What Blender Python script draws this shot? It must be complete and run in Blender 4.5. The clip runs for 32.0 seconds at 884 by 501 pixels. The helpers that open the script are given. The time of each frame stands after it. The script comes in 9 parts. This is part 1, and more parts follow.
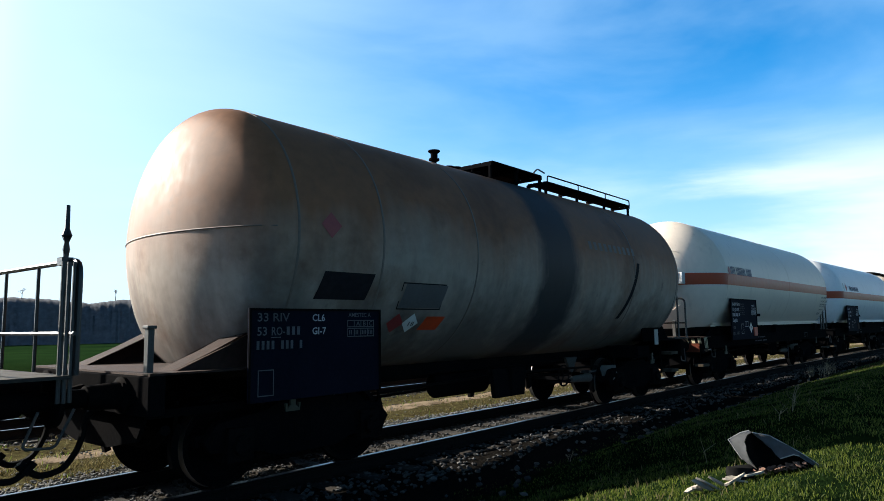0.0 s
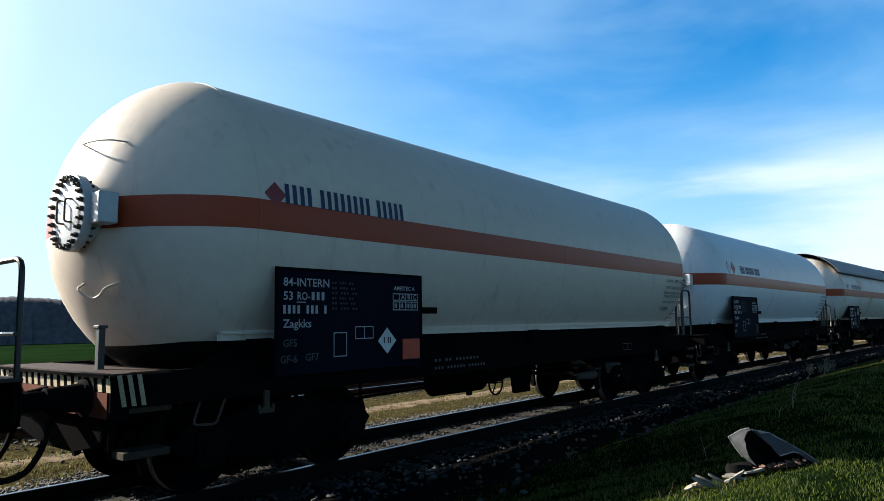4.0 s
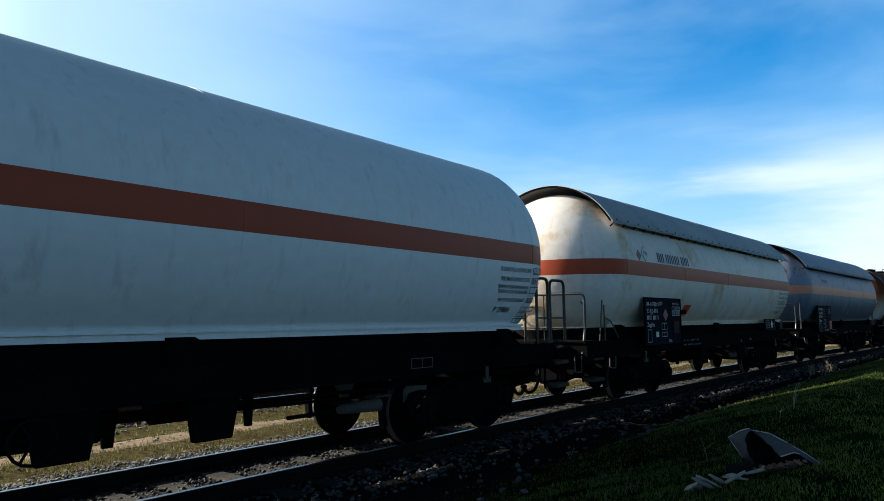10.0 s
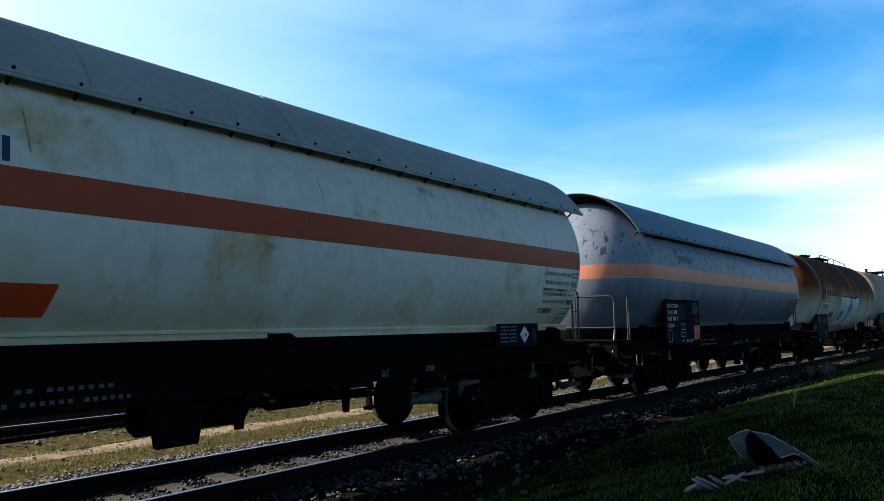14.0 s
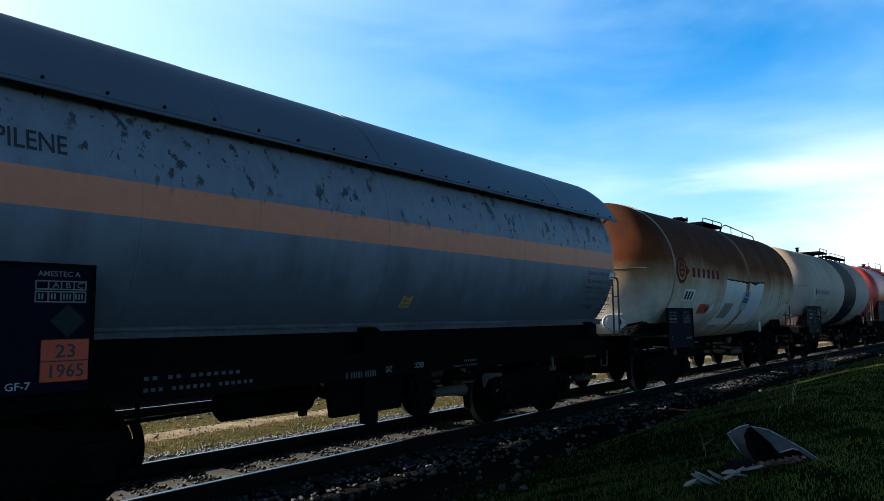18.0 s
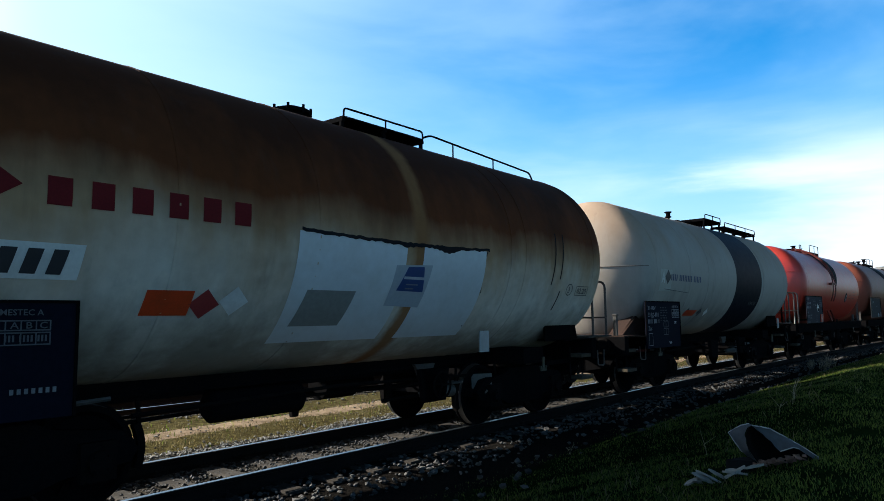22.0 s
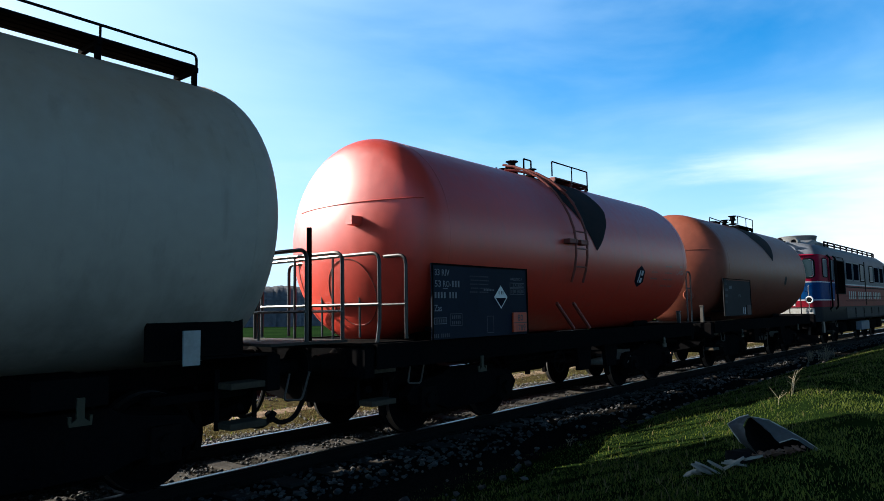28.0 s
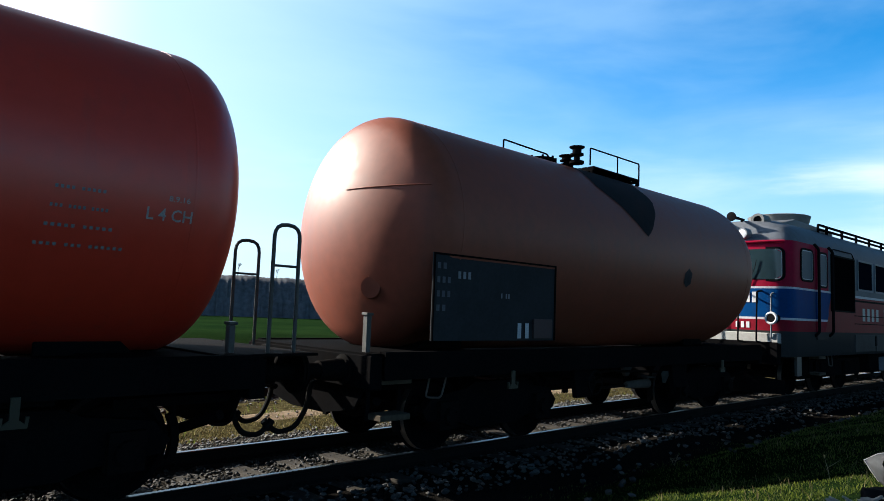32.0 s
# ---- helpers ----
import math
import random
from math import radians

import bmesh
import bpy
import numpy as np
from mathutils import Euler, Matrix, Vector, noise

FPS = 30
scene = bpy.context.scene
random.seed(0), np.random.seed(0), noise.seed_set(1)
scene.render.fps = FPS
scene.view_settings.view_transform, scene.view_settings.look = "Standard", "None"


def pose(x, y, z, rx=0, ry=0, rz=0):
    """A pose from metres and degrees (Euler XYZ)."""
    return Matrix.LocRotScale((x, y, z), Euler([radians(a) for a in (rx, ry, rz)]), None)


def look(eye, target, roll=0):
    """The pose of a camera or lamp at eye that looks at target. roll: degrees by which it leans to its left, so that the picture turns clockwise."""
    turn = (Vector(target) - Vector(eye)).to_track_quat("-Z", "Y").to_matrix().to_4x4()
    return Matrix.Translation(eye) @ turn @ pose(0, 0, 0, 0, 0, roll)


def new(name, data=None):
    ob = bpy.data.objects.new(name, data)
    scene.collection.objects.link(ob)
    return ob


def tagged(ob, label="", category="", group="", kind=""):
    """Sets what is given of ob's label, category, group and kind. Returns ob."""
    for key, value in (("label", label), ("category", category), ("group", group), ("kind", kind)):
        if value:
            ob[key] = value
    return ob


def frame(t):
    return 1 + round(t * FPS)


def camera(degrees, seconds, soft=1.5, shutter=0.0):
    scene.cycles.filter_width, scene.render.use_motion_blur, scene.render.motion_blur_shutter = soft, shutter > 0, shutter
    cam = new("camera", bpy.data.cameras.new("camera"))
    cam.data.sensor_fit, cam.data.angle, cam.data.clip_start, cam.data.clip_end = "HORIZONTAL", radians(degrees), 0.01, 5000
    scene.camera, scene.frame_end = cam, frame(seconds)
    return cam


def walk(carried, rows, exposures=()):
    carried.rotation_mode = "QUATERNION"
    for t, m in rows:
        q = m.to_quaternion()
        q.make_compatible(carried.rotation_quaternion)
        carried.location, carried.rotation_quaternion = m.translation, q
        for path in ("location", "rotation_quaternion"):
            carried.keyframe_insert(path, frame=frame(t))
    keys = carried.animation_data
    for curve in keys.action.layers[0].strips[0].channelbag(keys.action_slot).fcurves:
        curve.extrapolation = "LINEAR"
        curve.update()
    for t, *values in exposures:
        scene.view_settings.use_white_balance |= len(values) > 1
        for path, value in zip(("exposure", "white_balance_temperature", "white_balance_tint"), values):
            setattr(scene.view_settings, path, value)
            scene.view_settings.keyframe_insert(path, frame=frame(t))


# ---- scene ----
from functools import lru_cache

# ---- camera and train path ----
# seconds, eye x, eye y, eye z, heading from the track, pitch, roll, metres that the train has gone
ROWS = [
    (0.0, 0.000, -7.079, 1.644, 38.97, 6.32, -0.75, 0.000),
    (0.5, 0.000, -7.079, 1.644, 38.97, 6.29, -0.79, 1.768),
    (1.0, 0.000, -7.079, 1.644, 38.98, 6.22, -0.77, 3.537),
    (1.5, 0.000, -7.079, 1.644, 39.06, 6.04, -0.60, 5.333),
    (2.0, 0.000, -7.079, 1.644, 38.98, 6.05, -0.66, 7.265),
    (2.5, 0.000, -7.079, 1.644, 39.00, 6.14, -0.56, 9.035),
    (3.0, 0.000, -7.079, 1.644, 38.98, 6.13, -0.71, 10.789),
    (3.5, 0.000, -7.079, 1.644, 38.96, 6.21, -0.73, 12.546),
    (4.0, 0.000, -7.079, 1.644, 38.94, 6.17, -0.89, 14.322),
    (4.5, 0.000, -7.079, 1.644, 38.89, 6.14, -1.02, 16.087),
    (6.5, 0.000, -7.079, 1.644, 38.94, 6.08, -0.83, 22.932),
    (7.0, 0.000, -7.079, 1.644, 38.98, 6.14, -0.68, 24.592),
    (7.5, 0.000, -7.079, 1.644, 38.98, 6.08, -0.73, 26.285),
    (8.0, 0.000, -7.079, 1.644, 38.99, 6.11, -0.77, 28.034),
    (8.5, 0.000, -7.079, 1.644, 39.01, 6.18, -0.79, 29.794),
    (9.0, 0.000, -7.079, 1.644, 38.97, 6.29, -0.75, 31.565),
    (9.5, 0.000, -7.079, 1.644, 39.01, 6.20, -0.70, 33.281),
    (10.0, 0.000, -7.079, 1.644, 39.06, 6.08, -0.61, 34.965),
    (10.5, 0.000, -7.079, 1.644, 39.02, 6.14, -0.59, 36.655),
    (11.0, 0.000, -7.079, 1.644, 38.99, 6.10, -0.61, 38.350),
    (11.5, 0.000, -7.079, 1.644, 39.01, 6.04, -0.51, 40.070),
    (12.0, 0.000, -7.079, 1.644, 39.01, 6.03, -0.54, 41.768),
    (12.5, 0.000, -7.079, 1.644, 38.99, 6.13, -0.58, 43.470),
    (13.0, 0.000, -7.079, 1.644, 39.00, 6.16, -0.62, 45.422),
    (13.5, 0.000, -7.079, 1.644, 39.04, 6.18, -0.54, 47.134),
    (15.5, 0.000, -7.079, 1.644, 39.08, 5.89, -0.73, 53.949),
    (16.0, 0.000, -7.079, 1.644, 39.10, 5.71, -0.71, 55.626),
    (16.5, 0.000, -7.079, 1.644, 39.07, 5.77, -0.62, 57.526),
    (17.0, 0.000, -7.079, 1.644, 39.06, 5.88, -0.77, 59.221),
    (17.5, 0.000, -7.079, 1.644, 39.04, 5.84, -0.76, 60.913),
    (18.0, 0.000, -7.079, 1.644, 39.00, 5.81, -0.67, 62.628),
    (18.5, 0.000, -7.079, 1.644, 38.99, 5.81, -0.54, 64.337),
    (19.0, 0.000, -7.079, 1.644, 38.98, 5.77, -0.69, 66.047),
    (19.5, 0.000, -7.079, 1.644, 39.01, 5.79, -0.66, 67.787),
    (20.0, 0.000, -7.079, 1.644, 39.02, 5.85, -0.62, 69.705),
    (20.5, 0.000, -7.079, 1.644, 39.04, 5.81, -0.71, 71.386),
    (21.0, 0.000, -7.079, 1.644, 39.04, 5.80, -0.72, 73.041),
    (21.5, 0.000, -7.079, 1.644, 39.07, 5.92, -0.71, 74.699),
    (22.0, 0.000, -7.079, 1.644, 39.04, 5.75, -0.76, 76.381),
    (22.5, 0.000, -7.079, 1.644, 39.09, 5.44, -0.68, 78.055),
    (23.0, 0.000, -7.079, 1.644, 39.11, 5.46, -0.91, 79.738),
    (23.5, 0.000, -7.079, 1.644, 39.14, 5.51, -0.90, 81.619),
    (24.0, 0.000, -7.079, 1.644, 39.13, 5.26, -0.58, 83.260),
    (24.5, 0.000, -7.079, 1.644, 39.15, 5.29, -0.63, 84.888),
    (25.0, 0.000, -7.079, 1.644, 39.16, 5.21, -0.70, 86.538),
    (25.5, 0.000, -7.079, 1.644, 39.12, 5.04, -0.75, 88.181),
    (27.5, 0.000, -7.079, 1.644, 38.99, 5.12, -0.93, 94.960),
    (28.0, 0.000, -7.079, 1.644, 39.00, 5.15, -0.95, 96.651),
    (28.5, 0.000, -7.079, 1.644, 39.02, 5.21, -0.99, 98.332),
    (29.0, 0.000, -7.079, 1.644, 38.97, 5.30, -1.12, 99.975),
    (29.5, 0.000, -7.079, 1.644, 38.98, 5.30, -1.05, 101.669),
    (30.0, 0.000, -7.079, 1.644, 38.99, 5.34, -0.95, 103.360),
    (30.5, 0.000, -7.079, 1.644, 38.88, 5.54, -1.20, 105.252),
    (31.0, -0.162, -7.016, 1.666, 41.75, 5.92, -1.35, 106.966),
    (31.5, -0.341, -6.935, 1.700, 45.65, 5.32, 2.09, 108.602),
    (32.0, -0.366, -6.945, 1.726, 46.11, 5.11, 2.17, 110.253),
]
BEND = -0.001637          # curvature of the line ahead of the viewer


def aim(x, y, z, heading, pitch, roll):
    return pose(x, y, z, 90 + pitch, 0, heading - 90) @ pose(0, 0, 0, 0, 0, roll)


cam = camera(66.91, 32.0, soft=0.5)
walk(cam, [(r[0], aim(*r[1:7])) for r in ROWS], exposures=[(0.0, 1.44), (1.0, 1.50), (3.0, 1.32), (8.0, 1.30), (11.0, 1.26), (12.0, 1.26), (13.0, 1.50), (18.0, 1.54), (21.0, 1.52), (25.0, 1.52), (28.5, 1.46), (30.0, 1.54), (31.0, 1.60), (32.0, 1.44)])


def line(u):
    """Place and heading of the track's middle, u metres along it."""
    if u <= 0:
        return u, 0.0, 0.0
    a = BEND * u
    return math.sin(a) / BEND, (1 - math.cos(a)) / BEND, a


def on_line(u, off=0.0, z=0.0):
    x, y, a = line(u)
    return (x - math.sin(a) * off, y + math.cos(a) * off, z)


def gone(t):
    return float(np.interp(t, [r[0] for r in ROWS], [r[7] for r in ROWS]))


# ---- sky and sun ----
scene.view_settings.use_white_balance = True
scene.view_settings.white_balance_temperature = 6100.0
SUN_FROM, SUN_UP = 110.0, 26.0      # degrees: heading from +x to the sun, height
world = bpy.data.worlds.new("sky")
scene.world = world
world.use_nodes = True
wn, wl = world.node_tree.nodes, world.node_tree.links
wn.clear()


def wnode(kind, **kw):
    n = wn.new(kind)
    for k, v in kw.items():
        n.inputs[k].default_value = v
    return n


WHITE_SKY, LOW_SKY, GLOW_SKY = (3.4, 5.1, 6.5), (3.05, 5.1, 7.1), (5.1, 6.4, 7.3)
CLOUD_SKY = (5.2, 6.25, 7.0)
BANK_SKY, BANK_FROM = (6.6, 7.1, 7.4), -2.0
sky = wn.new("ShaderNodeTexSky")
sky.sky_type, sky.sun_disc = "NISHITA", False
sky.sun_elevation, sky.sun_rotation = radians(SUN_UP), radians(90 - SUN_FROM)
sky.air_density, sky.dust_density, sky.ozone_density = 1.0, 1.2, 2.0
tc = wn.new("ShaderNodeTexCoord")
deep = wnode("ShaderNodeHueSaturation", Saturation=1.66, Value=1.28)
wl.new(sky.outputs[0], deep.inputs["Color"])
# haze that whitens towards the sun and the horizon, and thin streaks of cloud
def wmath(op, a, b=None):
    q = wn.new("ShaderNodeMath")
    q.operation, q.use_clamp = op, op == "MULTIPLY_ADD"
    for k, v in ((0, a), (1, b)):
        if v is None:
            continue
        if isinstance(v, (int, float)):
            q.inputs[k].default_value = v
        else:
            wl.new(v, q.inputs[k])
    return q.outputs[0]


def wramp(value, lo, hi, top=1.0):
    q = wn.new("ShaderNodeMapRange")
    q.interpolation_type = "SMOOTHSTEP"
    q.inputs["From Min"].default_value, q.inputs["From Max"].default_value, q.inputs["To Max"].default_value = lo, hi, top
    wl.new(value, q.inputs["Value"])
    return q.outputs[0]


def wmix(fac, a, colour):
    q = wn.new("ShaderNodeMix")
    q.data_type = "RGBA"
    wl.new(fac, q.inputs["Factor"])
    wl.new(a, q.inputs["A"])
    q.inputs["B"].default_value = (*colour, 1)
    return q.outputs["Result"]


sunward = wn.new("ShaderNodeVectorMath")
sunward.operation = "DOT_PRODUCT"
sunward.inputs[1].default_value = (math.cos(radians(SUN_FROM)), math.sin(radians(SUN_FROM)), 0.35)
wl.new(tc.outputs["Generated"], sunward.inputs[0])
sxyz = wn.new("ShaderNodeSeparateXYZ")
wl.new(tc.outputs["Generated"], sxyz.inputs[0])
mp = wn.new("ShaderNodeMapping")
mp.inputs["Rotation"].default_value = (0.12, -0.1, radians(48))
mp.inputs["Scale"].default_value = (0.9, 2.2, 5.5)
wl.new(tc.outputs["Generated"], mp.inputs["Vector"])
cn = wnode("ShaderNodeTexNoise", Scale=1.3, Detail=6.0, Roughness=0.5, Distortion=0.35)
wl.new(mp.outputs[0], cn.inputs["Vector"])
streak = wramp(cn.outputs["Fac"], 0.28, 0.80, 0.44)
low = wramp(sxyz.outputs["Z"], 0.42, 0.02, 0.72)
glow = wramp(sunward.outputs["Value"], 0.30, 1.02, 1.0)
c1 = wmix(wmath("MULTIPLY", streak, 1.0), deep.outputs[0], WHITE_SKY)
c2 = wmix(low, c1, LOW_SKY)
# a bank of thin cloud low in the sky
mp2 = wn.new("ShaderNodeMapping")
mp2.inputs["Location"].default_value = (3.1, 0.7, 0.35)
mp2.inputs["Scale"].default_value = (1.1, 1.1, 7.0)
wl.new(tc.outputs["Generated"], mp2.inputs["Vector"])
cn2 = wnode("ShaderNodeTexNoise", Scale=1.9, Detail=7.0, Roughness=0.55, Distortion=0.3)
wl.new(mp2.outputs[0], cn2.inputs["Vector"])
bank = wmath("MULTIPLY", wramp(cn2.outputs["Fac"], 0.42, 0.72, 0.42), wramp(sxyz.outputs["Z"], 0.34, 0.14, 1.0))
c2 = wmix(bank, c2, CLOUD_SKY)
# a whiter bank low over the end of the line, with a streaked left edge
ahead = wn.new("ShaderNodeVectorMath")
ahead.operation = "DOT_PRODUCT"
ahead.inputs[1].default_value = (math.cos(radians(BANK_FROM)), math.sin(radians(BANK_FROM)), 0.08)
wl.new(tc.outputs["Generated"], ahead.inputs[0])
ragged = wmath("ADD", ahead.outputs["Value"], wmath("MULTIPLY", wmath("SUBTRACT", cn2.outputs["Fac"], 0.5), 0.16))
white = wmath("MULTIPLY", wramp(ragged, 0.925, 0.99, 0.8), wramp(sxyz.outputs["Z"], 0.26, 0.17, 1.0))
c2 = wmix(white, c2, BANK_SKY)
c3 = wmix(wmath("MULTIPLY", glow, 0.74), c2, GLOW_SKY)
# the sky deepens away from the sun and overhead
facing = wramp(sunward.outputs["Value"], -0.68, -0.22, 1.0)
haze = wmath("ADD", wramp(sxyz.outputs["Z"], 0.50, 0.04, 0.92), 0.06)
away = wmath("MAXIMUM", facing, haze)
over = wmath("ADD", wramp(sxyz.outputs["Z"], 0.80, 0.44, 0.93), 0.07)
fall = wn.new("ShaderNodeVectorMath")
fall.operation = "SCALE"
wl.new(c3, fall.inputs[0])
# and it brightens steeply close to the sun, through the haze
aureole = wmath("ADD", wramp(sunward.outputs["Value"], 0.84, 1.06, 2.2), 1.0)
wl.new(wmath("MULTIPLY", wmath("MULTIPLY", away, over), aureole), fall.inputs["Scale"])
c3 = fall.outputs[0]


bg = wnode("ShaderNodeBackground", Strength=0.066)
wl.new(c3, bg.inputs["Color"])
wo = wn.new("ShaderNodeOutputWorld")
wl.new(bg.outputs[0], wo.inputs["Surface"])

sun = new("sun", bpy.data.lights.new("sun", "SUN"))
sun.data.energy, sun.data.angle, sun.data.color = 5.0, radians(0.6), (1.0, 0.90, 0.74)
sd = Vector((math.cos(radians(SUN_FROM)) * math.cos(radians(SUN_UP)), math.sin(radians(SUN_FROM)) * math.cos(radians(SUN_UP)), math.sin(radians(SUN_UP))))
sun.matrix_world = look(sd * 200, (0, 0, 0))

# ---- materials ----
def surface(name, base, rough=0.6, metal=0.0, vary=0.25, grain=8.0, bump=0.15, dirt=None, dirt_amount=0.0, spec=0.5, extra=None, coat=0.0):
    """Paint, rust, stone or wood: a base colour varied at two scales, worn roughness, fine relief, and dirt in patches."""
    m = bpy.data.materials.new(name)
    m.use_nodes = True
    nt, b = m.node_tree, m.node_tree.nodes["Principled BSDF"]
    n, l = nt.nodes, nt.links
    tcn = n.new("ShaderNodeTexCoord")
    big = n.new("ShaderNodeTexNoise")
    big.inputs["Scale"].default_value, big.inputs["Detail"].default_value = grain * 0.12, 5
    fine = n.new("ShaderNodeTexNoise")
    fine.inputs["Scale"].default_value, fine.inputs["Detail"].default_value = grain * 2.5, 6
    for q in (big, fine):
        l.new(tcn.outputs["Object"], q.inputs["Vector"])
    add = n.new("ShaderNodeMath")
    add.operation = "ADD"
    l.new(big.outputs["Fac"], add.inputs[0])
    l.new(fine.outputs["Fac"], add.inputs[1])
    rng = n.new("ShaderNodeMapRange")
    rng.inputs["From Min"].default_value, rng.inputs["From Max"].default_value = 0.6, 1.4
    rng.inputs["To Min"].default_value, rng.inputs["To Max"].default_value = 1 - vary, 1 + vary
    l.new(add.outputs[0], rng.inputs["Value"])
    col = n.new("ShaderNodeRGB")
    col.outputs[0].default_value = (*base, 1)
    here = col.outputs[0]
    if extra:
        here = extra(n, l, tcn, here)
    mulc = n.new("ShaderNodeVectorMath")
    mulc.operation = "SCALE"
    l.new(here, mulc.inputs[0])
    l.new(rng.outputs[0], mulc.inputs["Scale"])
    here = mulc.outputs[0]
    if dirt_amount:
        dn = n.new("ShaderNodeTexNoise")
        dn.inputs["Scale"].default_value, dn.inputs["Detail"].default_value, dn.inputs["Roughness"].default_value = grain * 0.3, 8, 0.7
        l.new(tcn.outputs["Object"], dn.inputs["Vector"])
        dr = n.new("ShaderNodeMapRange")
        dr.inputs["From Min"].default_value, dr.inputs["From Max"].default_value = 0.45, 0.75
        dr.inputs["To Max"].default_value = dirt_amount
        l.new(dn.outputs["Fac"], dr.inputs["Value"])
        mx = n.new("ShaderNodeMix")
        mx.data_type = "RGBA"
        l.new(dr.outputs[0], mx.inputs["Factor"])
        l.new(here, mx.inputs["A"])
        mx.inputs["B"].default_value = (*(dirt or (0.05, 0.035, 0.02)), 1)
        here = mx.outputs["Result"]
    l.new(here, b.inputs["Base Color"])
    rr = n.new("ShaderNodeMapRange")
    rr.inputs["To Min"].default_value, rr.inputs["To Max"].default_value = max(0.05, rough - 0.1), min(1, rough + 0.12)
    l.new(fine.outputs["Fac"], rr.inputs["Value"])
    l.new(rr.outputs[0], b.inputs["Roughness"])
    b.inputs["Metallic"].default_value = metal
    b.inputs["Specular IOR Level"].default_value = spec
    b.inputs["Coat Weight"].default_value = coat
    if bump:
        bp = n.new("ShaderNodeBump")
        bp.inputs["Strength"].default_value, bp.inputs["Distance"].default_value = bump, 0.01
        l.new(fine.outputs["Fac"], bp.inputs["Height"])
        l.new(bp.outputs[0], b.inputs["Normal"])
    return m


def mixer(n, l, fac, a, colour):
    mx = n.new("ShaderNodeMix")
    mx.data_type = "RGBA"
    l.new(fac, mx.inputs["Factor"])
    l.new(a, mx.inputs["A"])
    mx.inputs["B"].default_value = (*colour, 1)
    return mx.outputs["Result"]


def ramp(n, l, value, lo, hi, top=1.0):
    r = n.new("ShaderNodeMapRange")
    r.inputs["From Min"].default_value, r.inputs["From Max"].default_value, r.inputs["To Max"].default_value = lo, hi, top
    l.new(value, r.inputs["Value"])
    return r.outputs[0]


def times_(n, l, a, b, op="MULTIPLY"):
    q = n.new("ShaderNodeMath")
    q.operation = op
    for k, v in ((0, a), (1, b)):
        if isinstance(v, float):
            q.inputs[k].default_value = v
        else:
            l.new(v, q.inputs[k])
    return q.outputs[0]


def streaks(n, l, tcn, scale=(1.2, 1.2, 0.25), size=1.5, detail=6.0):
    """Noise drawn out downwards, as rain leaves it."""
    mpn = n.new("ShaderNodeMapping")
    mpn.inputs["Scale"].default_value = scale
    l.new(tcn.outputs["Object"], mpn.inputs["Vector"])
    q = n.new("ShaderNodeTexNoise")
    q.inputs["Scale"].default_value, q.inputs["Detail"].default_value, q.inputs["Roughness"].default_value = size, detail, 0.6
    l.new(mpn.outputs[0], q.inputs["Vector"])
    return q.outputs["Fac"]


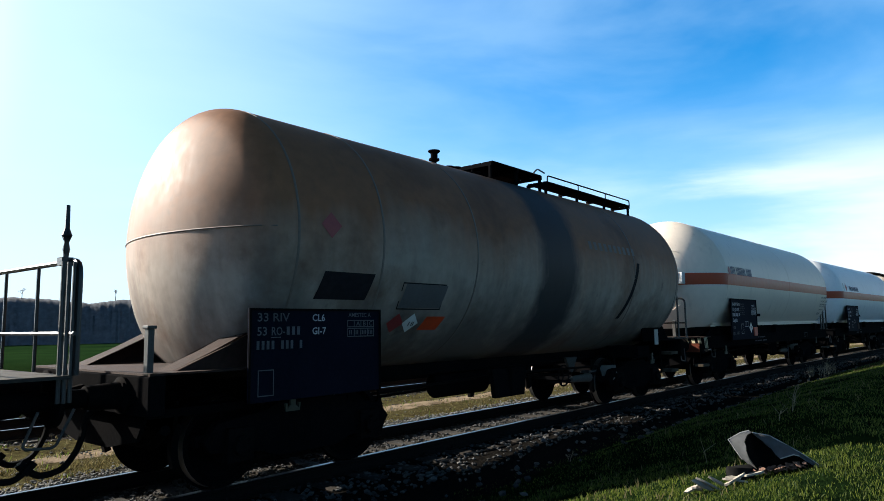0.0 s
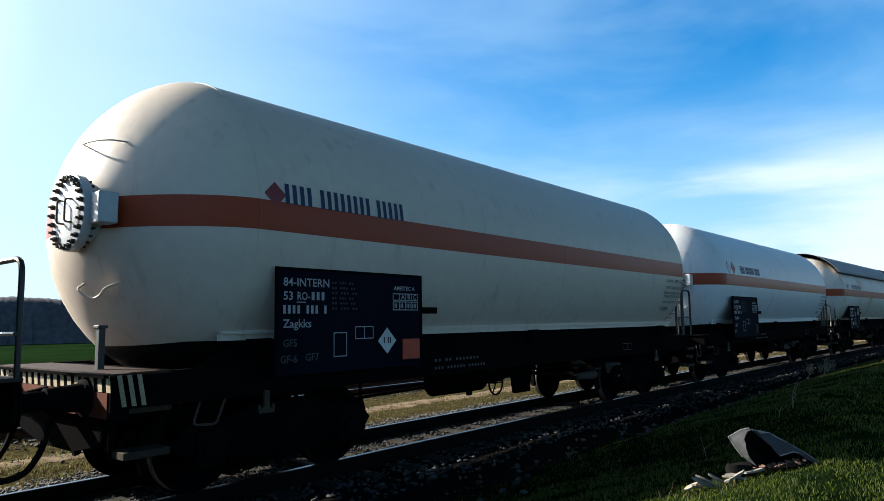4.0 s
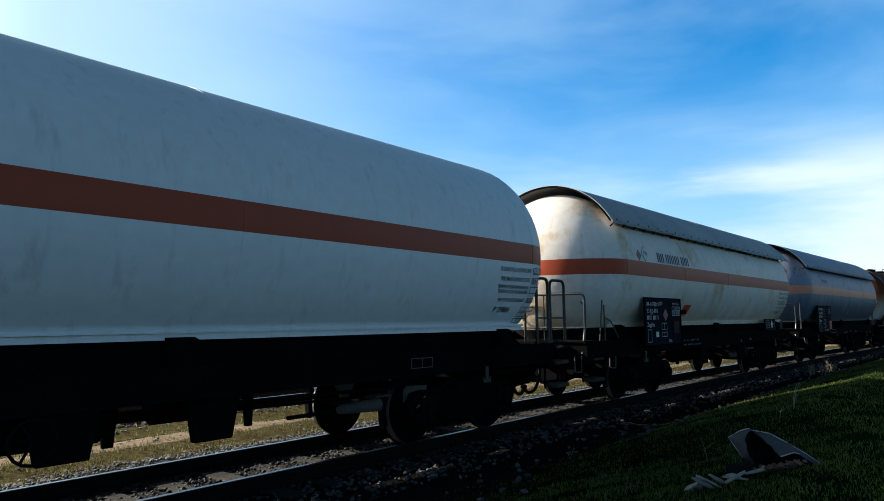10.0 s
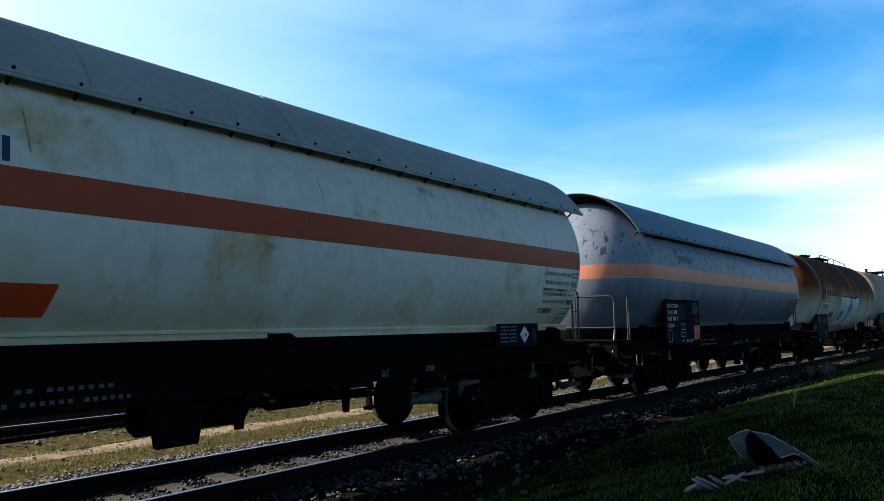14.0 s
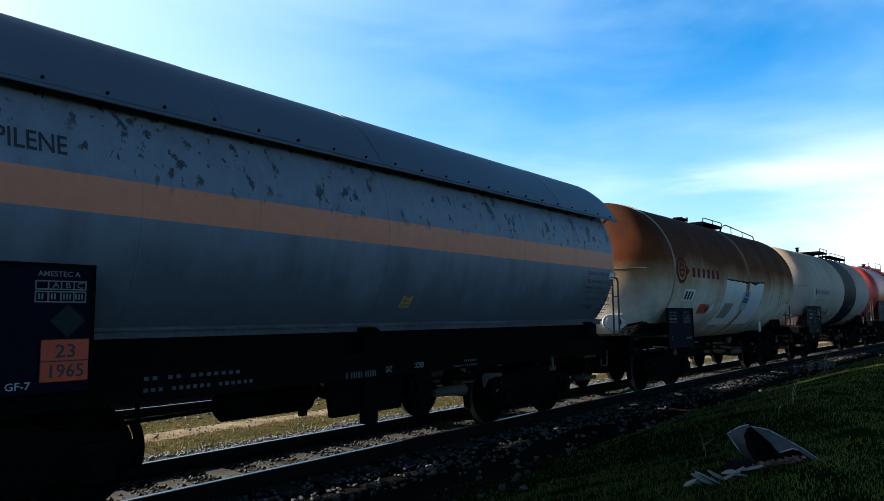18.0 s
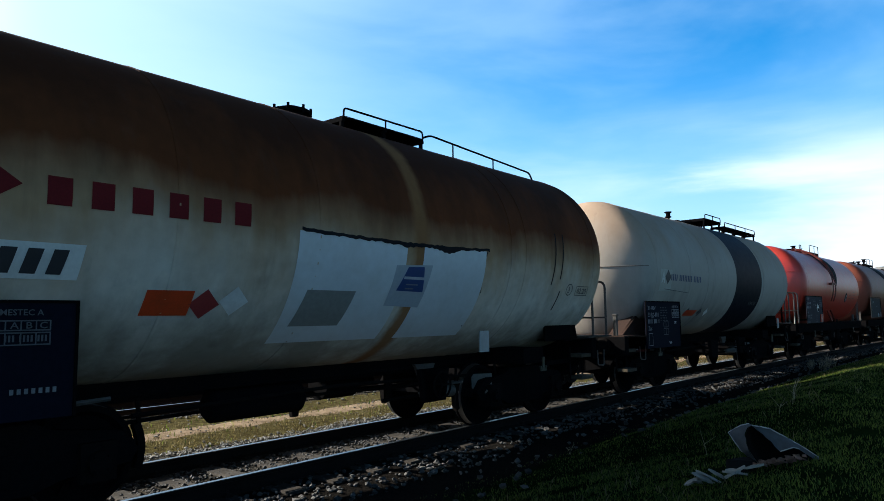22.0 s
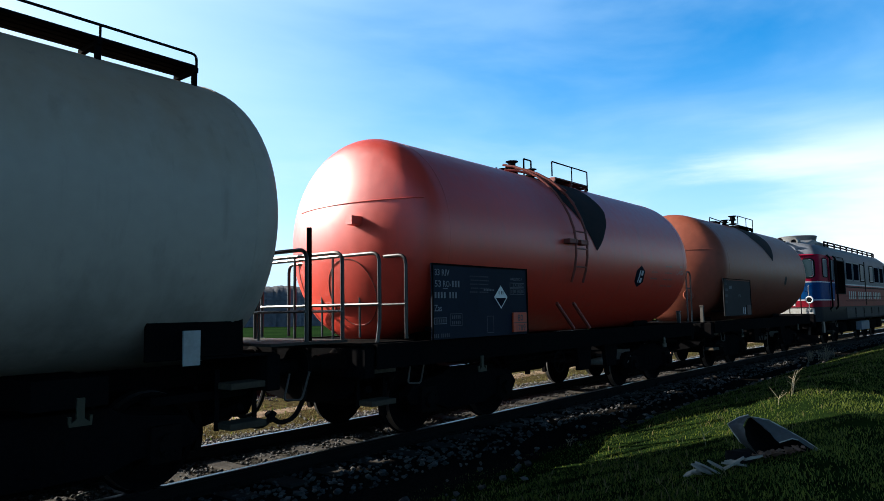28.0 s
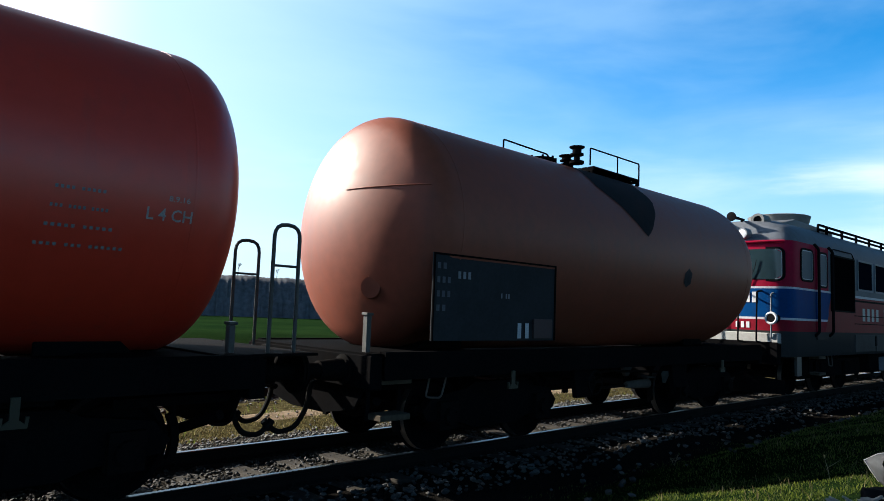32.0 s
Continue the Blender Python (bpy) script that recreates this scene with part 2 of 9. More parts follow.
def tank_paint(name, base, stripe=None, stripe_z=(2.51, 2.81), stains=(), rough=0.42, band=None, bands=(), grain=3.0, bump=0.05, vary=0.07, belly=None, spec=0.25, flecks=(), edge=0.03):
    """Paint of a tank: a stripe at mid height, painted bands round the barrel, and stains and other tints by height.
    stains: (colour, z from, z to, amount, noise size), coming in downwards where z from is higher; bands: (x from, x
    to, colour)."""
    def extra(n, l, tcn, here):
        sx = n.new("ShaderNodeSeparateXYZ")
        l.new(tcn.outputs["Object"], sx.inputs[0])
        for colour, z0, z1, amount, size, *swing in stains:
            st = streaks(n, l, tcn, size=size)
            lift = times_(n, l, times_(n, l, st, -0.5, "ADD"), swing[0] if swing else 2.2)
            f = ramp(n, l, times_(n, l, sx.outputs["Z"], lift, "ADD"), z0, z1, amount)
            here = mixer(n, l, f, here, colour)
        def peeled(here, wanted):
            for colour, size, lo, hi in wanted:
                fl = n.new("ShaderNodeTexNoise")
                fl.inputs["Scale"].default_value, fl.inputs["Detail"].default_value, fl.inputs["Roughness"].default_value = size, 7, 0.65
                mpn = n.new("ShaderNodeMapping")
                mpn.inputs["Scale"].default_value = (1, 1, 0.55 if size > 2 else 1)
                l.new(tcn.outputs["Object"], mpn.inputs["Vector"])
                l.new(mpn.outputs[0], fl.inputs["Vector"])
                where = ramp(n, l, fl.outputs["Fac"], lo, hi)
                if size > 2:
                    # peeling comes in clusters on the upper half
                    cl = n.new("ShaderNodeTexNoise")
                    cl.inputs["Scale"].default_value = 1.1
                    l.new(tcn.outputs["Object"], cl.inputs["Vector"])
                    where = times_(n, l, where, times_(n, l, ramp(n, l, cl.outputs["Fac"], 0.40, 0.48), ramp(n, l, sx.outputs["Z"], 2.75, 2.95)))
                here = mixer(n, l, where, here, colour)
            return here
        here = peeled(here, [q for q in flecks if q[1] <= 2])
        if stripe:
            a = times_(n, l, sx.outputs["Z"], stripe_z[0], "GREATER_THAN")
            b2 = times_(n, l, sx.outputs["Z"], stripe_z[1], "LESS_THAN")
            here = mixer(n, l, times_(n, l, a, b2), here, stripe)
        here = peeled(here, [q for q in flecks if q[1] > 2])
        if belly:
            # black underside, its shade put into the paint; the edge falls towards both ends
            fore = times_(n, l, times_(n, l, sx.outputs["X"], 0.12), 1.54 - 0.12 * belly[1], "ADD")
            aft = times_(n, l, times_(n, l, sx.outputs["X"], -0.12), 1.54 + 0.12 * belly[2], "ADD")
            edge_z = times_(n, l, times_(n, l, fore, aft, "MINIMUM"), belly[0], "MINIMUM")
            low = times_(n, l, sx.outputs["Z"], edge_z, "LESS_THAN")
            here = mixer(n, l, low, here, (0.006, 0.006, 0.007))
        # soot that has run down from the top
        soot = ramp(n, l, streaks(n, l, tcn, (2.5, 2.5, 0.12), 2.2), 0.56, 0.8, 0.30)
        here = mixer(n, l, soot, here, (0.07, 0.055, 0.045))
        for x0, x1, colour in bands:
            across = sx.outputs["X"]
            if edge > 0.1:
                # a sooty band has ragged, cloudy edges
                across = times_(n, l, across, times_(n, l, times_(n, l, streaks(n, l, tcn, (1.5, 1.5, 0.5), 1.6), -0.5, "ADD"), 2.2 * edge), "ADD")
            a = ramp(n, l, across, x0, x0 + edge)
            b2 = ramp(n, l, across, x1 + edge, x1)
            here = mixer(n, l, times_(n, l, times_(n, l, a, b2), 0.93 if edge > 0.1 else 1.0), here, colour)
        return here
    return surface(name, base, rough, 0, vary, grain, bump, extra=extra, spec=spec)


M = {}
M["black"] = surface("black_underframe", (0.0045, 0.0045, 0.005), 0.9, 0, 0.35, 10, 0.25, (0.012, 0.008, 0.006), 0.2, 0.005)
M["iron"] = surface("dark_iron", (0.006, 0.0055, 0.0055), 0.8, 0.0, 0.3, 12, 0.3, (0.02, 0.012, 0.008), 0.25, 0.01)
M["grip"] = surface("grey_handrail", (0.055, 0.053, 0.05), 0.45, 0.0, 0.3, 15, 0.1, (0.05, 0.03, 0.02), 0.4, 0.3)
M["step"] = surface("worn_brown_step", (0.060, 0.048, 0.034), 0.85, 0, 0.35, 9, 0.3, (0.02, 0.016, 0.012), 0.5, 0.1)
M["cylinder"] = surface("dusty_brake_cylinder", (0.085, 0.078, 0.068), 0.8, 0, 0.3, 9, 0.2, (0.03, 0.026, 0.022), 0.5, 0.1)
M["shieldplate"] = surface("dusty_steel_plate", (0.16, 0.145, 0.125), 0.8, 0, 0.25, 9, 0.2, (0.08, 0.065, 0.05), 0.4, 0.1)
M["flange"] = surface("grimy_flange", (0.09, 0.10, 0.115), 0.7, 0, 0.35, 6, 0.1, (0.02, 0.02, 0.022), 0.6, 0.1)
M["tube"] = surface("black_railing", (0.012, 0.012, 0.013), 0.35, 0, 0.3, 15, 0.1, (0.03, 0.022, 0.016), 0.3, 0.4)
M["rust"] = surface("rusty_brown", (0.034, 0.018, 0.013), 0.8, 0, 0.45, 10, 0.4, (0.012, 0.009, 0.008), 0.6, 0.15)
M["tread"] = surface("wheel_steel", (0.16, 0.155, 0.15), 0.5, 1.0, 0.2, 20, 0.05)
M["rail"] = surface("rail_head", (0.20, 0.195, 0.19), 0.32, 1.0, 0.15, 14, 0.05)
M["railside"] = surface("rail_web_rust", (0.010, 0.008, 0.007), 0.9, 0.0, 0.35, 14, 0.4, spec=0.08)
M["board"] = surface("blue_black_board", (0.005, 0.0065, 0.014), 0.7, 0, 0.3, 9, 0.05, (0.02, 0.02, 0.026), 0.12, 0.02)
M["boardblue"] = surface("faded_blue_board", (0.010, 0.014, 0.026), 0.7, 0, 0.3, 9, 0.05, (0.022, 0.026, 0.034), 0.3, 0.1)
M["boardgrey"] = surface("grey_board", (0.022, 0.024, 0.028), 0.75, 0, 0.3, 9, 0.05, (0.012, 0.012, 0.014), 0.6, 0.1)
M["ink"] = surface("white_lettering", (0.36, 0.37, 0.40), 0.6, 0, 0.35, 40, 0)
M["fade"] = surface("faded_lettering", (0.058, 0.062, 0.074), 0.7, 0, 0.5, 40, 0)
M["bluetext"] = surface("blue_lettering", (0.012, 0.026, 0.085), 0.6, 0, 0.3, 40, 0)
M["darktext"] = surface("black_lettering", (0.02, 0.02, 0.025), 0.6, 0, 0.3, 40, 0)
M["orange"] = surface("orange_plate", (0.52, 0.05, 0.009), 0.5, 0, 0.2, 20, 0, (0.1, 0.03, 0.01), 0.4)
M["white"] = surface("white_plate", (0.62, 0.62, 0.60), 0.5, 0, 0.1, 12, 0, (0.2, 0.18, 0.15), 0.3)
M["dim"] = surface("dusty_lettering", (0.16, 0.165, 0.18), 0.7, 0, 0.4, 40, 0)
M["stripe"] = surface("faded_warning_paint", (0.40, 0.32, 0.19), 0.6, 0, 0.3, 20, 0, (0.1, 0.06, 0.02), 0.5)
M["holder"] = surface("grey_label_card", (0.30, 0.30, 0.29), 0.6, 0, 0.15, 12, 0, (0.12, 0.10, 0.08), 0.4)
M["red"] = surface("red_label", (0.25, 0.03, 0.03), 0.5, 0, 0.2, 20, 0)
M["yellow"] = surface("yellow_paint", (0.42, 0.28, 0.09), 0.5, 0, 0.2, 20, 0, (0.1, 0.06, 0.02), 0.4)
M["timber"] = surface("weathered_plank", (0.045, 0.038, 0.031), 0.85, 0, 0.4, 9, 0.3, (0.01, 0.009, 0.008), 0.5, 0.2)
M["sleeper"] = surface("oily_sleeper", (0.028, 0.024, 0.02), 0.95, 0, 0.4, 7, 0.5, (0.07, 0.06, 0.048), 0.5, 0.1)
M["felt"] = surface("torn_grey_sheet", (0.11, 0.115, 0.122), 0.85, 0, 0.3, 9, 0.5, (0.06, 0.06, 0.065), 0.6)
M["rubble"] = surface("pale_rubble", (0.30, 0.265, 0.22), 0.9, 0, 0.3, 12, 0.6, (0.16, 0.14, 0.11), 0.5)
M["edge"] = surface("sunlit_torn_edge", (0.42, 0.40, 0.37), 0.9, 0, 0.25, 14, 0.4, (0.22, 0.2, 0.17), 0.4)
M["leaf"] = surface("dead_leaf", (0.15, 0.075, 0.05), 0.85, 0, 0.4, 20, 0.2, (0.25, 0.17, 0.12), 0.4)
M["straw"] = surface("dry_stalk", (0.26, 0.22, 0.14), 0.8, 0, 0.3, 20, 0)
M["bark"] = surface("bark", (0.09, 0.07, 0.055), 0.9, 0, 0.3, 6, 0.4)
M["hook"] = surface("dull_yellow", (0.03, 0.026, 0.012), 0.7, 0, 0.3, 20, 0.1)
M["hose"] = surface("black_rubber", (0.007, 0.007, 0.007), 0.8, 0, 0.2, 20, 0.1, spec=0.1)
M["rubberoid"] = surface("black_tar_stain", (0.014, 0.014, 0.017), 0.85, 0, 0.4, 6, 0.2, (0.05, 0.025, 0.02), 0.35, 0.08)
M["bolt"] = surface("rusty_bolt", (0.07, 0.06, 0.052), 0.7, 0, 0.4, 20, 0.2, (0.12, 0.05, 0.03), 0.4, 0.2)
M["plate"] = surface("dull_steel_plate", (0.045, 0.043, 0.04), 0.7, 0, 0.3, 12, 0.2, (0.06, 0.035, 0.02), 0.4, 0.2)

CREAM = (0.50, 0.46, 0.38)
STRIPE = (0.36, 0.056, 0.018)


def plant(name, tint, other):
    m = bpy.data.materials.new(name)
    m.use_nodes = True
    n, l = m.node_tree.nodes, m.node_tree.links
    b = n["Principled BSDF"]
    g = n.new("ShaderNodeNewGeometry")
    cr2 = n.new("ShaderNodeValToRGB")
    cr2.color_ramp.elements[0].color, cr2.color_ramp.elements[1].color = (*tint, 1), (*other, 1)
    l.new(g.outputs["Random Per Island"], cr2.inputs["Fac"])
    l.new(cr2.outputs[0], b.inputs["Base Color"])
    b.inputs["Roughness"].default_value = 0.6
    b.inputs["Specular IOR Level"].default_value = 0.25
    b.inputs["Transmission Weight"].default_value = 0.0
    tr = n.new("ShaderNodeBsdfTranslucent")
    l.new(cr2.outputs[0], tr.inputs["Color"])
    ms = n.new("ShaderNodeMixShader")
    ms.inputs[0].default_value = 0.6
    l.new(b.outputs[0], ms.inputs[1])
    l.new(tr.outputs[0], ms.inputs[2])
    l.new(ms.outputs[0], n["Material Output"].inputs["Surface"])
    return m


M["grass"] = plant("grass_blade", (0.016, 0.038, 0.006), (0.135, 0.162, 0.026))
M["moss"] = plant("brown_moss", (0.035, 0.032, 0.010), (0.13, 0.105, 0.045))
M["drygrass"] = plant("dry_grass", (0.10, 0.085, 0.04), (0.20, 0.165, 0.085))


# ---- building helpers ----
def part(name, bm, material, parent=None, label="", smooth=35):
    me = bpy.data.meshes.new(name)
    bmesh.ops.recalc_face_normals(bm, faces=bm.faces[:])
    bm.to_mesh(me)
    bm.free()
    return placed(name, me, material, parent, label, smooth)


def placed(name, me, material, parent=None, label="", smooth=35):
    if material is not None and not me.materials:
        me.materials.append(material)
    if smooth and len(me.polygons):
        me.polygons.foreach_set("use_smooth", [True] * len(me.polygons))
        me.set_sharp_from_angle(angle=radians(smooth))
    ob = new(name, me)
    ob.parent = parent
    if label:
        tagged(ob, label)
    return ob


def thing(name, label, category, group="", kind="", m=None):
    ob = tagged(new(name), label, category, group, kind)
    ob.empty_display_size = 0.3
    if m is not None:
        ob.matrix_basis = m
    return ob


def box(bm, x0, x1, y0, y1, z0, z1, m=None):
    vs = [bm.verts.new((x, y, z)) for x in (x0, x1) for y in (y0, y1) for z in (z0, z1)]
    if m is not None:
        for v in vs:
            v.co = m @ v.co
    for f in ((0, 1, 3, 2), (4, 6, 7, 5), (0, 4, 5, 1), (2, 3, 7, 6), (0, 2, 6, 4), (1, 5, 7, 3)):
        bm.faces.new([vs[i] for i in f])
    return vs


def bevelled(bm, width=0.01, segments=1):
    bmesh.ops.bevel(bm, geom=bm.edges[:], offset=width, segments=segments, affect="EDGES", profile=0.5)
    return bm


def plate(bm, poly, y0, y1, axis="y"):
    """A slab from an outline: (x, z) pairs drawn out along y, or (y, z) pairs along x, or (x, y) pairs along z."""
    def at(q, k):
        return {"y": (q[0], k, q[1]), "x": (k, q[0], q[1]), "z": (q[0], q[1], k)}[axis]
    a = [bm.verts.new(at(q, y0)) for q in poly]
    b = [bm.verts.new(at(q, y1)) for q in poly]
    bm.faces.new(a)
    bm.faces.new(b[::-1])
    for i in range(len(poly)):
        j = (i + 1) % len(poly)
        bm.faces.new((a[i], b[i], b[j], a[j]))


def rod(bm, p0, p1, r, seg=10, r1=None):
    p0, p1 = Vector(p0), Vector(p1)
    q = (p1 - p0).to_track_quat("Z", "Y").to_matrix()
    r1 = r if r1 is None else r1
    rings = []
    for c, rad in ((p0, r), (p1, r1)):
        rings.append([bm.verts.new(c + q @ Vector((rad * math.cos(2 * math.pi * k / seg), rad * math.sin(2 * math.pi * k / seg), 0))) for k in range(seg)])
    for k in range(seg):
        bm.faces.new((rings[0][k], rings[0][(k + 1) % seg], rings[1][(k + 1) % seg], rings[1][k]))
    bm.faces.new(rings[0][::-1])
    bm.faces.new(rings[1])


def rounded(pts, r=0.08, n=4):
    """A polyline with its inner corners rounded."""
    pts = [Vector(p) for p in pts]
    out = [pts[0]]
    for a, b, c in zip(pts, pts[1:], pts[2:]):
        d = min(r, (b - a).length * 0.45, (c - b).length * 0.45)
        s, e = b + (a - b).normalized() * d, b + (c - b).normalized() * d
        out += [s.lerp(b, k / n).lerp(b.lerp(e, k / n), k / n) for k in range(n + 1)]
    return out + [pts[-1]]


def tube(bm, pts, r, seg=8, corner=0.0):
    pts = rounded(pts, corner) if corner else [Vector(p) for p in pts]
    rings, up = [], None
    for i, p in enumerate(pts):
        d = (pts[min(i + 1, len(pts) - 1)] - pts[max(i - 1, 0)]).normalized()
        if up is None:
            up = Vector((0, 0, 1)) if abs(d.z) < 0.9 else Vector((1, 0, 0))
        side = d.cross(up).normalized()
        up = side.cross(d).normalized()
        rings.append([bm.verts.new(p + r * (math.cos(2 * math.pi * k / seg) * side + math.sin(2 * math.pi * k / seg) * up)) for k in range(seg)])
    for a, b in zip(rings, rings[1:]):
        for k in range(seg):
            bm.faces.new((a[k], a[(k + 1) % seg], b[(k + 1) % seg], b[k]))
    bm.faces.new(rings[0][::-1])
    bm.faces.new(rings[-1])


def turned(bm, profile, seg=32, m=None):
    """A body of revolution round the local x axis; profile: (x, radius)."""
    rings = []
    for x, r in profile:
        if r < 1e-5:
            rings.append([bm.verts.new((x, 0, 0))])
        else:
            rings.append([bm.verts.new((x, r * math.cos(2 * math.pi * k / seg), r * math.sin(2 * math.pi * k / seg))) for k in range(seg)])
    for a, b in zip(rings, rings[1:]):
        for k in range(seg):
            j = (k + 1) % seg
            if len(a) == 1 and len(b) > 1:
                bm.faces.new((a[0], b[k], b[j]))
            elif len(b) == 1 and len(a) > 1:
                bm.faces.new((a[k], b[0], a[j]))
            elif len(a) > 1:
                bm.faces.new((a[k], b[k], b[j], a[j]))
    if m is not None:
        for ring in rings:
            for v in ring:
                v.co = m @ v.co
    for ring in (rings[0], rings[-1]):
        if len(ring) > 1:
            bm.faces.new(ring)


@lru_cache(None)
def letters(body):
    """The mesh of a text, one metre high in capitals, from the built-in font."""
    cu = bpy.data.curves.new("t", "FONT")
    cu.body, cu.size, cu.resolution_u, cu.offset = body, 1.4, 2, 0.018
    ob = bpy.data.objects.new("t", cu)
    scene.collection.objects.link(ob)
    me = bpy.data.meshes.new_from_object(ob)
    vs = [tuple(v.co) for v in me.vertices]
    fs = [tuple(p.vertices) for p in me.polygons]
    bpy.data.objects.remove(ob)
    bpy.data.curves.remove(cu)
    bpy.data.meshes.remove(me)
    return vs, fs


def bars(words, gap=0.35):
    """Plain bars of the size of words: one per character."""
    vs, fs, x = [], [], 0.0
    for n in words:
        for _ in range(n):
            k = len(vs)
            vs += [(x, 0, 0), (x + 0.4, 0, 0), (x + 0.4, 1, 0), (x, 1, 0)]
            fs.append((k, k + 1, k + 2, k + 3))
            x += 0.72
        x += gap
    return vs, fs


def split_writing(name, words, place, height, material, parent, width, label="", gap=0.6):
    """Bars, each a part of its own."""
    vs, fs = bars(words, gap)
    sx = width / max(v[0] for v in vs)
    for f in fs:
        me = bpy.data.meshes.new(name)
        q = [vs[i] for i in f]
        x0, x1 = q[0][0] * sx, q[1][0] * sx
        cell = [(a, b) for b in (0, 0.5, 1) for a in (x0, x1)]
        me.from_pydata([place(a, b * height) for a, b in cell], [], [(0, 1, 3, 2), (2, 3, 5, 4)])
        placed(name, me, material, parent, label, smooth=0)


def writing(name, shape, place, height, material, parent, width=None, label="", slant=0.0):
    """Letters or bars laid on a surface: place(a, b) gives the point a metres along and b metres up."""
    vs, fs = shape
    if not vs:
        return None
    w = max(v[0] for v in vs)
    sx = height if width is None else width / w
    me = bpy.data.meshes.new(name)
    me.from_pydata([place(v[0] * sx + slant * v[1] * height, v[1] * height) for v in vs], [], fs)
    me.update()
    return placed(name, me, material, parent, label, smooth=0)

# ---- the train ----
WHEEL = 0.46
CARS, WHEELSETS = [], []


def wheelset_mesh():
    bm = bmesh.new()
    for s in (-1, 1):
        # tyre, flange and dished web of one wheel, turned round the axle
        prof = [(0.62, 0.10), (0.62, 0.14), (0.69, 0.17), (0.70, 0.36), (0.672, 0.40), (0.672, 0.485), (0.69, 0.49), (0.705, 0.463), (0.80, 0.455), (0.805, 0.40), (0.74, 0.36), (0.735, 0.17), (0.80, 0.14), (0.80, 0.09)]
        turned(bm, [(x * s, r) for x, r in prof], 36, Matrix.Rotation(radians(90), 4, "Z"))
    turned(bm, [(-1.0, 0.06), (-0.8, 0.085), (0.8, 0.085), (1.0, 0.06)], 14, Matrix.Rotation(radians(90), 4, "Z"))
    # balance mark on each web, so that the turning shows
    for s in (-1, 1):
        box(bm, -0.03, 0.03, s * 0.735 - 0.02, s * 0.735 + 0.02, 0.2, 0.34)
    me = bpy.data.meshes.new("wheelset")
    bmesh.ops.recalc_face_normals(bm, faces=bm.faces[:])
    bm.to_mesh(me)
    bm.free()
    me.materials.append(M["black"])
    me.materials.append(M["tread"])
    for p in me.polygons:
        r = math.hypot(p.center.x, p.center.z)
        p.material_index = 1 if 0.445 < r and 0.70 < abs(p.center.y) < 0.79 else 0
    return me


WHEEL_ME = wheelset_mesh()


def side_frame(bm, y):
    """One cast side of a bogie, with its arch over each axle box and the spring nest in the middle."""
    out = [(-1.28, 0.52), (-1.20, 0.40), (-0.62, 0.36), (-0.42, 0.27), (0.42, 0.27), (0.62, 0.36), (1.20, 0.40), (1.28, 0.52), (1.12, 0.70), (0.55, 0.76), (0.42, 0.84), (-0.42, 0.84), (-0.55, 0.76), (-1.12, 0.70)]
    plate(bm, out, y - 0.06, y + 0.06)
    for x in (-0.22, 0, 0.22):
        rod(bm, (x, y, 0.36), (x, y, 0.62), 0.075, 10)


def bogie(parent, x, flip=1):
    b = tagged(new("bogie"), "black cast-steel two-axle bogie")
    b.parent = parent
    b.location = (x, 0, 0)
    for y in (-1.0, 1.0):
        bm = bmesh.new()
        side_frame(bm, y)
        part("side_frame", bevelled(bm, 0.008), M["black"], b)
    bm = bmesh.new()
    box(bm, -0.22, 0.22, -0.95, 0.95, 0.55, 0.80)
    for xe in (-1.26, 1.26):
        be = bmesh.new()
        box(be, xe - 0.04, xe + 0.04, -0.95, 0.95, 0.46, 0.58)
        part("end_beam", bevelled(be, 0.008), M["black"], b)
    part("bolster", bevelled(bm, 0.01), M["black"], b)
    for ax in (-0.9, 0.9):
        w = placed("wheelset", WHEEL_ME, None, b, smooth=30)
        w.location = (ax, 0, WHEEL)
        WHEELSETS.append((w, ax))
        for y in (-1, 1):
            bm = bmesh.new()
            box(bm, ax - 0.15, ax + 0.15, y * 1.0 - 0.13, y * 1.0 + 0.13, WHEEL - 0.16, WHEEL + 0.17)
            rod(bm, (ax, y * 1.10, WHEEL), (ax, y * 1.19, WHEEL), 0.105, 14)
            for k in range(4):
                a = math.pi / 4 + k * math.pi / 2
                rod(bm, (ax + 0.08 * math.cos(a), y * 1.18, WHEEL + 0.08 * math.sin(a)), (ax + 0.08 * math.cos(a), y * 1.205, WHEEL + 0.08 * math.sin(a)), 0.016, 6)
            part("axle_box", bm, M["iron"], b)
        # brake block and hanger on each side of the wheel
        for q in (-1, 1):
            for y in (-0.75, 0.75):
                bm = bmesh.new()
                arc = [(math.cos(a), math.sin(a)) for a in np.linspace(-0.35, 0.45, 6)]
                plate(bm, [(ax + q * 0.50 * c, WHEEL + 0.50 * s) for c, s in arc] + [(ax + q * 0.57 * c, WHEEL + 0.57 * s) for c, s in arc[::-1]], y - 0.04, y + 0.04)
                rod(bm, (ax + q * 0.53, y, WHEEL + 0.05), (ax + q * 0.50, y, 0.92), 0.022, 6)
                part("brake_block", bm, M["iron"], b)
    return b


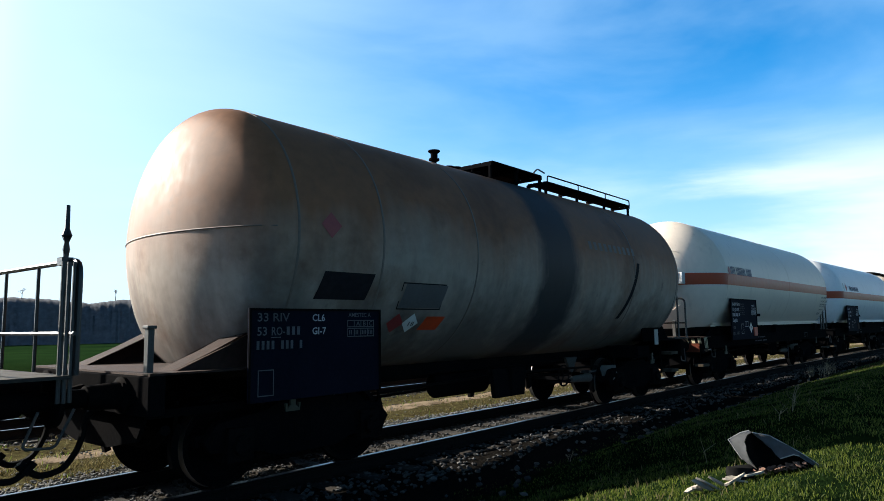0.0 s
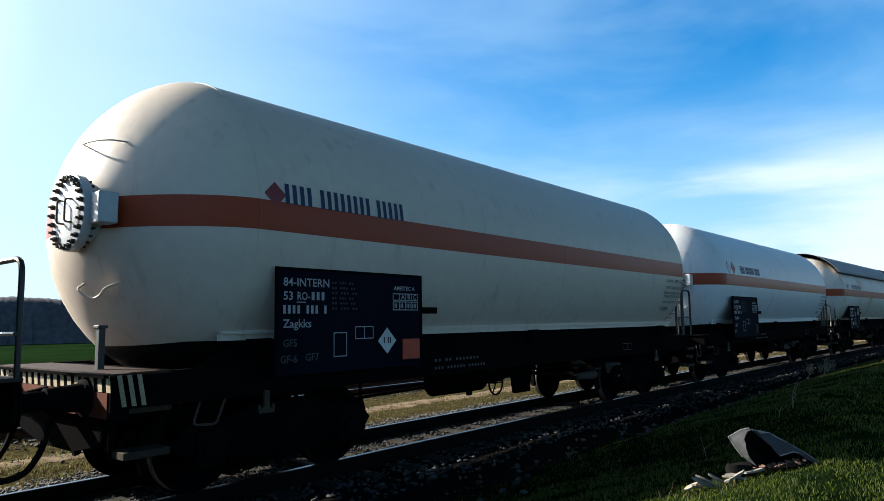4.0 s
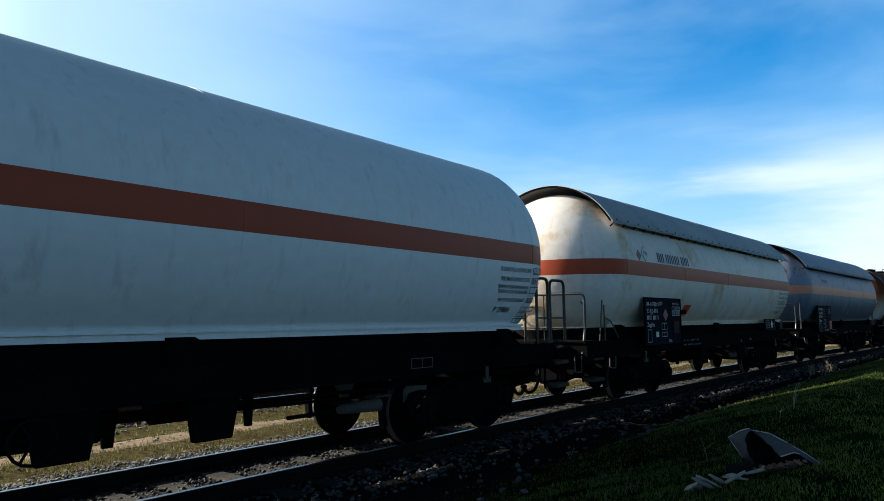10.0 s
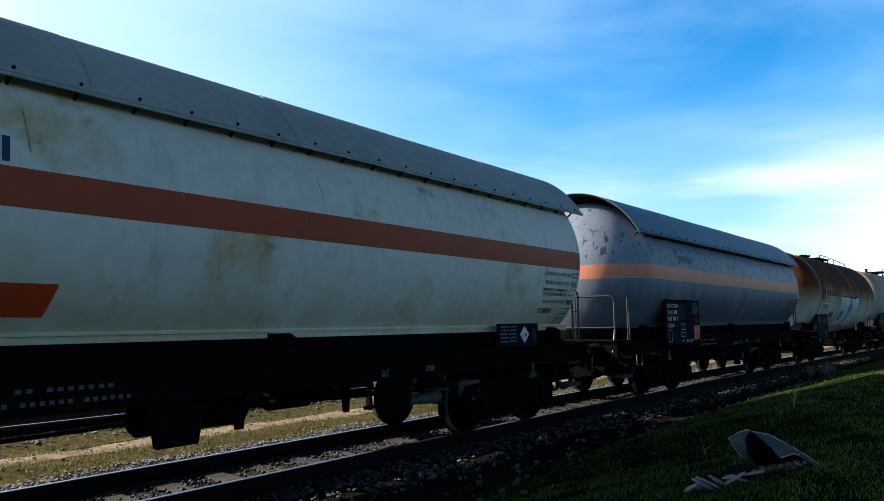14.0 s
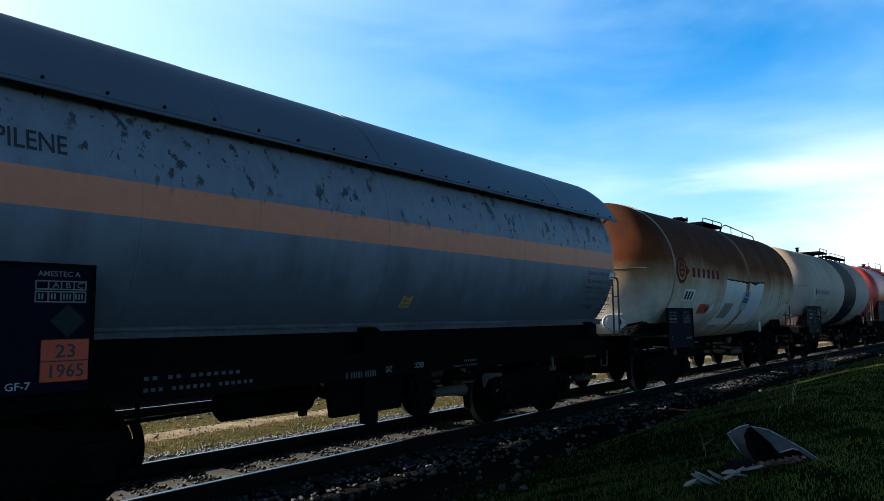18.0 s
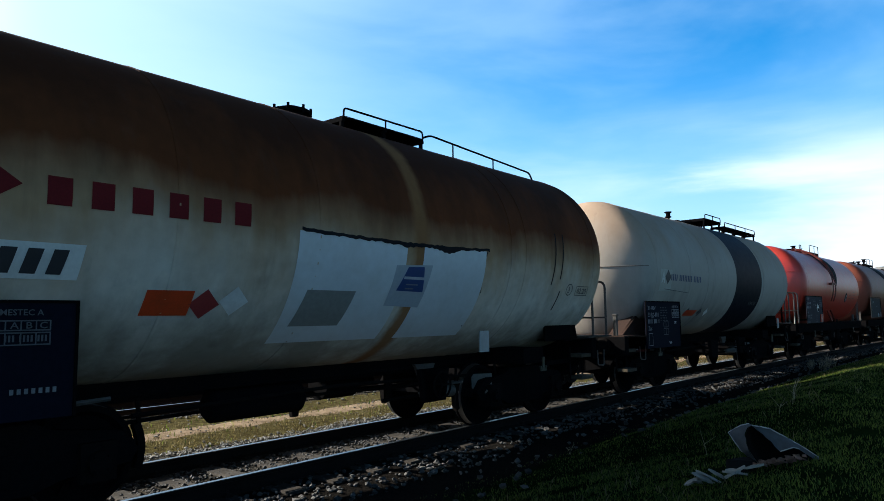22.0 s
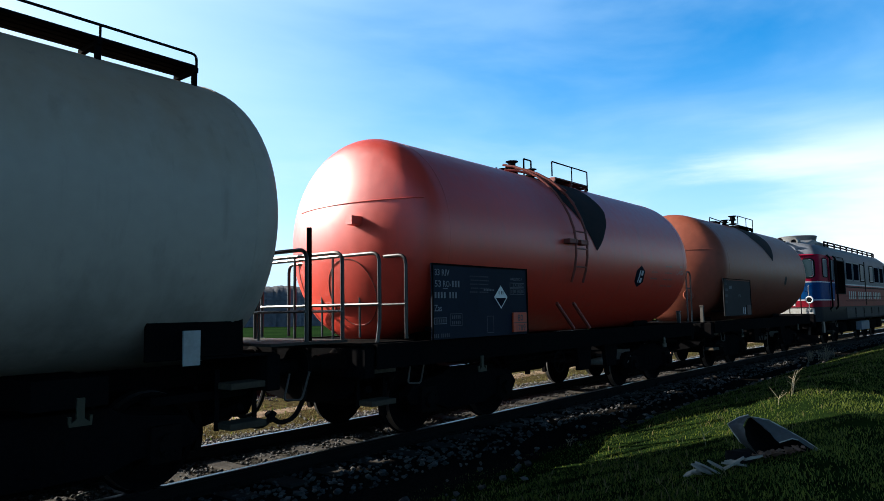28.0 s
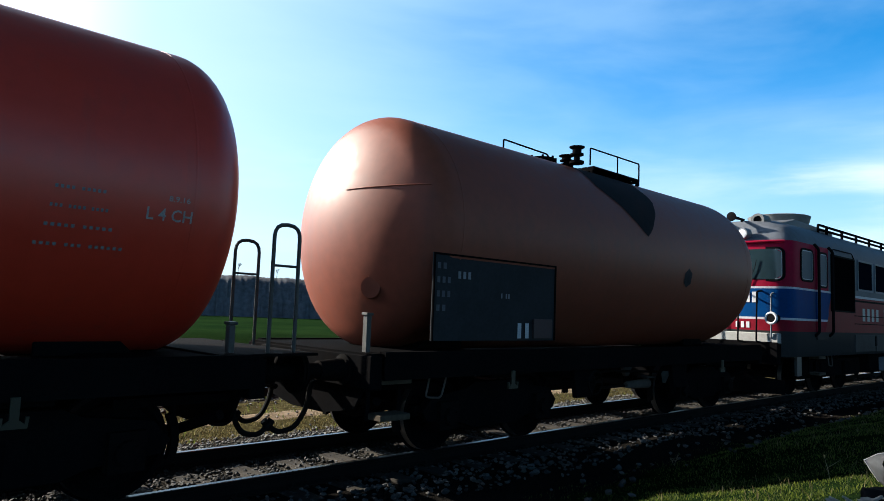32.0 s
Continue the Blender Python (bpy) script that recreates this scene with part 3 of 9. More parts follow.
def buffers(parent, x, s):
    """Headstock fittings at one end; s is -1 at the leading end, 1 at the trailing end; x: the headstock's face."""
    for y in (-0.875, 0.875):
        bm = bmesh.new()
        turned(bm, [(0, 0.0), (0, 0.17), (s * 0.03, 0.17), (s * 0.05, 0.125), (s * 0.34, 0.105), (s * 0.35, 0.085), (s * 0.56, 0.08), (s * 0.565, 0.16), (s * 0.575, 0.225), (s * 0.60, 0.225), (s * 0.617, 0.12), (s * 0.62, 0)], 24, Matrix.Translation((x, y, 1.04)))
        for k in range(4):
            a = math.pi / 4 + k * math.pi / 2
            rod(bm, (x, y + 0.14 * math.cos(a), 1.04 + 0.14 * math.sin(a)), (x + s * 0.055, y + 0.14 * math.cos(a), 1.04 + 0.14 * math.sin(a)), 0.018, 6)
        part("buffer", bm, M["iron"], parent, "greasy steel buffer")
    bm = bmesh.new()
    plate(bm, [(x, 0.98), (x + s * 0.20, 1.0), (x + s * 0.30, 0.97), (x + s * 0.36, 1.04), (x + s * 0.33, 1.13), (x + s * 0.25, 1.13), (x + s * 0.27, 1.06), (x + s * 0.22, 1.05), (x, 1.10)], -0.035, 0.035)
    part("draw_hook", bevelled(bm, 0.006), M["iron"], parent)
    bm = bmesh.new()
    for y in (-0.06, 0.06):
        tube(bm, [(x + s * 0.26, y, 1.02), (x + s * 0.42, y, 0.80), (x + s * 0.58, y, 0.93)], 0.02, 6, 0.1)
    rod(bm, (x + s * 0.42, -0.16, 0.80), (x + s * 0.42, 0.16, 0.80), 0.03, 8)
    part("screw_coupling", bm, M["iron"], parent)
    for y in (-0.42, 0.42):
        bm = bmesh.new()
        tube(bm, [(x, y, 0.90), (x + s * 0.12, y, 0.86), (x + s * 0.17, y, 0.56), (x + s * 0.30, y * 0.95, 0.36), (x + s * 0.50, y * 0.92, 0.33), (x + s * 0.62, y * 0.9, 0.42)], 0.030, 8, 0.16)
        rod(bm, (x + s * 0.58, y * 0.9, 0.38), (x + s * 0.66, y * 0.88, 0.47), 0.042, 8)
        part("brake_hose", bm, M["hose"], parent)


def bulge(rho, R, d):
    """How far a dished end stands out from its seam at a distance rho from the axis: a wide crown, a tight knuckle, a short collar."""
    crown, knuckle = 1.8 * R, 0.27 * R
    high = crown - math.sqrt((crown - knuckle) ** 2 - (R - knuckle) ** 2)
    collar = max(0.0, d - high - 0.09)
    s = min(1.0, d / high)
    join = crown * (R - knuckle) / (crown - knuckle)
    rho = min(abs(rho), R)
    if rho < join:
        return collar + s * (high - crown + math.sqrt(crown * crown - rho * rho))
    return collar + s * math.sqrt(max(0.0, knuckle ** 2 - (rho - R + knuckle) ** 2))


def oval(rho, R, d, q):
    """A deep rounded end, near to half an ellipsoid."""
    return d * max(0.0, 1 - (rho / R) ** 2) ** q


def tank_body(parent, f, r, R, c, d, paint, label, ends=None):
    """The barrel with its two ends; f and r are the stations of the end seams; ends: depth and fullness of two rounded ends."""
    rhos = [R * q for q in (0, 0.1, 0.2, 0.3, 0.4, 0.5, 0.6, 0.7, 0.78, 0.84, 0.88, 0.91, 0.94, 0.96, 0.98, 0.992, 0.998, 1.0)]
    if ends:
        head, tail = (lambda q: oval(q, R, *ends[0])), (lambda q: oval(q, R, *ends[1]))
    else:
        head = tail = lambda q: bulge(q, R, d)
    prof = [(f - head(q), q) for q in rhos]
    if prof[-1][0] < f - 0.01:
        prof.append((f, R))
    n = 14
    prof += [(f + (r - f) * k / n, R) for k in range(1, n)]
    prof.append((r, R))
    prof += [(r + tail(q) + (1e-4 if q == R else 0), q) for q in reversed(rhos)]
    bm = bmesh.new()
    turned(bm, prof, 72, Matrix.Translation((0, 0, c)))
    return part("tank", bm, paint, parent, label, smooth=60)


def ring(parent, x, R, c, w, t, material, name="weld_seam", label=""):
    bm = bmesh.new()
    turned(bm, [(x - w / 2, R - 0.01), (x - w / 2, R + t * 0.6), (x - w / 4, R + t), (x + w / 4, R + t), (x + w / 2, R + t * 0.6), (x + w / 2, R - 0.01)], 72, Matrix.Translation((0, 0, c)))
    return part(name, bm, material, parent, label)


def shell(parent, x0, x1, R, c, a0, a1, t, material, name, label="", n=24, lip=0.0):
    """A curved sheet over part of a barrel, from angle a0 to a1 (degrees; 90 is the top, 180 the near side)."""
    bm = bmesh.new()
    xs = [x0 + (x1 - x0) * k / 8 for k in range(9)]
    outer, inner = [], []
    for x in xs:
        outer.append([bm.verts.new((x, R * math.cos(radians(a0 + (a1 - a0) * k / n)), c + R * math.sin(radians(a0 + (a1 - a0) * k / n)))) for k in range(n + 1)])
        inner.append([bm.verts.new((x, (R - t) * math.cos(radians(a0 + (a1 - a0) * k / n)), c + (R - t) * math.sin(radians(a0 + (a1 - a0) * k / n)))) for k in range(n + 1)])
    for i in range(8):
        for k in range(n):
            bm.faces.new((outer[i][k], outer[i][k + 1], outer[i + 1][k + 1], outer[i + 1][k]))
            bm.faces.new((inner[i][k], inner[i + 1][k], inner[i + 1][k + 1], inner[i][k + 1]))
        for k in (0, n):
            bm.faces.new((outer[i][k], outer[i + 1][k], inner[i + 1][k], inner[i][k]))
    for i in (0, 8):
        for k in range(n):
            bm.faces.new((outer[i][k], inner[i][k], inner[i][k + 1], outer[i][k + 1]))
    return part(name, bm, material, parent, label, smooth=50)


def on_barrel(x0, z0, R, c, lift=0.006):
    """The place function for writing on the near side of a barrel: starts at station x0 and height z0."""
    b0 = math.asin(max(-0.99, min(0.99, (z0 - c) / R)))
    return lambda a, b: (x0 + a, -(R + lift) * math.cos(b0 + b / R), c + (R + lift) * math.sin(b0 + b / R))


def on_board(x0, z0, y):
    return lambda a, b: (x0 + a, y, z0 + b)


def diamond(parent, x, z, size, place, material, name="hazard_label", label="", inner=None):
    """A label standing on its corner."""
    vs = [(0, size / 2), (size / 2, 0), (0, -size / 2), (-size / 2, 0)]
    me = bpy.data.meshes.new(name)
    me.from_pydata([place(a, b) for a, b in vs] + [place(0, 0)], [], [(0, 1, 4), (1, 2, 4), (2, 3, 4), (3, 0, 4)])
    ob = placed(name, me, material, parent, label, smooth=0)
    return ob


def patch(parent, place, w, h, material, name, label="", slant=0.0, n=6):
    """A flat or curved painted patch, w along and h up, from its lower corner."""
    vs, fs = [], []
    for k in range(n + 1):
        b = h * k / n
        vs += [place(slant * b, b), place(w + slant * b, b)]
        if k:
            fs.append((2 * k - 2, 2 * k - 1, 2 * k + 1, 2 * k))
    me = bpy.data.meshes.new(name)
    me.from_pydata(vs, [], fs)
    return placed(name, me, material, parent, label, smooth=50)


def outline_box(parent, place, w, h, t, material, name="marking_frame", split=0):
    bm = bmesh.new()
    cells = [(0, w, 0, t), (0, w, h - t, h), (0, t, t, h - t), (w - t, w, t, h - t)]
    cells += [(w * (k + 1) / (split + 1) - t / 2, w * (k + 1) / (split + 1) + t / 2, t, h - t) for k in range(split)]
    for a0, a1, b0, b1 in cells:
        bm.faces.new([bm.verts.new(place(a, b)) for a, b in ((a0, b0), (a1, b0), (a1, b1), (a0, b1))])
    return part(name, bm, material, parent, smooth=0)


def handrail(parent, pts, r=0.019, corner=0.1, material=None, name="handrail", label=""):
    bm = bmesh.new()
    tube(bm, pts, r, 8, corner)
    return part(name, bm, material or M["grip"], parent, label)


def loop_rail(parent, x, y, z0, z1, w=0.28, material=None, along=True, label=""):
    """A hoop-shaped grab rail with one cross bar."""
    bm = bmesh.new()
    dx, dy = (w / 2, 0) if along else (0, w / 2)
    tube(bm, [(x - dx, y - dy, z0), (x - dx, y - dy, z1), (x + dx, y + dy, z1), (x + dx, y + dy, z0)], 0.02, 8, 0.14)
    zc = z0 + (z1 - z0) * 0.68
    rod(bm, (x - dx, y - dy, zc), (x + dx, y + dy, zc), 0.014, 6)
    return part("grab_rail", bm, material or M["grip"], parent, label)


def steps(parent, x, y=-1.30):
    """Shunter's steps under the corner of the headstock: boards between two flat hangers, with a bent stirrup."""
    for z in (0.94, 0.55):
        bm = bmesh.new()
        box(bm, x - 0.21, x + 0.21, y - 0.02, y + 0.24, z - 0.035, z + 0.03)
        part("step", bevelled(bm, 0.006), M["step"], parent, "worn brown step board")
    for dx in (-0.22, 0.22):
        bm = bmesh.new()
        box(bm, x + dx - 0.025, x + dx + 0.025, y + 0.20, y + 0.215, 0.50, 1.1)
        part("step_hanger", bm, M["black"], parent)
    bm = bmesh.new()
    tube(bm, [(x + 0.55, y + 0.05, 1.0), (x + 0.42, y - 0.02, 0.74), (x + 0.66, y - 0.02, 0.72), (x + 0.82, y + 0.05, 1.0)], 0.012, 6, 0.05)
    part("stirrup", bm, M["bolt"], parent, "thin bent steel stirrup")


def platform_rail(parent, x0, x1, z0=1.27, z1=2.26, y=-1.28):
    """Railing round a brakeman's platform: near side with a mid rail, and across the end."""
    bm = bmesh.new()
    tube(bm, [(x0, y, z0), (x0, y, z1), (x1, y, z1), (x1, y, z0)], 0.026, 8, 0.12)
    tube(bm, [(x0, y, z0 + 0.42), (x1, y, z0 + 0.42)], 0.014, 6)
    part("platform_railing", bm, M["tube"], parent)
    bm = bmesh.new()
    tube(bm, [(x0, -y, z0), (x0, -y, z1), (x1, -y, z1), (x1, -y, z0)], 0.026, 8, 0.12)
    tube(bm, [(x0, -y, z0 + 0.42), (x1, -y, z0 + 0.42)], 0.014, 6)
    part("platform_railing", bm, M["tube"], parent)


def end_rail(parent, x, z0=1.27, z1=2.22, y0=-1.1, y1=1.1, mid=0.34, foot=0.0):
    """A bent railing across the wagon with one lower bar; foot: how far its near leg runs forward below the deck."""
    bm = bmesh.new()
    near = [(x - foot, y0, z0 - 0.24), (x, y0, z0 + 0.2)] if foot else [(x, y0, z0)]
    tube(bm, near + [(x, y0, z1), (x, y1, z1), (x, y1, z0)], 0.024, 8, 0.13)
    part("end_railing", bm, M["tube"], parent)
    bm = bmesh.new()
    tube(bm, [(x - 0.03, y0 - 0.02, z0 + mid), (x - 0.03, y1 + 0.02, z0 + mid)], 0.018, 6)
    part("railing_bar", bm, M["tube"], parent)
    for y in (y0 * 0.3, y1 * 0.35):
        bm = bmesh.new()
        tube(bm, [(x, y, z0), (x, y, z1)], 0.016, 6)
        part("rail_post", bm, M["tube"], parent)


def brake_post(parent, x, y, z0=1.25, z1=2.42):
    """Thin hand-brake spindle with its worn grip near the top."""
    bm = bmesh.new()
    rod(bm, (x, y, z0), (x, y, z1 - 0.30), 0.022, 10)
    turned(bm, [(-0.30, 0.022), (-0.26, 0.03), (-0.20, 0.018), (-0.14, 0.042), (-0.08, 0.02), (0.12, 0.016), (0.12, 0.0)], 10, Matrix.Translation((x, y, z1)) @ Matrix.Rotation(radians(-90), 4, "Y"))
    box(bm, x - 0.05, x + 0.05, y - 0.05, y + 0.05, z1 - 0.40, z1 - 0.33)
    part("brake_spindle", bm, M["tube"], parent)


def walkway(parent, x0, x1, z, y=-0.45, w=0.62, rail=True, material=None, high=0.28):
    """A walkway on brackets on top of the tank, with a hand rail on its near edge."""
    mat = material or M["black"]
    n = 4
    for k in range(n):
        bm = bmesh.new()
        y0 = y + w * k / n
        box(bm, x0, x1, y0 + 0.01, y0 + w / n - 0.01, z, z + 0.03)
        part("walkway_plank", bevelled(bm, 0.005), mat, parent, "worn dark walkway board")
    k = max(2, int((x1 - x0) / 0.9))
    for i in range(k + 1):
        x = x0 + (x1 - x0) * i / k
        bm = bmesh.new()
        plate(bm, [(y, z), (y, z - 0.05), (y + 0.02, z - 0.05), (y + 0.02, z - 0.30), (y + 0.06, z - 0.30), (y + 0.06, z - 0.05), (y + w - 0.06, z - 0.05), (y + w - 0.06, z - 0.30), (y + w - 0.02, z - 0.30), (y + w - 0.02, z - 0.05), (y + w, z - 0.05), (y + w, z)], x - 0.025, x + 0.025, "x")
        part("walkway_bracket", bm, mat, parent)
    if rail:
        bm = bmesh.new()
        tube(bm, [(x0, y, z), (x0, y, z + high), (x1, y, z + high), (x1, y, z)], 0.014, 6, 0.06)
        for i in range(1, k):
            x = x0 + (x1 - x0) * i / k
            tube(bm, [(x, y, z), (x, y, z + high)], 0.012, 6)
        part("walkway_rail", bm, mat, parent)


def dome(parent, x, z, r=0.26, h=0.22, material=None, y=0.0):
    """A filling hatch: neck, lid with a rim of clamps, and a hinge."""
    mat = material or M["black"]
    bm = bmesh.new()
    turned(bm, [(0, 0), (0, r * 0.8), (h * 0.55, r * 0.8), (h * 0.56, r), (h * 0.74, r), (h * 0.8, r * 0.85), (h, r * 0.35), (h, 0)], 24, Matrix.Translation((x, y, z)) @ Matrix.Rotation(radians(-90), 4, "Y"))
    hatch = part("filling_hatch", bm, mat, parent)
    for k in range(8):
        a = k * math.pi / 4
        bm = bmesh.new()
        rod(bm, (x + r * 1.02 * math.cos(a), y + r * 1.02 * math.sin(a), z + h * 0.42), (x + r * 1.02 * math.cos(a), y + r * 1.02 * math.sin(a), z + h * 0.9), 0.02, 6)
        part("clamp", bm, mat, hatch)


def valve(parent, x, z, h=0.3, r=0.06, material=None, y=0.0):
    bm = bmesh.new()
    up = Matrix.Translation((x, y, z)) @ Matrix.Rotation(radians(-90), 4, "Y")
    turned(bm, [(0, 0), (0, r * 1.6), (0.04, r * 1.6), (0.05, r * 0.7), (h * 0.5, r * 0.7), (h * 0.52, r * 1.5), (h * 0.62, r * 1.5), (h * 0.64, r), (h * 0.9, r), (h, r * 1.7), (h * 1.06, r * 1.7), (h * 1.1, 0)], 16, up)
    part("vent_valve", bm, material or M["black"], parent)


def under_gear(parent, x0, x1, seed, drop=True):
    """Brake gear between the bogies: air tanks, brake cylinder, rods, levers, pipes and the hand wheel."""
    rnd = random.Random(seed)
    xm = (x0 + x1) / 2
    bm = bmesh.new()
    turned(bm, [(-0.65, 0), (-0.64, 0.12), (-0.58, 0.18), (0.58, 0.18), (0.64, 0.12), (0.65, 0)], 20, Matrix.Translation((xm - 0.9, -0.45, 0.72)))
    part("air_reservoir", bm, M["black"], parent)
    bm = bmesh.new()
    turned(bm, [(-0.35, 0), (-0.35, 0.2), (0.25, 0.2), (0.3, 0.1), (0.7, 0.05), (0.7, 0)], 20, Matrix.Translation((xm + 0.9, 0.2, 0.74)))
    part("brake_cylinder", bm, M["black"], parent)
    for y, z in ((-0.2, 0.62), (0.3, 0.6), (-0.85, 0.78)):
        bm = bmesh.new()
        tube(bm, [(x0, y, z), (xm, y, z + 0.06), (x1, y, z)], 0.022, 6)
        part("brake_rod", bm, M["iron"], parent)
    bm = bmesh.new()
    tube(bm, [(x0 - 2.5, -0.55, 0.95), (xm, -0.55, 0.93), (x1 + 2.5, -0.55, 0.95)], 0.02, 6)
    part("brake_pipe", bm, M["black"], parent)
    bm = bmesh.new()
    plate(bm, [(xm - 0.05, 0.40), (xm + 0.05, 0.40), (xm + 0.10, 1.0), (xm - 0.10, 1.0)], -0.03, 0.03)
    part("brake_lever", bm, M["iron"], parent)
    bm = bmesh.new()
    plate(bm, [(xm + 1.5, 0.45), (xm + 1.58, 0.45), (xm + 1.60, 1.0), (xm + 1.44, 1.0)], -0.22, -0.17)
    part("brake_lever", bm, M["iron"], parent)
    # hand wheel on the near sill
    xw = xm + rnd.choice((-1.2, 1.3, 0.7))
    bm = bmesh.new()
    pts = [(xw + 0.17 * math.cos(a), -1.42, 0.77 + 0.17 * math.sin(a)) for a in np.linspace(0, 2 * math.pi, 17)]
    tube(bm, pts, 0.014, 6)
    for a in (0, 2.1, 4.2):
        rod(bm, (xw, -1.42, 0.77), (xw + 0.165 * math.cos(a), -1.42, 0.77 + 0.165 * math.sin(a)), 0.011, 6)
    rod(bm, (xw, -1.43, 0.77), (xw, -0.6, 0.77), 0.018, 6)
    part("brake_wheel", bm, M["iron"], parent)
    # ladder-like guard irons and a hanging box
    if drop:
        for k in range(2):
            xx = xm + rnd.uniform(-1.8, 1.8)
            bm = bmesh.new()
            plate(bm, [(xx - 0.28, 0.98), (xx + 0.28, 0.98), (xx + 0.20, 0.55), (xx - 0.20, 0.55)], -1.30, -1.22)
            part("bracket_plate", bevelled(bm, 0.006), M["black"], parent)


def wing(parent, x):
    """Slack adjuster and plates before the trailing bogie: a tapered cylinder, a tilted plate that faces forward, a triangular hanger."""
    bm = bmesh.new()
    turned(bm, [(-0.68, 0.0), (-0.68, 0.045), (-0.63, 0.06), (-0.05, 0.085), (0.02, 0.09), (0.04, 0.0)], 18, Matrix.Translation((x + 0.05, -0.72, 0.57)))
    part("slack_adjuster", bm, M["cylinder"], parent, "dusty grey brake cylinder")
    bm = bmesh.new()
    rod(bm, (x - 1.4, -0.72, 0.56), (x - 0.68, -0.72, 0.56), 0.025, 8)
    part("brake_rod", bm, M["iron"], parent)
    bm = bmesh.new()
    plate(bm, [(x - 0.10, 0.665), (x + 0.24, 0.665), (x + 0.20, 0.70), (x - 0.06, 0.70)], -0.82, -0.62)
    part("adjuster_cap", bevelled(bm, 0.006), M["plate"], parent)
    bm = bmesh.new()
    across, up, out = Vector((0.447, -0.894, 0)), Vector((0.66, 0.33, 0.67)), Vector((-0.6, -0.3, 0.74))
    base = Vector((x + 0.40, -1.0, 0.50))
    shape = [(-0.13, 0.08), (-0.18, 0.40), (0.14, 0.42), (0.17, 0.12), (0.06, 0.0)]
    hi = [bm.verts.new(base + across * a + up * b) for a, b in shape]
    lo = [bm.verts.new(base + across * a + up * b - out * 0.02) for a, b in shape]
    bm.faces.new(hi)
    bm.faces.new(lo[::-1])
    for k in range(5):
        bm.faces.new((lo[k], hi[k], hi[(k + 1) % 5], lo[(k + 1) % 5]))
    part("bogie_shield", bm, M["shieldplate"], parent, "tilted dusty steel plate")
    bm = bmesh.new()
    plate(bm, [(x - 0.62, 0.98), (x - 0.18, 0.98), (x - 0.36, 0.70), (x - 0.46, 0.70)], -0.62, -0.56)
    part("cylinder_hanger", bm, M["plate"], parent)


def car(name, label, c0, c1):
    """A wagon's empty, on the rail in the middle between its coupling planes, and the map from train to wagon stations."""
    e = thing(name, label, "tank wagon" if name != "locomotive" else "locomotive", "wagons of the train" if name != "locomotive" else "")
    um = (c0 + c1) / 2
    CARS.append((e, um))
    return e, (lambda u: u - um)


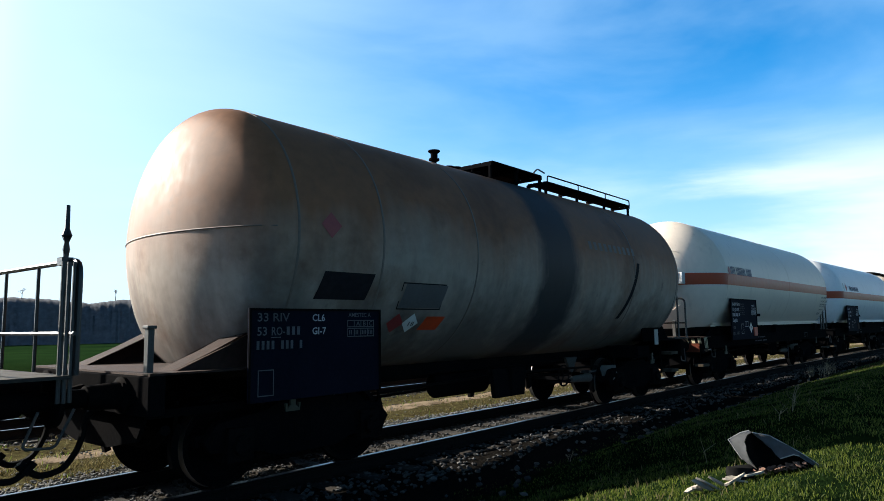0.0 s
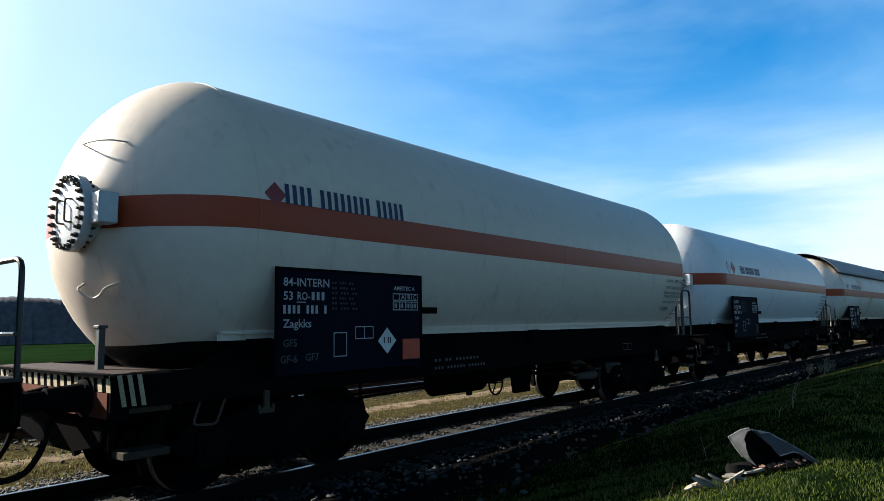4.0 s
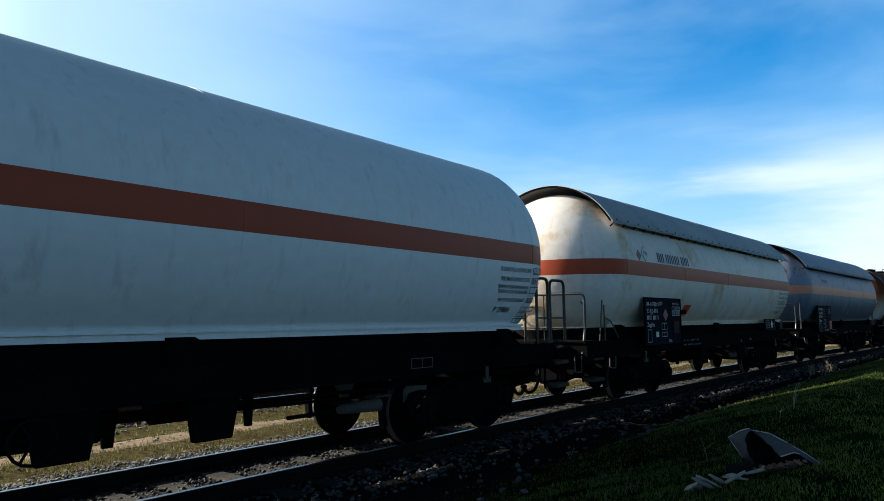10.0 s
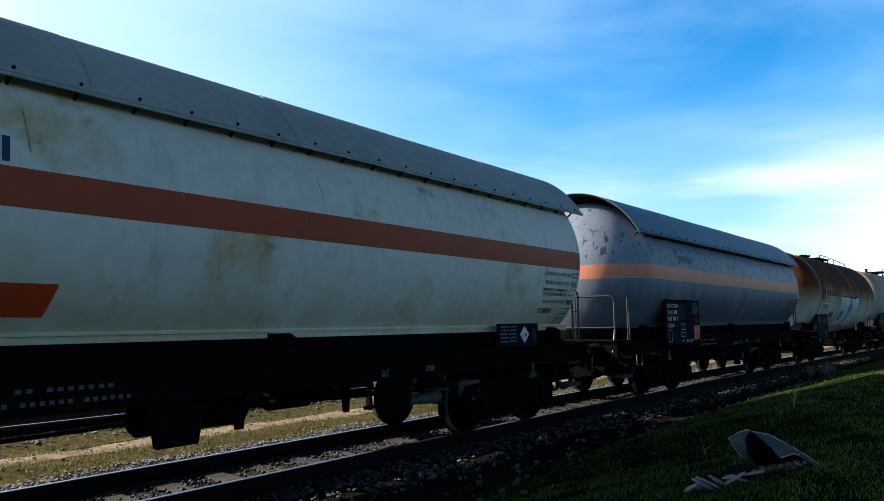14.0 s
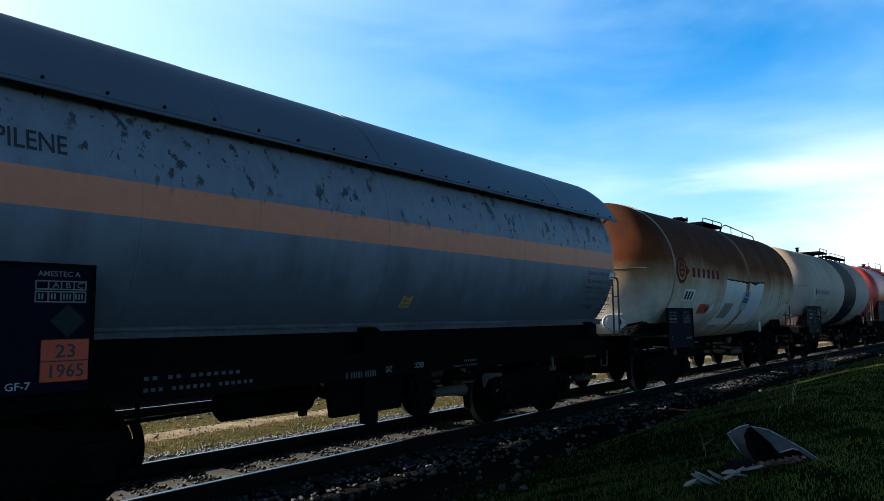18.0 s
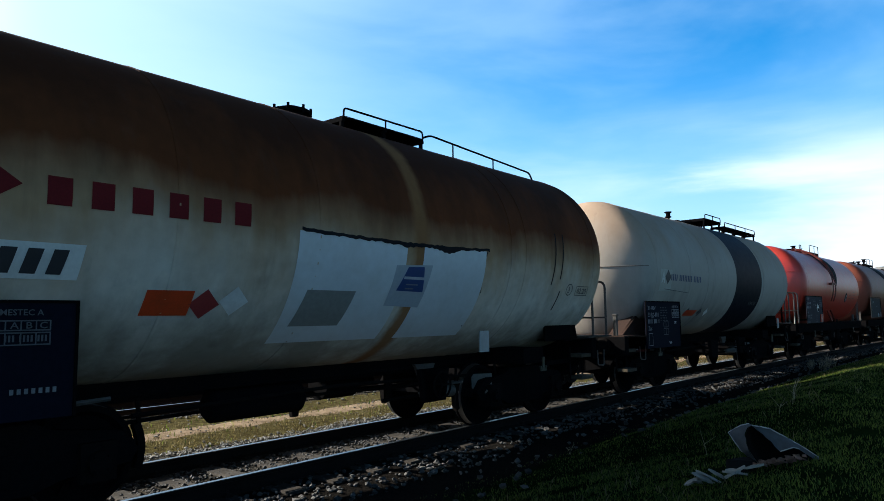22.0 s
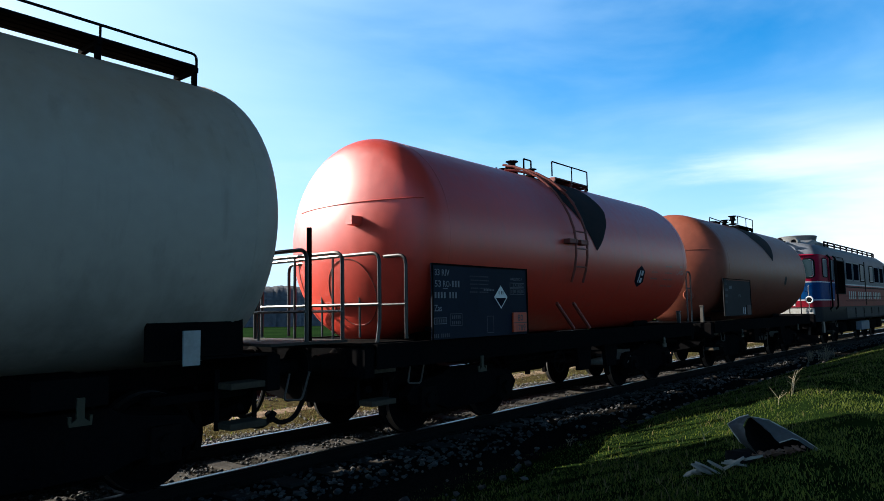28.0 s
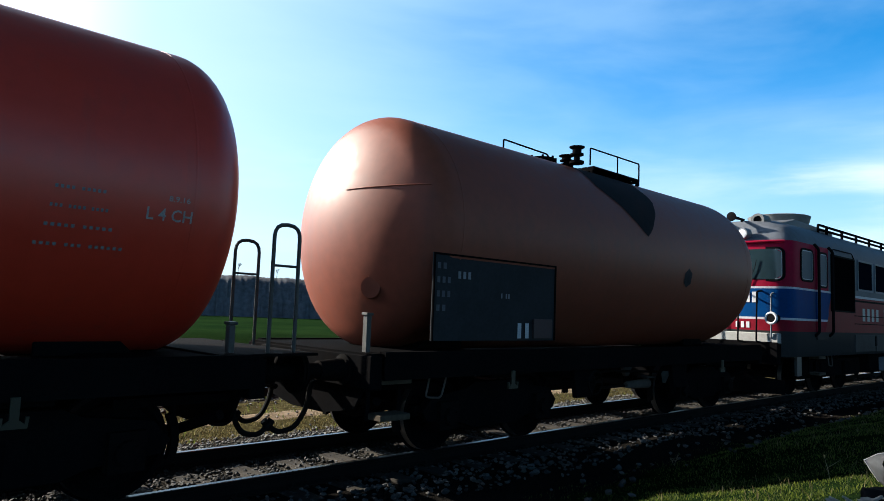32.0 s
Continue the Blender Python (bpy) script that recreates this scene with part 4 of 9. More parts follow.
def chassis(e, h0, h1, seed, sill=True, fore=0.0, hook=-0.5):
    """Headstocks, sills, bogies, buffers and brake gear. h0, h1: the headstocks' faces; fore: how much further back the leading bogie stands; hook: where its tow hook hangs."""
    for x, s in ((h0, -1), (h1, 1)):
        bm = bmesh.new()
        box(bm, min(x, x - s * 0.16), max(x, x - s * 0.16), -1.36, 1.36, 0.86, 1.22)
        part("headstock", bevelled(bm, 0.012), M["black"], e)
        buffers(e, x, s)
        # brake beam and plates added to close the dark gap under the headstock
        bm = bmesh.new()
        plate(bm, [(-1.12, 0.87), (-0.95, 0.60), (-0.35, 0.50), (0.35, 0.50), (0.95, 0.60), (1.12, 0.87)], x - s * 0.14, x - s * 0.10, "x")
        part("gap_apron", bevelled(bm, 0.008), M["black"], e)
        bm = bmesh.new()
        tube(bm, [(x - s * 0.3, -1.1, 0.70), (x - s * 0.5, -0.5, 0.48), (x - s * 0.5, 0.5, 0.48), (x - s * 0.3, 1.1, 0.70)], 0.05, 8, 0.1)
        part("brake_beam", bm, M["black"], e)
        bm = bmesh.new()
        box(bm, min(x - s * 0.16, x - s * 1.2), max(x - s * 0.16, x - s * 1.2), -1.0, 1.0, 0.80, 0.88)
        part("gap_floor_plate", bm, M["black"], e)
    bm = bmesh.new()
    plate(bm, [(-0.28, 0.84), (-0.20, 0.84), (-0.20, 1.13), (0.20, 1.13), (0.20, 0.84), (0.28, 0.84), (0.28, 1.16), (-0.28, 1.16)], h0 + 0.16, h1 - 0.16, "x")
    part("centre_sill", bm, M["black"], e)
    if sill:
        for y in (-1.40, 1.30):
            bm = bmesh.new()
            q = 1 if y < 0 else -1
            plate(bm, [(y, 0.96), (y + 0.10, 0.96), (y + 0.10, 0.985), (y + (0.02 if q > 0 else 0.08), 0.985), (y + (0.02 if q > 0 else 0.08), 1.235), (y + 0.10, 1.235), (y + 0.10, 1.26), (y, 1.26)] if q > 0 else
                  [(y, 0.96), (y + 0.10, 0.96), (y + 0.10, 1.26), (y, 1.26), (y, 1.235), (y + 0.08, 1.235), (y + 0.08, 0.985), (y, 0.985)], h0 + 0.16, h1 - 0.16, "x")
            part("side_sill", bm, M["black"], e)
    b0, b1 = h0 + 2.0 + fore, h1 - 2.0
    bogie(e, b0)
    bogie(e, b1)
    for b in (b0, b1):
        bm = bmesh.new()
        box(bm, b - 0.3, b + 0.3, -1.25, 1.25, 0.90, 1.14)
        part("bolster_beam", bm, M["black"], e)
    under_gear(e, b0 + 1.3, b1 - 1.3, seed)
    wing(e, b1 - 1.55)
    # lifting hooks and rope eyes on the sills above the bogies
    for x in (b0 + hook, b1):
        bm = bmesh.new()
        plate(bm, [(x - 0.03, 1.0), (x + 0.03, 1.0), (x + 0.03, 0.84), (x + 0.07, 0.81), (x + 0.07, 0.86), (x + 0.095, 0.86), (x + 0.085, 0.78), (x - 0.085, 0.78), (x - 0.095, 0.86), (x - 0.07, 0.86), (x - 0.07, 0.81), (x - 0.03, 0.84)], -1.44, -1.415)
        part("rope_hook", bm, M["hook"], e, "faded yellow tow hook")
    return b0, b1


def data_board(e, x, z0, w, h, y=-1.47, material=None, seed=0, lines=()):
    """The dark marking board beside the leading bogie, on two brackets; lines: (x, z, height, text or bar words, material)."""
    bm = bmesh.new()
    box(bm, x, x + w, y, y + 0.02, z0, z0 + h)
    b = part("data_board", bevelled(bm, 0.004), material or M["board"], e, "blue-black marking board with white stencilling")
    for x_a, x_b, z_a, z_b in ((x, x + 0.022, z0, z0 + h), (x + w - 0.022, x + w, z0, z0 + h), (x + 0.022, x + w - 0.022, z0 + h - 0.022, z0 + h)):
        bm = bmesh.new()
        box(bm, x_a, x_b, y - 0.014, y - 0.001, z_a, z_b)
        part("board_rim", bm, M["black"], b)
    for k in (0.2, 0.8):
        bm = bmesh.new()
        box(bm, x + w * k - 0.03, x + w * k + 0.03, y + 0.02, y + 0.5, z0 + 0.1, z0 + 0.16)
        part("board_bracket", bm, M["black"], e)
    for dx, dz, hh, what, mt in lines:
        shape = letters(what) if isinstance(what, str) else bars(what)
        writing("stencil", shape, on_board(x + dx, z0 + dz, y - 0.016), hh, M[mt], b)
    return b


def load_grid(b, x, z, y, s=1.0, mt="ink"):
    """The load-limit table: a frame with columns headed A, B, C."""
    outline_box(b, on_board(x, z, y), 0.46 * s, 0.11 * s, 0.010, M[mt], "load_table", 3)
    outline_box(b, on_board(x, z + 0.12 * s, y), 0.46 * s, 0.09 * s, 0.010, M[mt], "load_table", 3)
    writing("stencil", letters("A  B  C"), on_board(x + 0.15 * s, z + 0.14 * s, y), 0.055 * s, M[mt], b, width=0.28 * s)
    split_writing("stencil", (2, 3, 4, 3), on_board(x + 0.03 * s, z + 0.03 * s, y), 0.055 * s, M[mt], b, 0.40 * s)
    writing("stencil", letters("AMESTEC A"), on_board(x + 0.02 * s, z + 0.25 * s, y), 0.05 * s, M[mt], b, width=0.38 * s)


def std_lines(b, x, z0, y, first, tail, small=True, mt="ink", box_at=0.10):
    """Code words in white; the vehicle's own number as plain bars."""
    writing("stencil", letters(first), on_board(x + 0.08, z0 + 0.80, y), 0.085, M[mt], b, width=0.085 * 0.78 * len(first))
    writing("stencil", letters("53"), on_board(x + 0.08, z0 + 0.66, y), 0.085, M[mt], b, width=0.12)
    ro = writing("stencil", letters("RO-"), on_board(x + 0.25, z0 + 0.66, y), 0.085, M[mt], b, width=0.17)
    bm = bmesh.new()
    box(bm, x + 0.25, x + 0.37, y, y + 0.004, z0 + 0.632, z0 + 0.642)
    part("underline", bm, M[mt], ro)
    split_writing("keeper_bar", (3,), on_board(x + 0.44, z0 + 0.66, y), 0.085, M[mt], b, 0.17)
    split_writing("number_bar", (4, 3, 1), on_board(x + 0.08, z0 + 0.52, y), 0.085, M[mt], b, 0.56, gap=0.7)
    if tail:
        writing("stencil", letters(tail), on_board(x + 0.08, z0 + 0.38, y), 0.085, M[mt], b, width=0.085 * 0.7 * len(tail))
    outline_box(b, on_board(x + box_at, z0 + 0.06, y), 0.19, 0.26, 0.010, M[mt])
    if small:
        for k in range(6):
            split_writing("small_bar", (2, 3, 2), on_board(x + 0.72, z0 + 0.84 - 0.055 * k, y), 0.020, M["fade"], b, 0.30 + 0.03 * (k % 3))


def verification(e, x, z, R, c, code="P 29BH", date="12.19", mt="darktext"):
    """The inspection lettering by the trailing end of a gas tank."""
    rows = [("SCADENTA LA VERIFICARE", 0.0, 0.062), ("PRES MAX ADM DE LUCRU", -0.14, 0.062), ("TEMPERATURA MINIMA AU-", -0.25, 0.055), ("TORIZATA DE INCARCARE", -0.32, 0.055), ("NR AUTORIZ DE FUNCT", -0.44, 0.055)]
    for text, dz, h in rows:
        wd = 0.038 * len(text)
        writing("inspection_text", letters(text), on_barrel(x - wd, z + dz, R, c), h, M[mt], e, width=wd)
    for dz, h in ((-0.02, 0.10), (-0.165, 0.10), (-0.31, 0.11), (-0.455, 0.08)):
        outline_box(e, on_barrel(x + 0.05, z + dz, R, c), 0.22, h, 0.012, M[mt], "inspection_frame")
    writing("inspection_text", letters(date), on_barrel(x + 0.07, z - 0.005, R, c), 0.065, M[mt], e, width=0.17)
    split_writing("inspection_text", (3,), on_barrel(x + 0.08, z - 0.145, R, c), 0.055, M[mt], e, 0.14)
    split_writing("inspection_text", (4,), on_barrel(x + 0.08, z - 0.44, R, c), 0.045, M[mt], e, 0.16)
    writing("inspection_text", letters(code), on_barrel(x - 0.74, z - 0.60, R, c), 0.10, M[mt], e, width=0.42)
    for k in range(4):
        outline_box(e, on_barrel(x - 0.10 + 0.03 * k, z - 0.84 + 0.085 * k, R, c), 0.36, 0.085, 0.012, M[mt], "inspection_frame", 2)


def operator_bars(e, x, z, R, c, h=0.20, width=2.1, mt="bluetext"):
    """The operator's name as plain bars: three words."""
    split_writing("name_bar", (4, 8, 5), on_barrel(x, z, R, c), h, M[mt], e, width)


def hazard(e, x, z, size, R, c, mt, border=None, name="hazard_label"):
    if border:
        diamond(e, x, z, size * 1.0, on_barrel(x, z, R, c, 0.005), M[border], name)
        diamond(e, x, z, size * 0.9, on_barrel(x, z, R, c, 0.009), M[mt], name)
    else:
        diamond(e, x, z, size, on_barrel(x, z, R, c, 0.006), M[mt], name)


def manhole(e, x, c, tank_paint_, z=None, y0=0.0):
    """The bolted round cover in the middle of a gas tank's leading end, on its short neck."""
    z = c if z is None else z
    bm = bmesh.new()
    turned(bm, [(0.25, 0), (0.25, 0.30), (0.0, 0.30), (-0.02, 0.37), (-0.10, 0.37), (-0.105, 0.36), (-0.105, 0)], 40, Matrix.Translation((x, y0, z)))
    cov = part("manhole_cover", bm, tank_paint_, e, "white bolted manhole cover")
    for k in range(24):
        a = 2 * math.pi * k / 24
        bm = bmesh.new()
        y, zz = y0 + 0.335 * math.cos(a), z + 0.335 * math.sin(a)
        rod(bm, (x - 0.165, y, zz), (x + 0.03, y, zz), 0.013, 6)
        rod(bm, (x - 0.14, y, zz), (x - 0.105, y, zz), 0.026, 6)
        part("bolt", bm, M["bolt"], cov)
    for s in (-1, 1):
        bm = bmesh.new()
        tube(bm, [(x - 0.10, y0 + s * 0.09, z - 0.10), (x - 0.17, y0 + s * 0.09, z - 0.10), (x - 0.17, y0 + s * 0.09, z + 0.12), (x - 0.10, y0 + s * 0.09, z + 0.12)], 0.010, 6, 0.03)
        part("cover_handle", bm, M["bolt"], cov)
    bm = bmesh.new()
    box(bm, x - 0.06, x + 0.12, y0 - 0.56, y0 - 0.37, z - 0.14, z + 0.15)
    part("hinge_bracket", bevelled(bm, 0.012), tank_paint_, cov)


def cap_bar(e, f, d, R, c, y0, y1, z, rise, bow=0.12, r=0.010, end=None, material=None):
    """A bent rod standing off the tank's end; its shadow falls on the end."""
    def xat(y, z_):
        rho = math.hypot(y, z_ - c)
        return f - (oval(rho, R, *end) if end else bulge(rho, R, d))
    pts = [(xat(y0, z) + 0.02, y0, z)]
    for k in (0.12, 0.3, 0.5, 0.7, 0.88):
        y = y0 + (y1 - y0) * k
        zz = z + rise * math.sin(math.pi * k)
        pts.append((xat(y, zz) - bow, y, zz))
    pts.append((xat(y1, z) + 0.02, y1, z))
    handrail(e, pts, r, 0.06, material or M["black"], "end_grab_iron")


def skirt(e, f, r, R, c, paint, z=1.62):
    """The flanged longitudinal bearer along the lower near side of a gas tank, with bolts, and the dark cradle below it."""
    for s in (-1, 1):
        yb = s * math.sqrt(max(0.01, R * R - (z - c) ** 2))
        bm = bmesh.new()
        box(bm, f - 0.15, r + 0.25, min(yb, yb + s * 0.05), max(yb, yb + s * 0.05), z - 0.035, z)
        box(bm, f - 0.15, r + 0.25, min(yb - s * 0.03, yb + s * 0.012), max(yb - s * 0.03, yb + s * 0.012), z - 0.10, z - 0.035)
        part("bearer_flange", bm, paint, e)
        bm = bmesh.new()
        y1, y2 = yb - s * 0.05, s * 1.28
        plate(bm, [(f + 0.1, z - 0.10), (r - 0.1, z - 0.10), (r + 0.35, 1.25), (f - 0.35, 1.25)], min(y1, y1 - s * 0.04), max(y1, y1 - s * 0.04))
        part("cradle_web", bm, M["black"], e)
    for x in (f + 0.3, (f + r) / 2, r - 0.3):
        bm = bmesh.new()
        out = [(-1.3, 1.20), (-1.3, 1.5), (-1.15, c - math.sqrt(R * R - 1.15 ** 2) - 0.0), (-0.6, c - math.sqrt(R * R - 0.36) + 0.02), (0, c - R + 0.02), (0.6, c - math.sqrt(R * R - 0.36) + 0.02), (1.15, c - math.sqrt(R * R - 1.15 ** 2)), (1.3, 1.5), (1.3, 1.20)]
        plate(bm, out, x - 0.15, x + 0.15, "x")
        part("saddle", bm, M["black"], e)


def end_saddle(e, f, s, R, c, h, material=None, at=1.12, back=0.0):
    """The sloping gussets that hold the end of an oil tank above the deck plate; h: the headstock's face."""
    for y in (-at, at):
        zt = c - math.sqrt(max(0, R * R - y * y)) + 0.10
        bm = bmesh.new()
        q = 1 if y > 0 else -1
        x0 = h - s * 0.30 if not back else f - s * back * 0.2
        tip = f + s * 0.12 - s * back
        plate(bm, [(x0, 1.22), (f - s * 0.9, 1.22), (f - s * 0.9, zt + 0.12), (tip - s * 0.22, zt + 0.18 - 0.12 * bool(back)), (tip, zt + 0.02)], y - 0.02, y + 0.02)
        plate(bm, [(x0, 1.22), (x0 - s * 0.06, 1.22), (tip - s * 0.02, zt + 0.08), (tip + s * 0.02, zt + 0.03)], y - q * 0.02, y - q * 0.30)
        part("end_saddle", bevelled(bm, 0.006), material or M["rust"], e, "steel gusset under the tank's end")
    bm = bmesh.new()
    box(bm, min(h - s * 0.02, f - s * 0.6), max(h - s * 0.02, f - s * 0.6), -1.33, 1.33, 1.222, 1.242)
    part("deck_plate", bm, material or M["rust"], e, "worn deck plate")


def corner_post(e, x, y=-1.1, z0=1.22, h=0.42):
    bm = bmesh.new()
    box(bm, x - 0.03, x + 0.03, y - 0.04, y + 0.04, z0, z0 + h)
    box(bm, x - 0.045, x + 0.045, y - 0.055, y + 0.055, z0 + h, z0 + h + 0.03)
    part("corner_post", bevelled(bm, 0.006), M["grip"], e)

# ---- paints of the tanks ----
RUSTTOP = (0.25, 0.095, 0.038)
# the third entry greys and darkens the paint towards the bottom
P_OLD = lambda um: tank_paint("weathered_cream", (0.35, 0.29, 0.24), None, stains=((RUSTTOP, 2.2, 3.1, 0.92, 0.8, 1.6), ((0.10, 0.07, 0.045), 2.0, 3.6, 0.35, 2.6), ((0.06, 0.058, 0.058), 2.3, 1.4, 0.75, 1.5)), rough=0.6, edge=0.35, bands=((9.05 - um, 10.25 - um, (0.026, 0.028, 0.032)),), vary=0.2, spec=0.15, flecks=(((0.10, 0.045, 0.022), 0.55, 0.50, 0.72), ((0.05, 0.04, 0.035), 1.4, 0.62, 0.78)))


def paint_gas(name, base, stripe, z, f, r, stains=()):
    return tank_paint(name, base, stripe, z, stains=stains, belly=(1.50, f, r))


# ---- wagon ahead of the first, of which the trailing platform shows ----
def wagon_front():
    e, X = car("tank_wagon", "cream tank wagon with a railed end platform", -11.2, 2.4)
    h0, h1 = X(-10.6), X(1.8)
    chassis(e, h0, h1, 3)
    tank_body(e, X(-9.2), X(0.3), 1.58, 2.66, 0.7, tank_paint("plain_cream", CREAM, None, stains=((RUSTTOP, 3.4, 4.4, 0.5, 1.2),)), "cream steel tank")
    end_saddle(e, X(-9.2), -1, 1.58, 2.66, h0)
    end_saddle(e, X(0.3), 1, 1.58, 2.66, h1)
    bm = bmesh.new()
    box(bm, X(0.9), h1 + 0.56, -1.30, 1.30, 1.245, 1.275)
    part("platform", bm, M["timber"], e, "plank platform")
    end_rail(e, X(1.80), 1.27, 2.31, -1.25, 1.2)
    end_rail(e, X(2.42), 1.27, 2.22, -1.25, 1.2)
    brake_post(e, X(2.38), -1.05, 1.27, 2.58)
    bm = bmesh.new()
    for k in range(3):
        tube(bm, [(X(2.30) + 0.045 * k, -1.22, 1.05), (X(2.30) + 0.045 * k, -1.22, 2.20)], 0.018, 6)
    part("rail_post", bm, M["grip"], e)
    steps(e, X(1.6))
    data_board(e, X(-9.6), 0.95, 1.85, 0.9)


# ---- stained cream oil wagon with a sooty band ----
def wagon_old():
    e, X = car("tank_wagon", "rust-stained cream oil tank wagon with a sooty dark band", 2.4, 16.4)
    um = 9.4
    f, r, R, c, d = X(4.45), X(14.93), 1.60, 2.64, 0.85
    h0, h1 = X(3.02), X(15.78)
    chassis(e, h0, h1, 5, sill=False)
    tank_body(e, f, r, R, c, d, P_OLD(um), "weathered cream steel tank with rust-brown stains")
    for x in (f, f + 1.25, f + 3.1, r - 2.2, r):
        ring(e, x, R, c, 0.03, 0.006, P_OLD_SEAM)
    bm = bmesh.new()
    tube(bm, [(f - bulge(y, R, d) - 0.003, y, c + 0.03) for y in np.linspace(-1.55, 1.55, 24)], 0.008, 6)
    part("end_seam", bm, P_OLD_SEAM, e)
    end_saddle(e, f, -1, R, c, h0)
    end_saddle(e, r, 1, R, c, h1, M["black"])
    corner_post(e, X(3.14))
    b = data_board(e, X(3.95), 0.90, 1.80, 0.93)
    std_lines(b, X(3.95), 0.90, -1.487, "33 RIV", "", False, "fade")
    writing("stencil", letters("CL6"), on_board(X(4.72), 1.70, -1.487), 0.075, M["ink"], b)
    writing("stencil", letters("GI-7"), on_board(X(4.72), 1.56, -1.487), 0.075, M["ink"], b)
    load_grid(b, X(5.22), 1.52, -1.487, 0.9, "fade")
    patch(e, on_barrel(X(4.76), 1.94, R, c), 0.76, 0.32, M["rubberoid"], "black_plate", "black square plate", slant=0.25)
    outline_box(e, on_barrel(X(6.10), 1.84, R, c), 0.84, 0.36, 0.016, M["rubberoid"], "label_holder")
    patch(e, on_barrel(X(6.12), 1.86, R, c), 0.80, 0.32, surface("grey_label_plate", (0.085, 0.083, 0.085), 0.6, 0, 0.2, 8), "grey_plate", "grey label plate", slant=0.15)
    hazard(e, X(6.20), 1.67, 0.30, R, c, "red")
    hazard(e, X(6.48), 1.67, 0.30, R, c, "white")
    split_writing("hazard_print", (1, 2), on_barrel(X(6.44), 1.64, R, c, 0.016), 0.07, M["darktext"], e, 0.1)
    patch(e, on_barrel(X(6.68), 1.58, R, c), 0.38, 0.22, M["orange"], "orange_label", "orange danger label", slant=0.3)
    hazard(e, X(4.89), 2.74, 0.29, R, c, "red")
    split_writing("faded_name_bar", (10,), on_barrel(X(10.9), 2.95, R, c), 0.15, P_OLD_SEAM, e, 1.9, "faded painted bar")
    patch(e, on_barrel(X(12.35), 1.72, R, c), 0.13, 1.15, M["rubberoid"], "tar_run", "black run of tar", slant=0.42, n=16)
    valve(e, X(8.5), c + R - 0.02, 0.32)
    valve(e, X(8.9), c + R - 0.03, 0.14, 0.05)
    valve(e, X(9.1), c + R - 0.03, 0.16, 0.05)
    dome(e, X(9.5), c + R - 0.04, 0.28, 0.16)
    walkway(e, X(9.3), X(10.9), c + R + 0.16, -0.62, 0.9, True, M["black"], 0.02)
    walkway(e, X(10.9), X(14.5), c + R + 0.04, -0.75, 0.45, True, M["black"], 0.13)
    handrail(e, [(X(10.5), -0.7, c + R + 0.16), (X(10.55), -0.75, c + R + 0.24), (X(10.8), -0.75, c + R + 0.20)], 0.014, 0.05)
    bm = bmesh.new()
    box(bm, X(14.10), X(14.27), -1.38, -1.36, 1.16, 1.48)
    part("label_holder", bm, M["holder"], e, "small grey-white label")
    bm = bmesh.new()
    box(bm, r + 0.5, h1 + 0.56, -1.30, 1.30, 1.245, 1.275)
    part("platform", bm, M["timber"], e, "plank platform")
    end_rail(e, X(15.81), 1.27, 2.31, -1.25, 1.2)
    end_rail(e, X(16.31), 1.27, 2.20, -1.25, 1.2)
    brake_post(e, X(16.0), -0.35, 1.27, 2.45)
    loop_rail(e, X(15.2), 0.9, 1.25, 2.0)
    steps(e, X(15.3))


P_OLD_SEAM = surface("dull_seam", (0.13, 0.10, 0.08), 0.6, 0, 0.3, 10, 0.1)


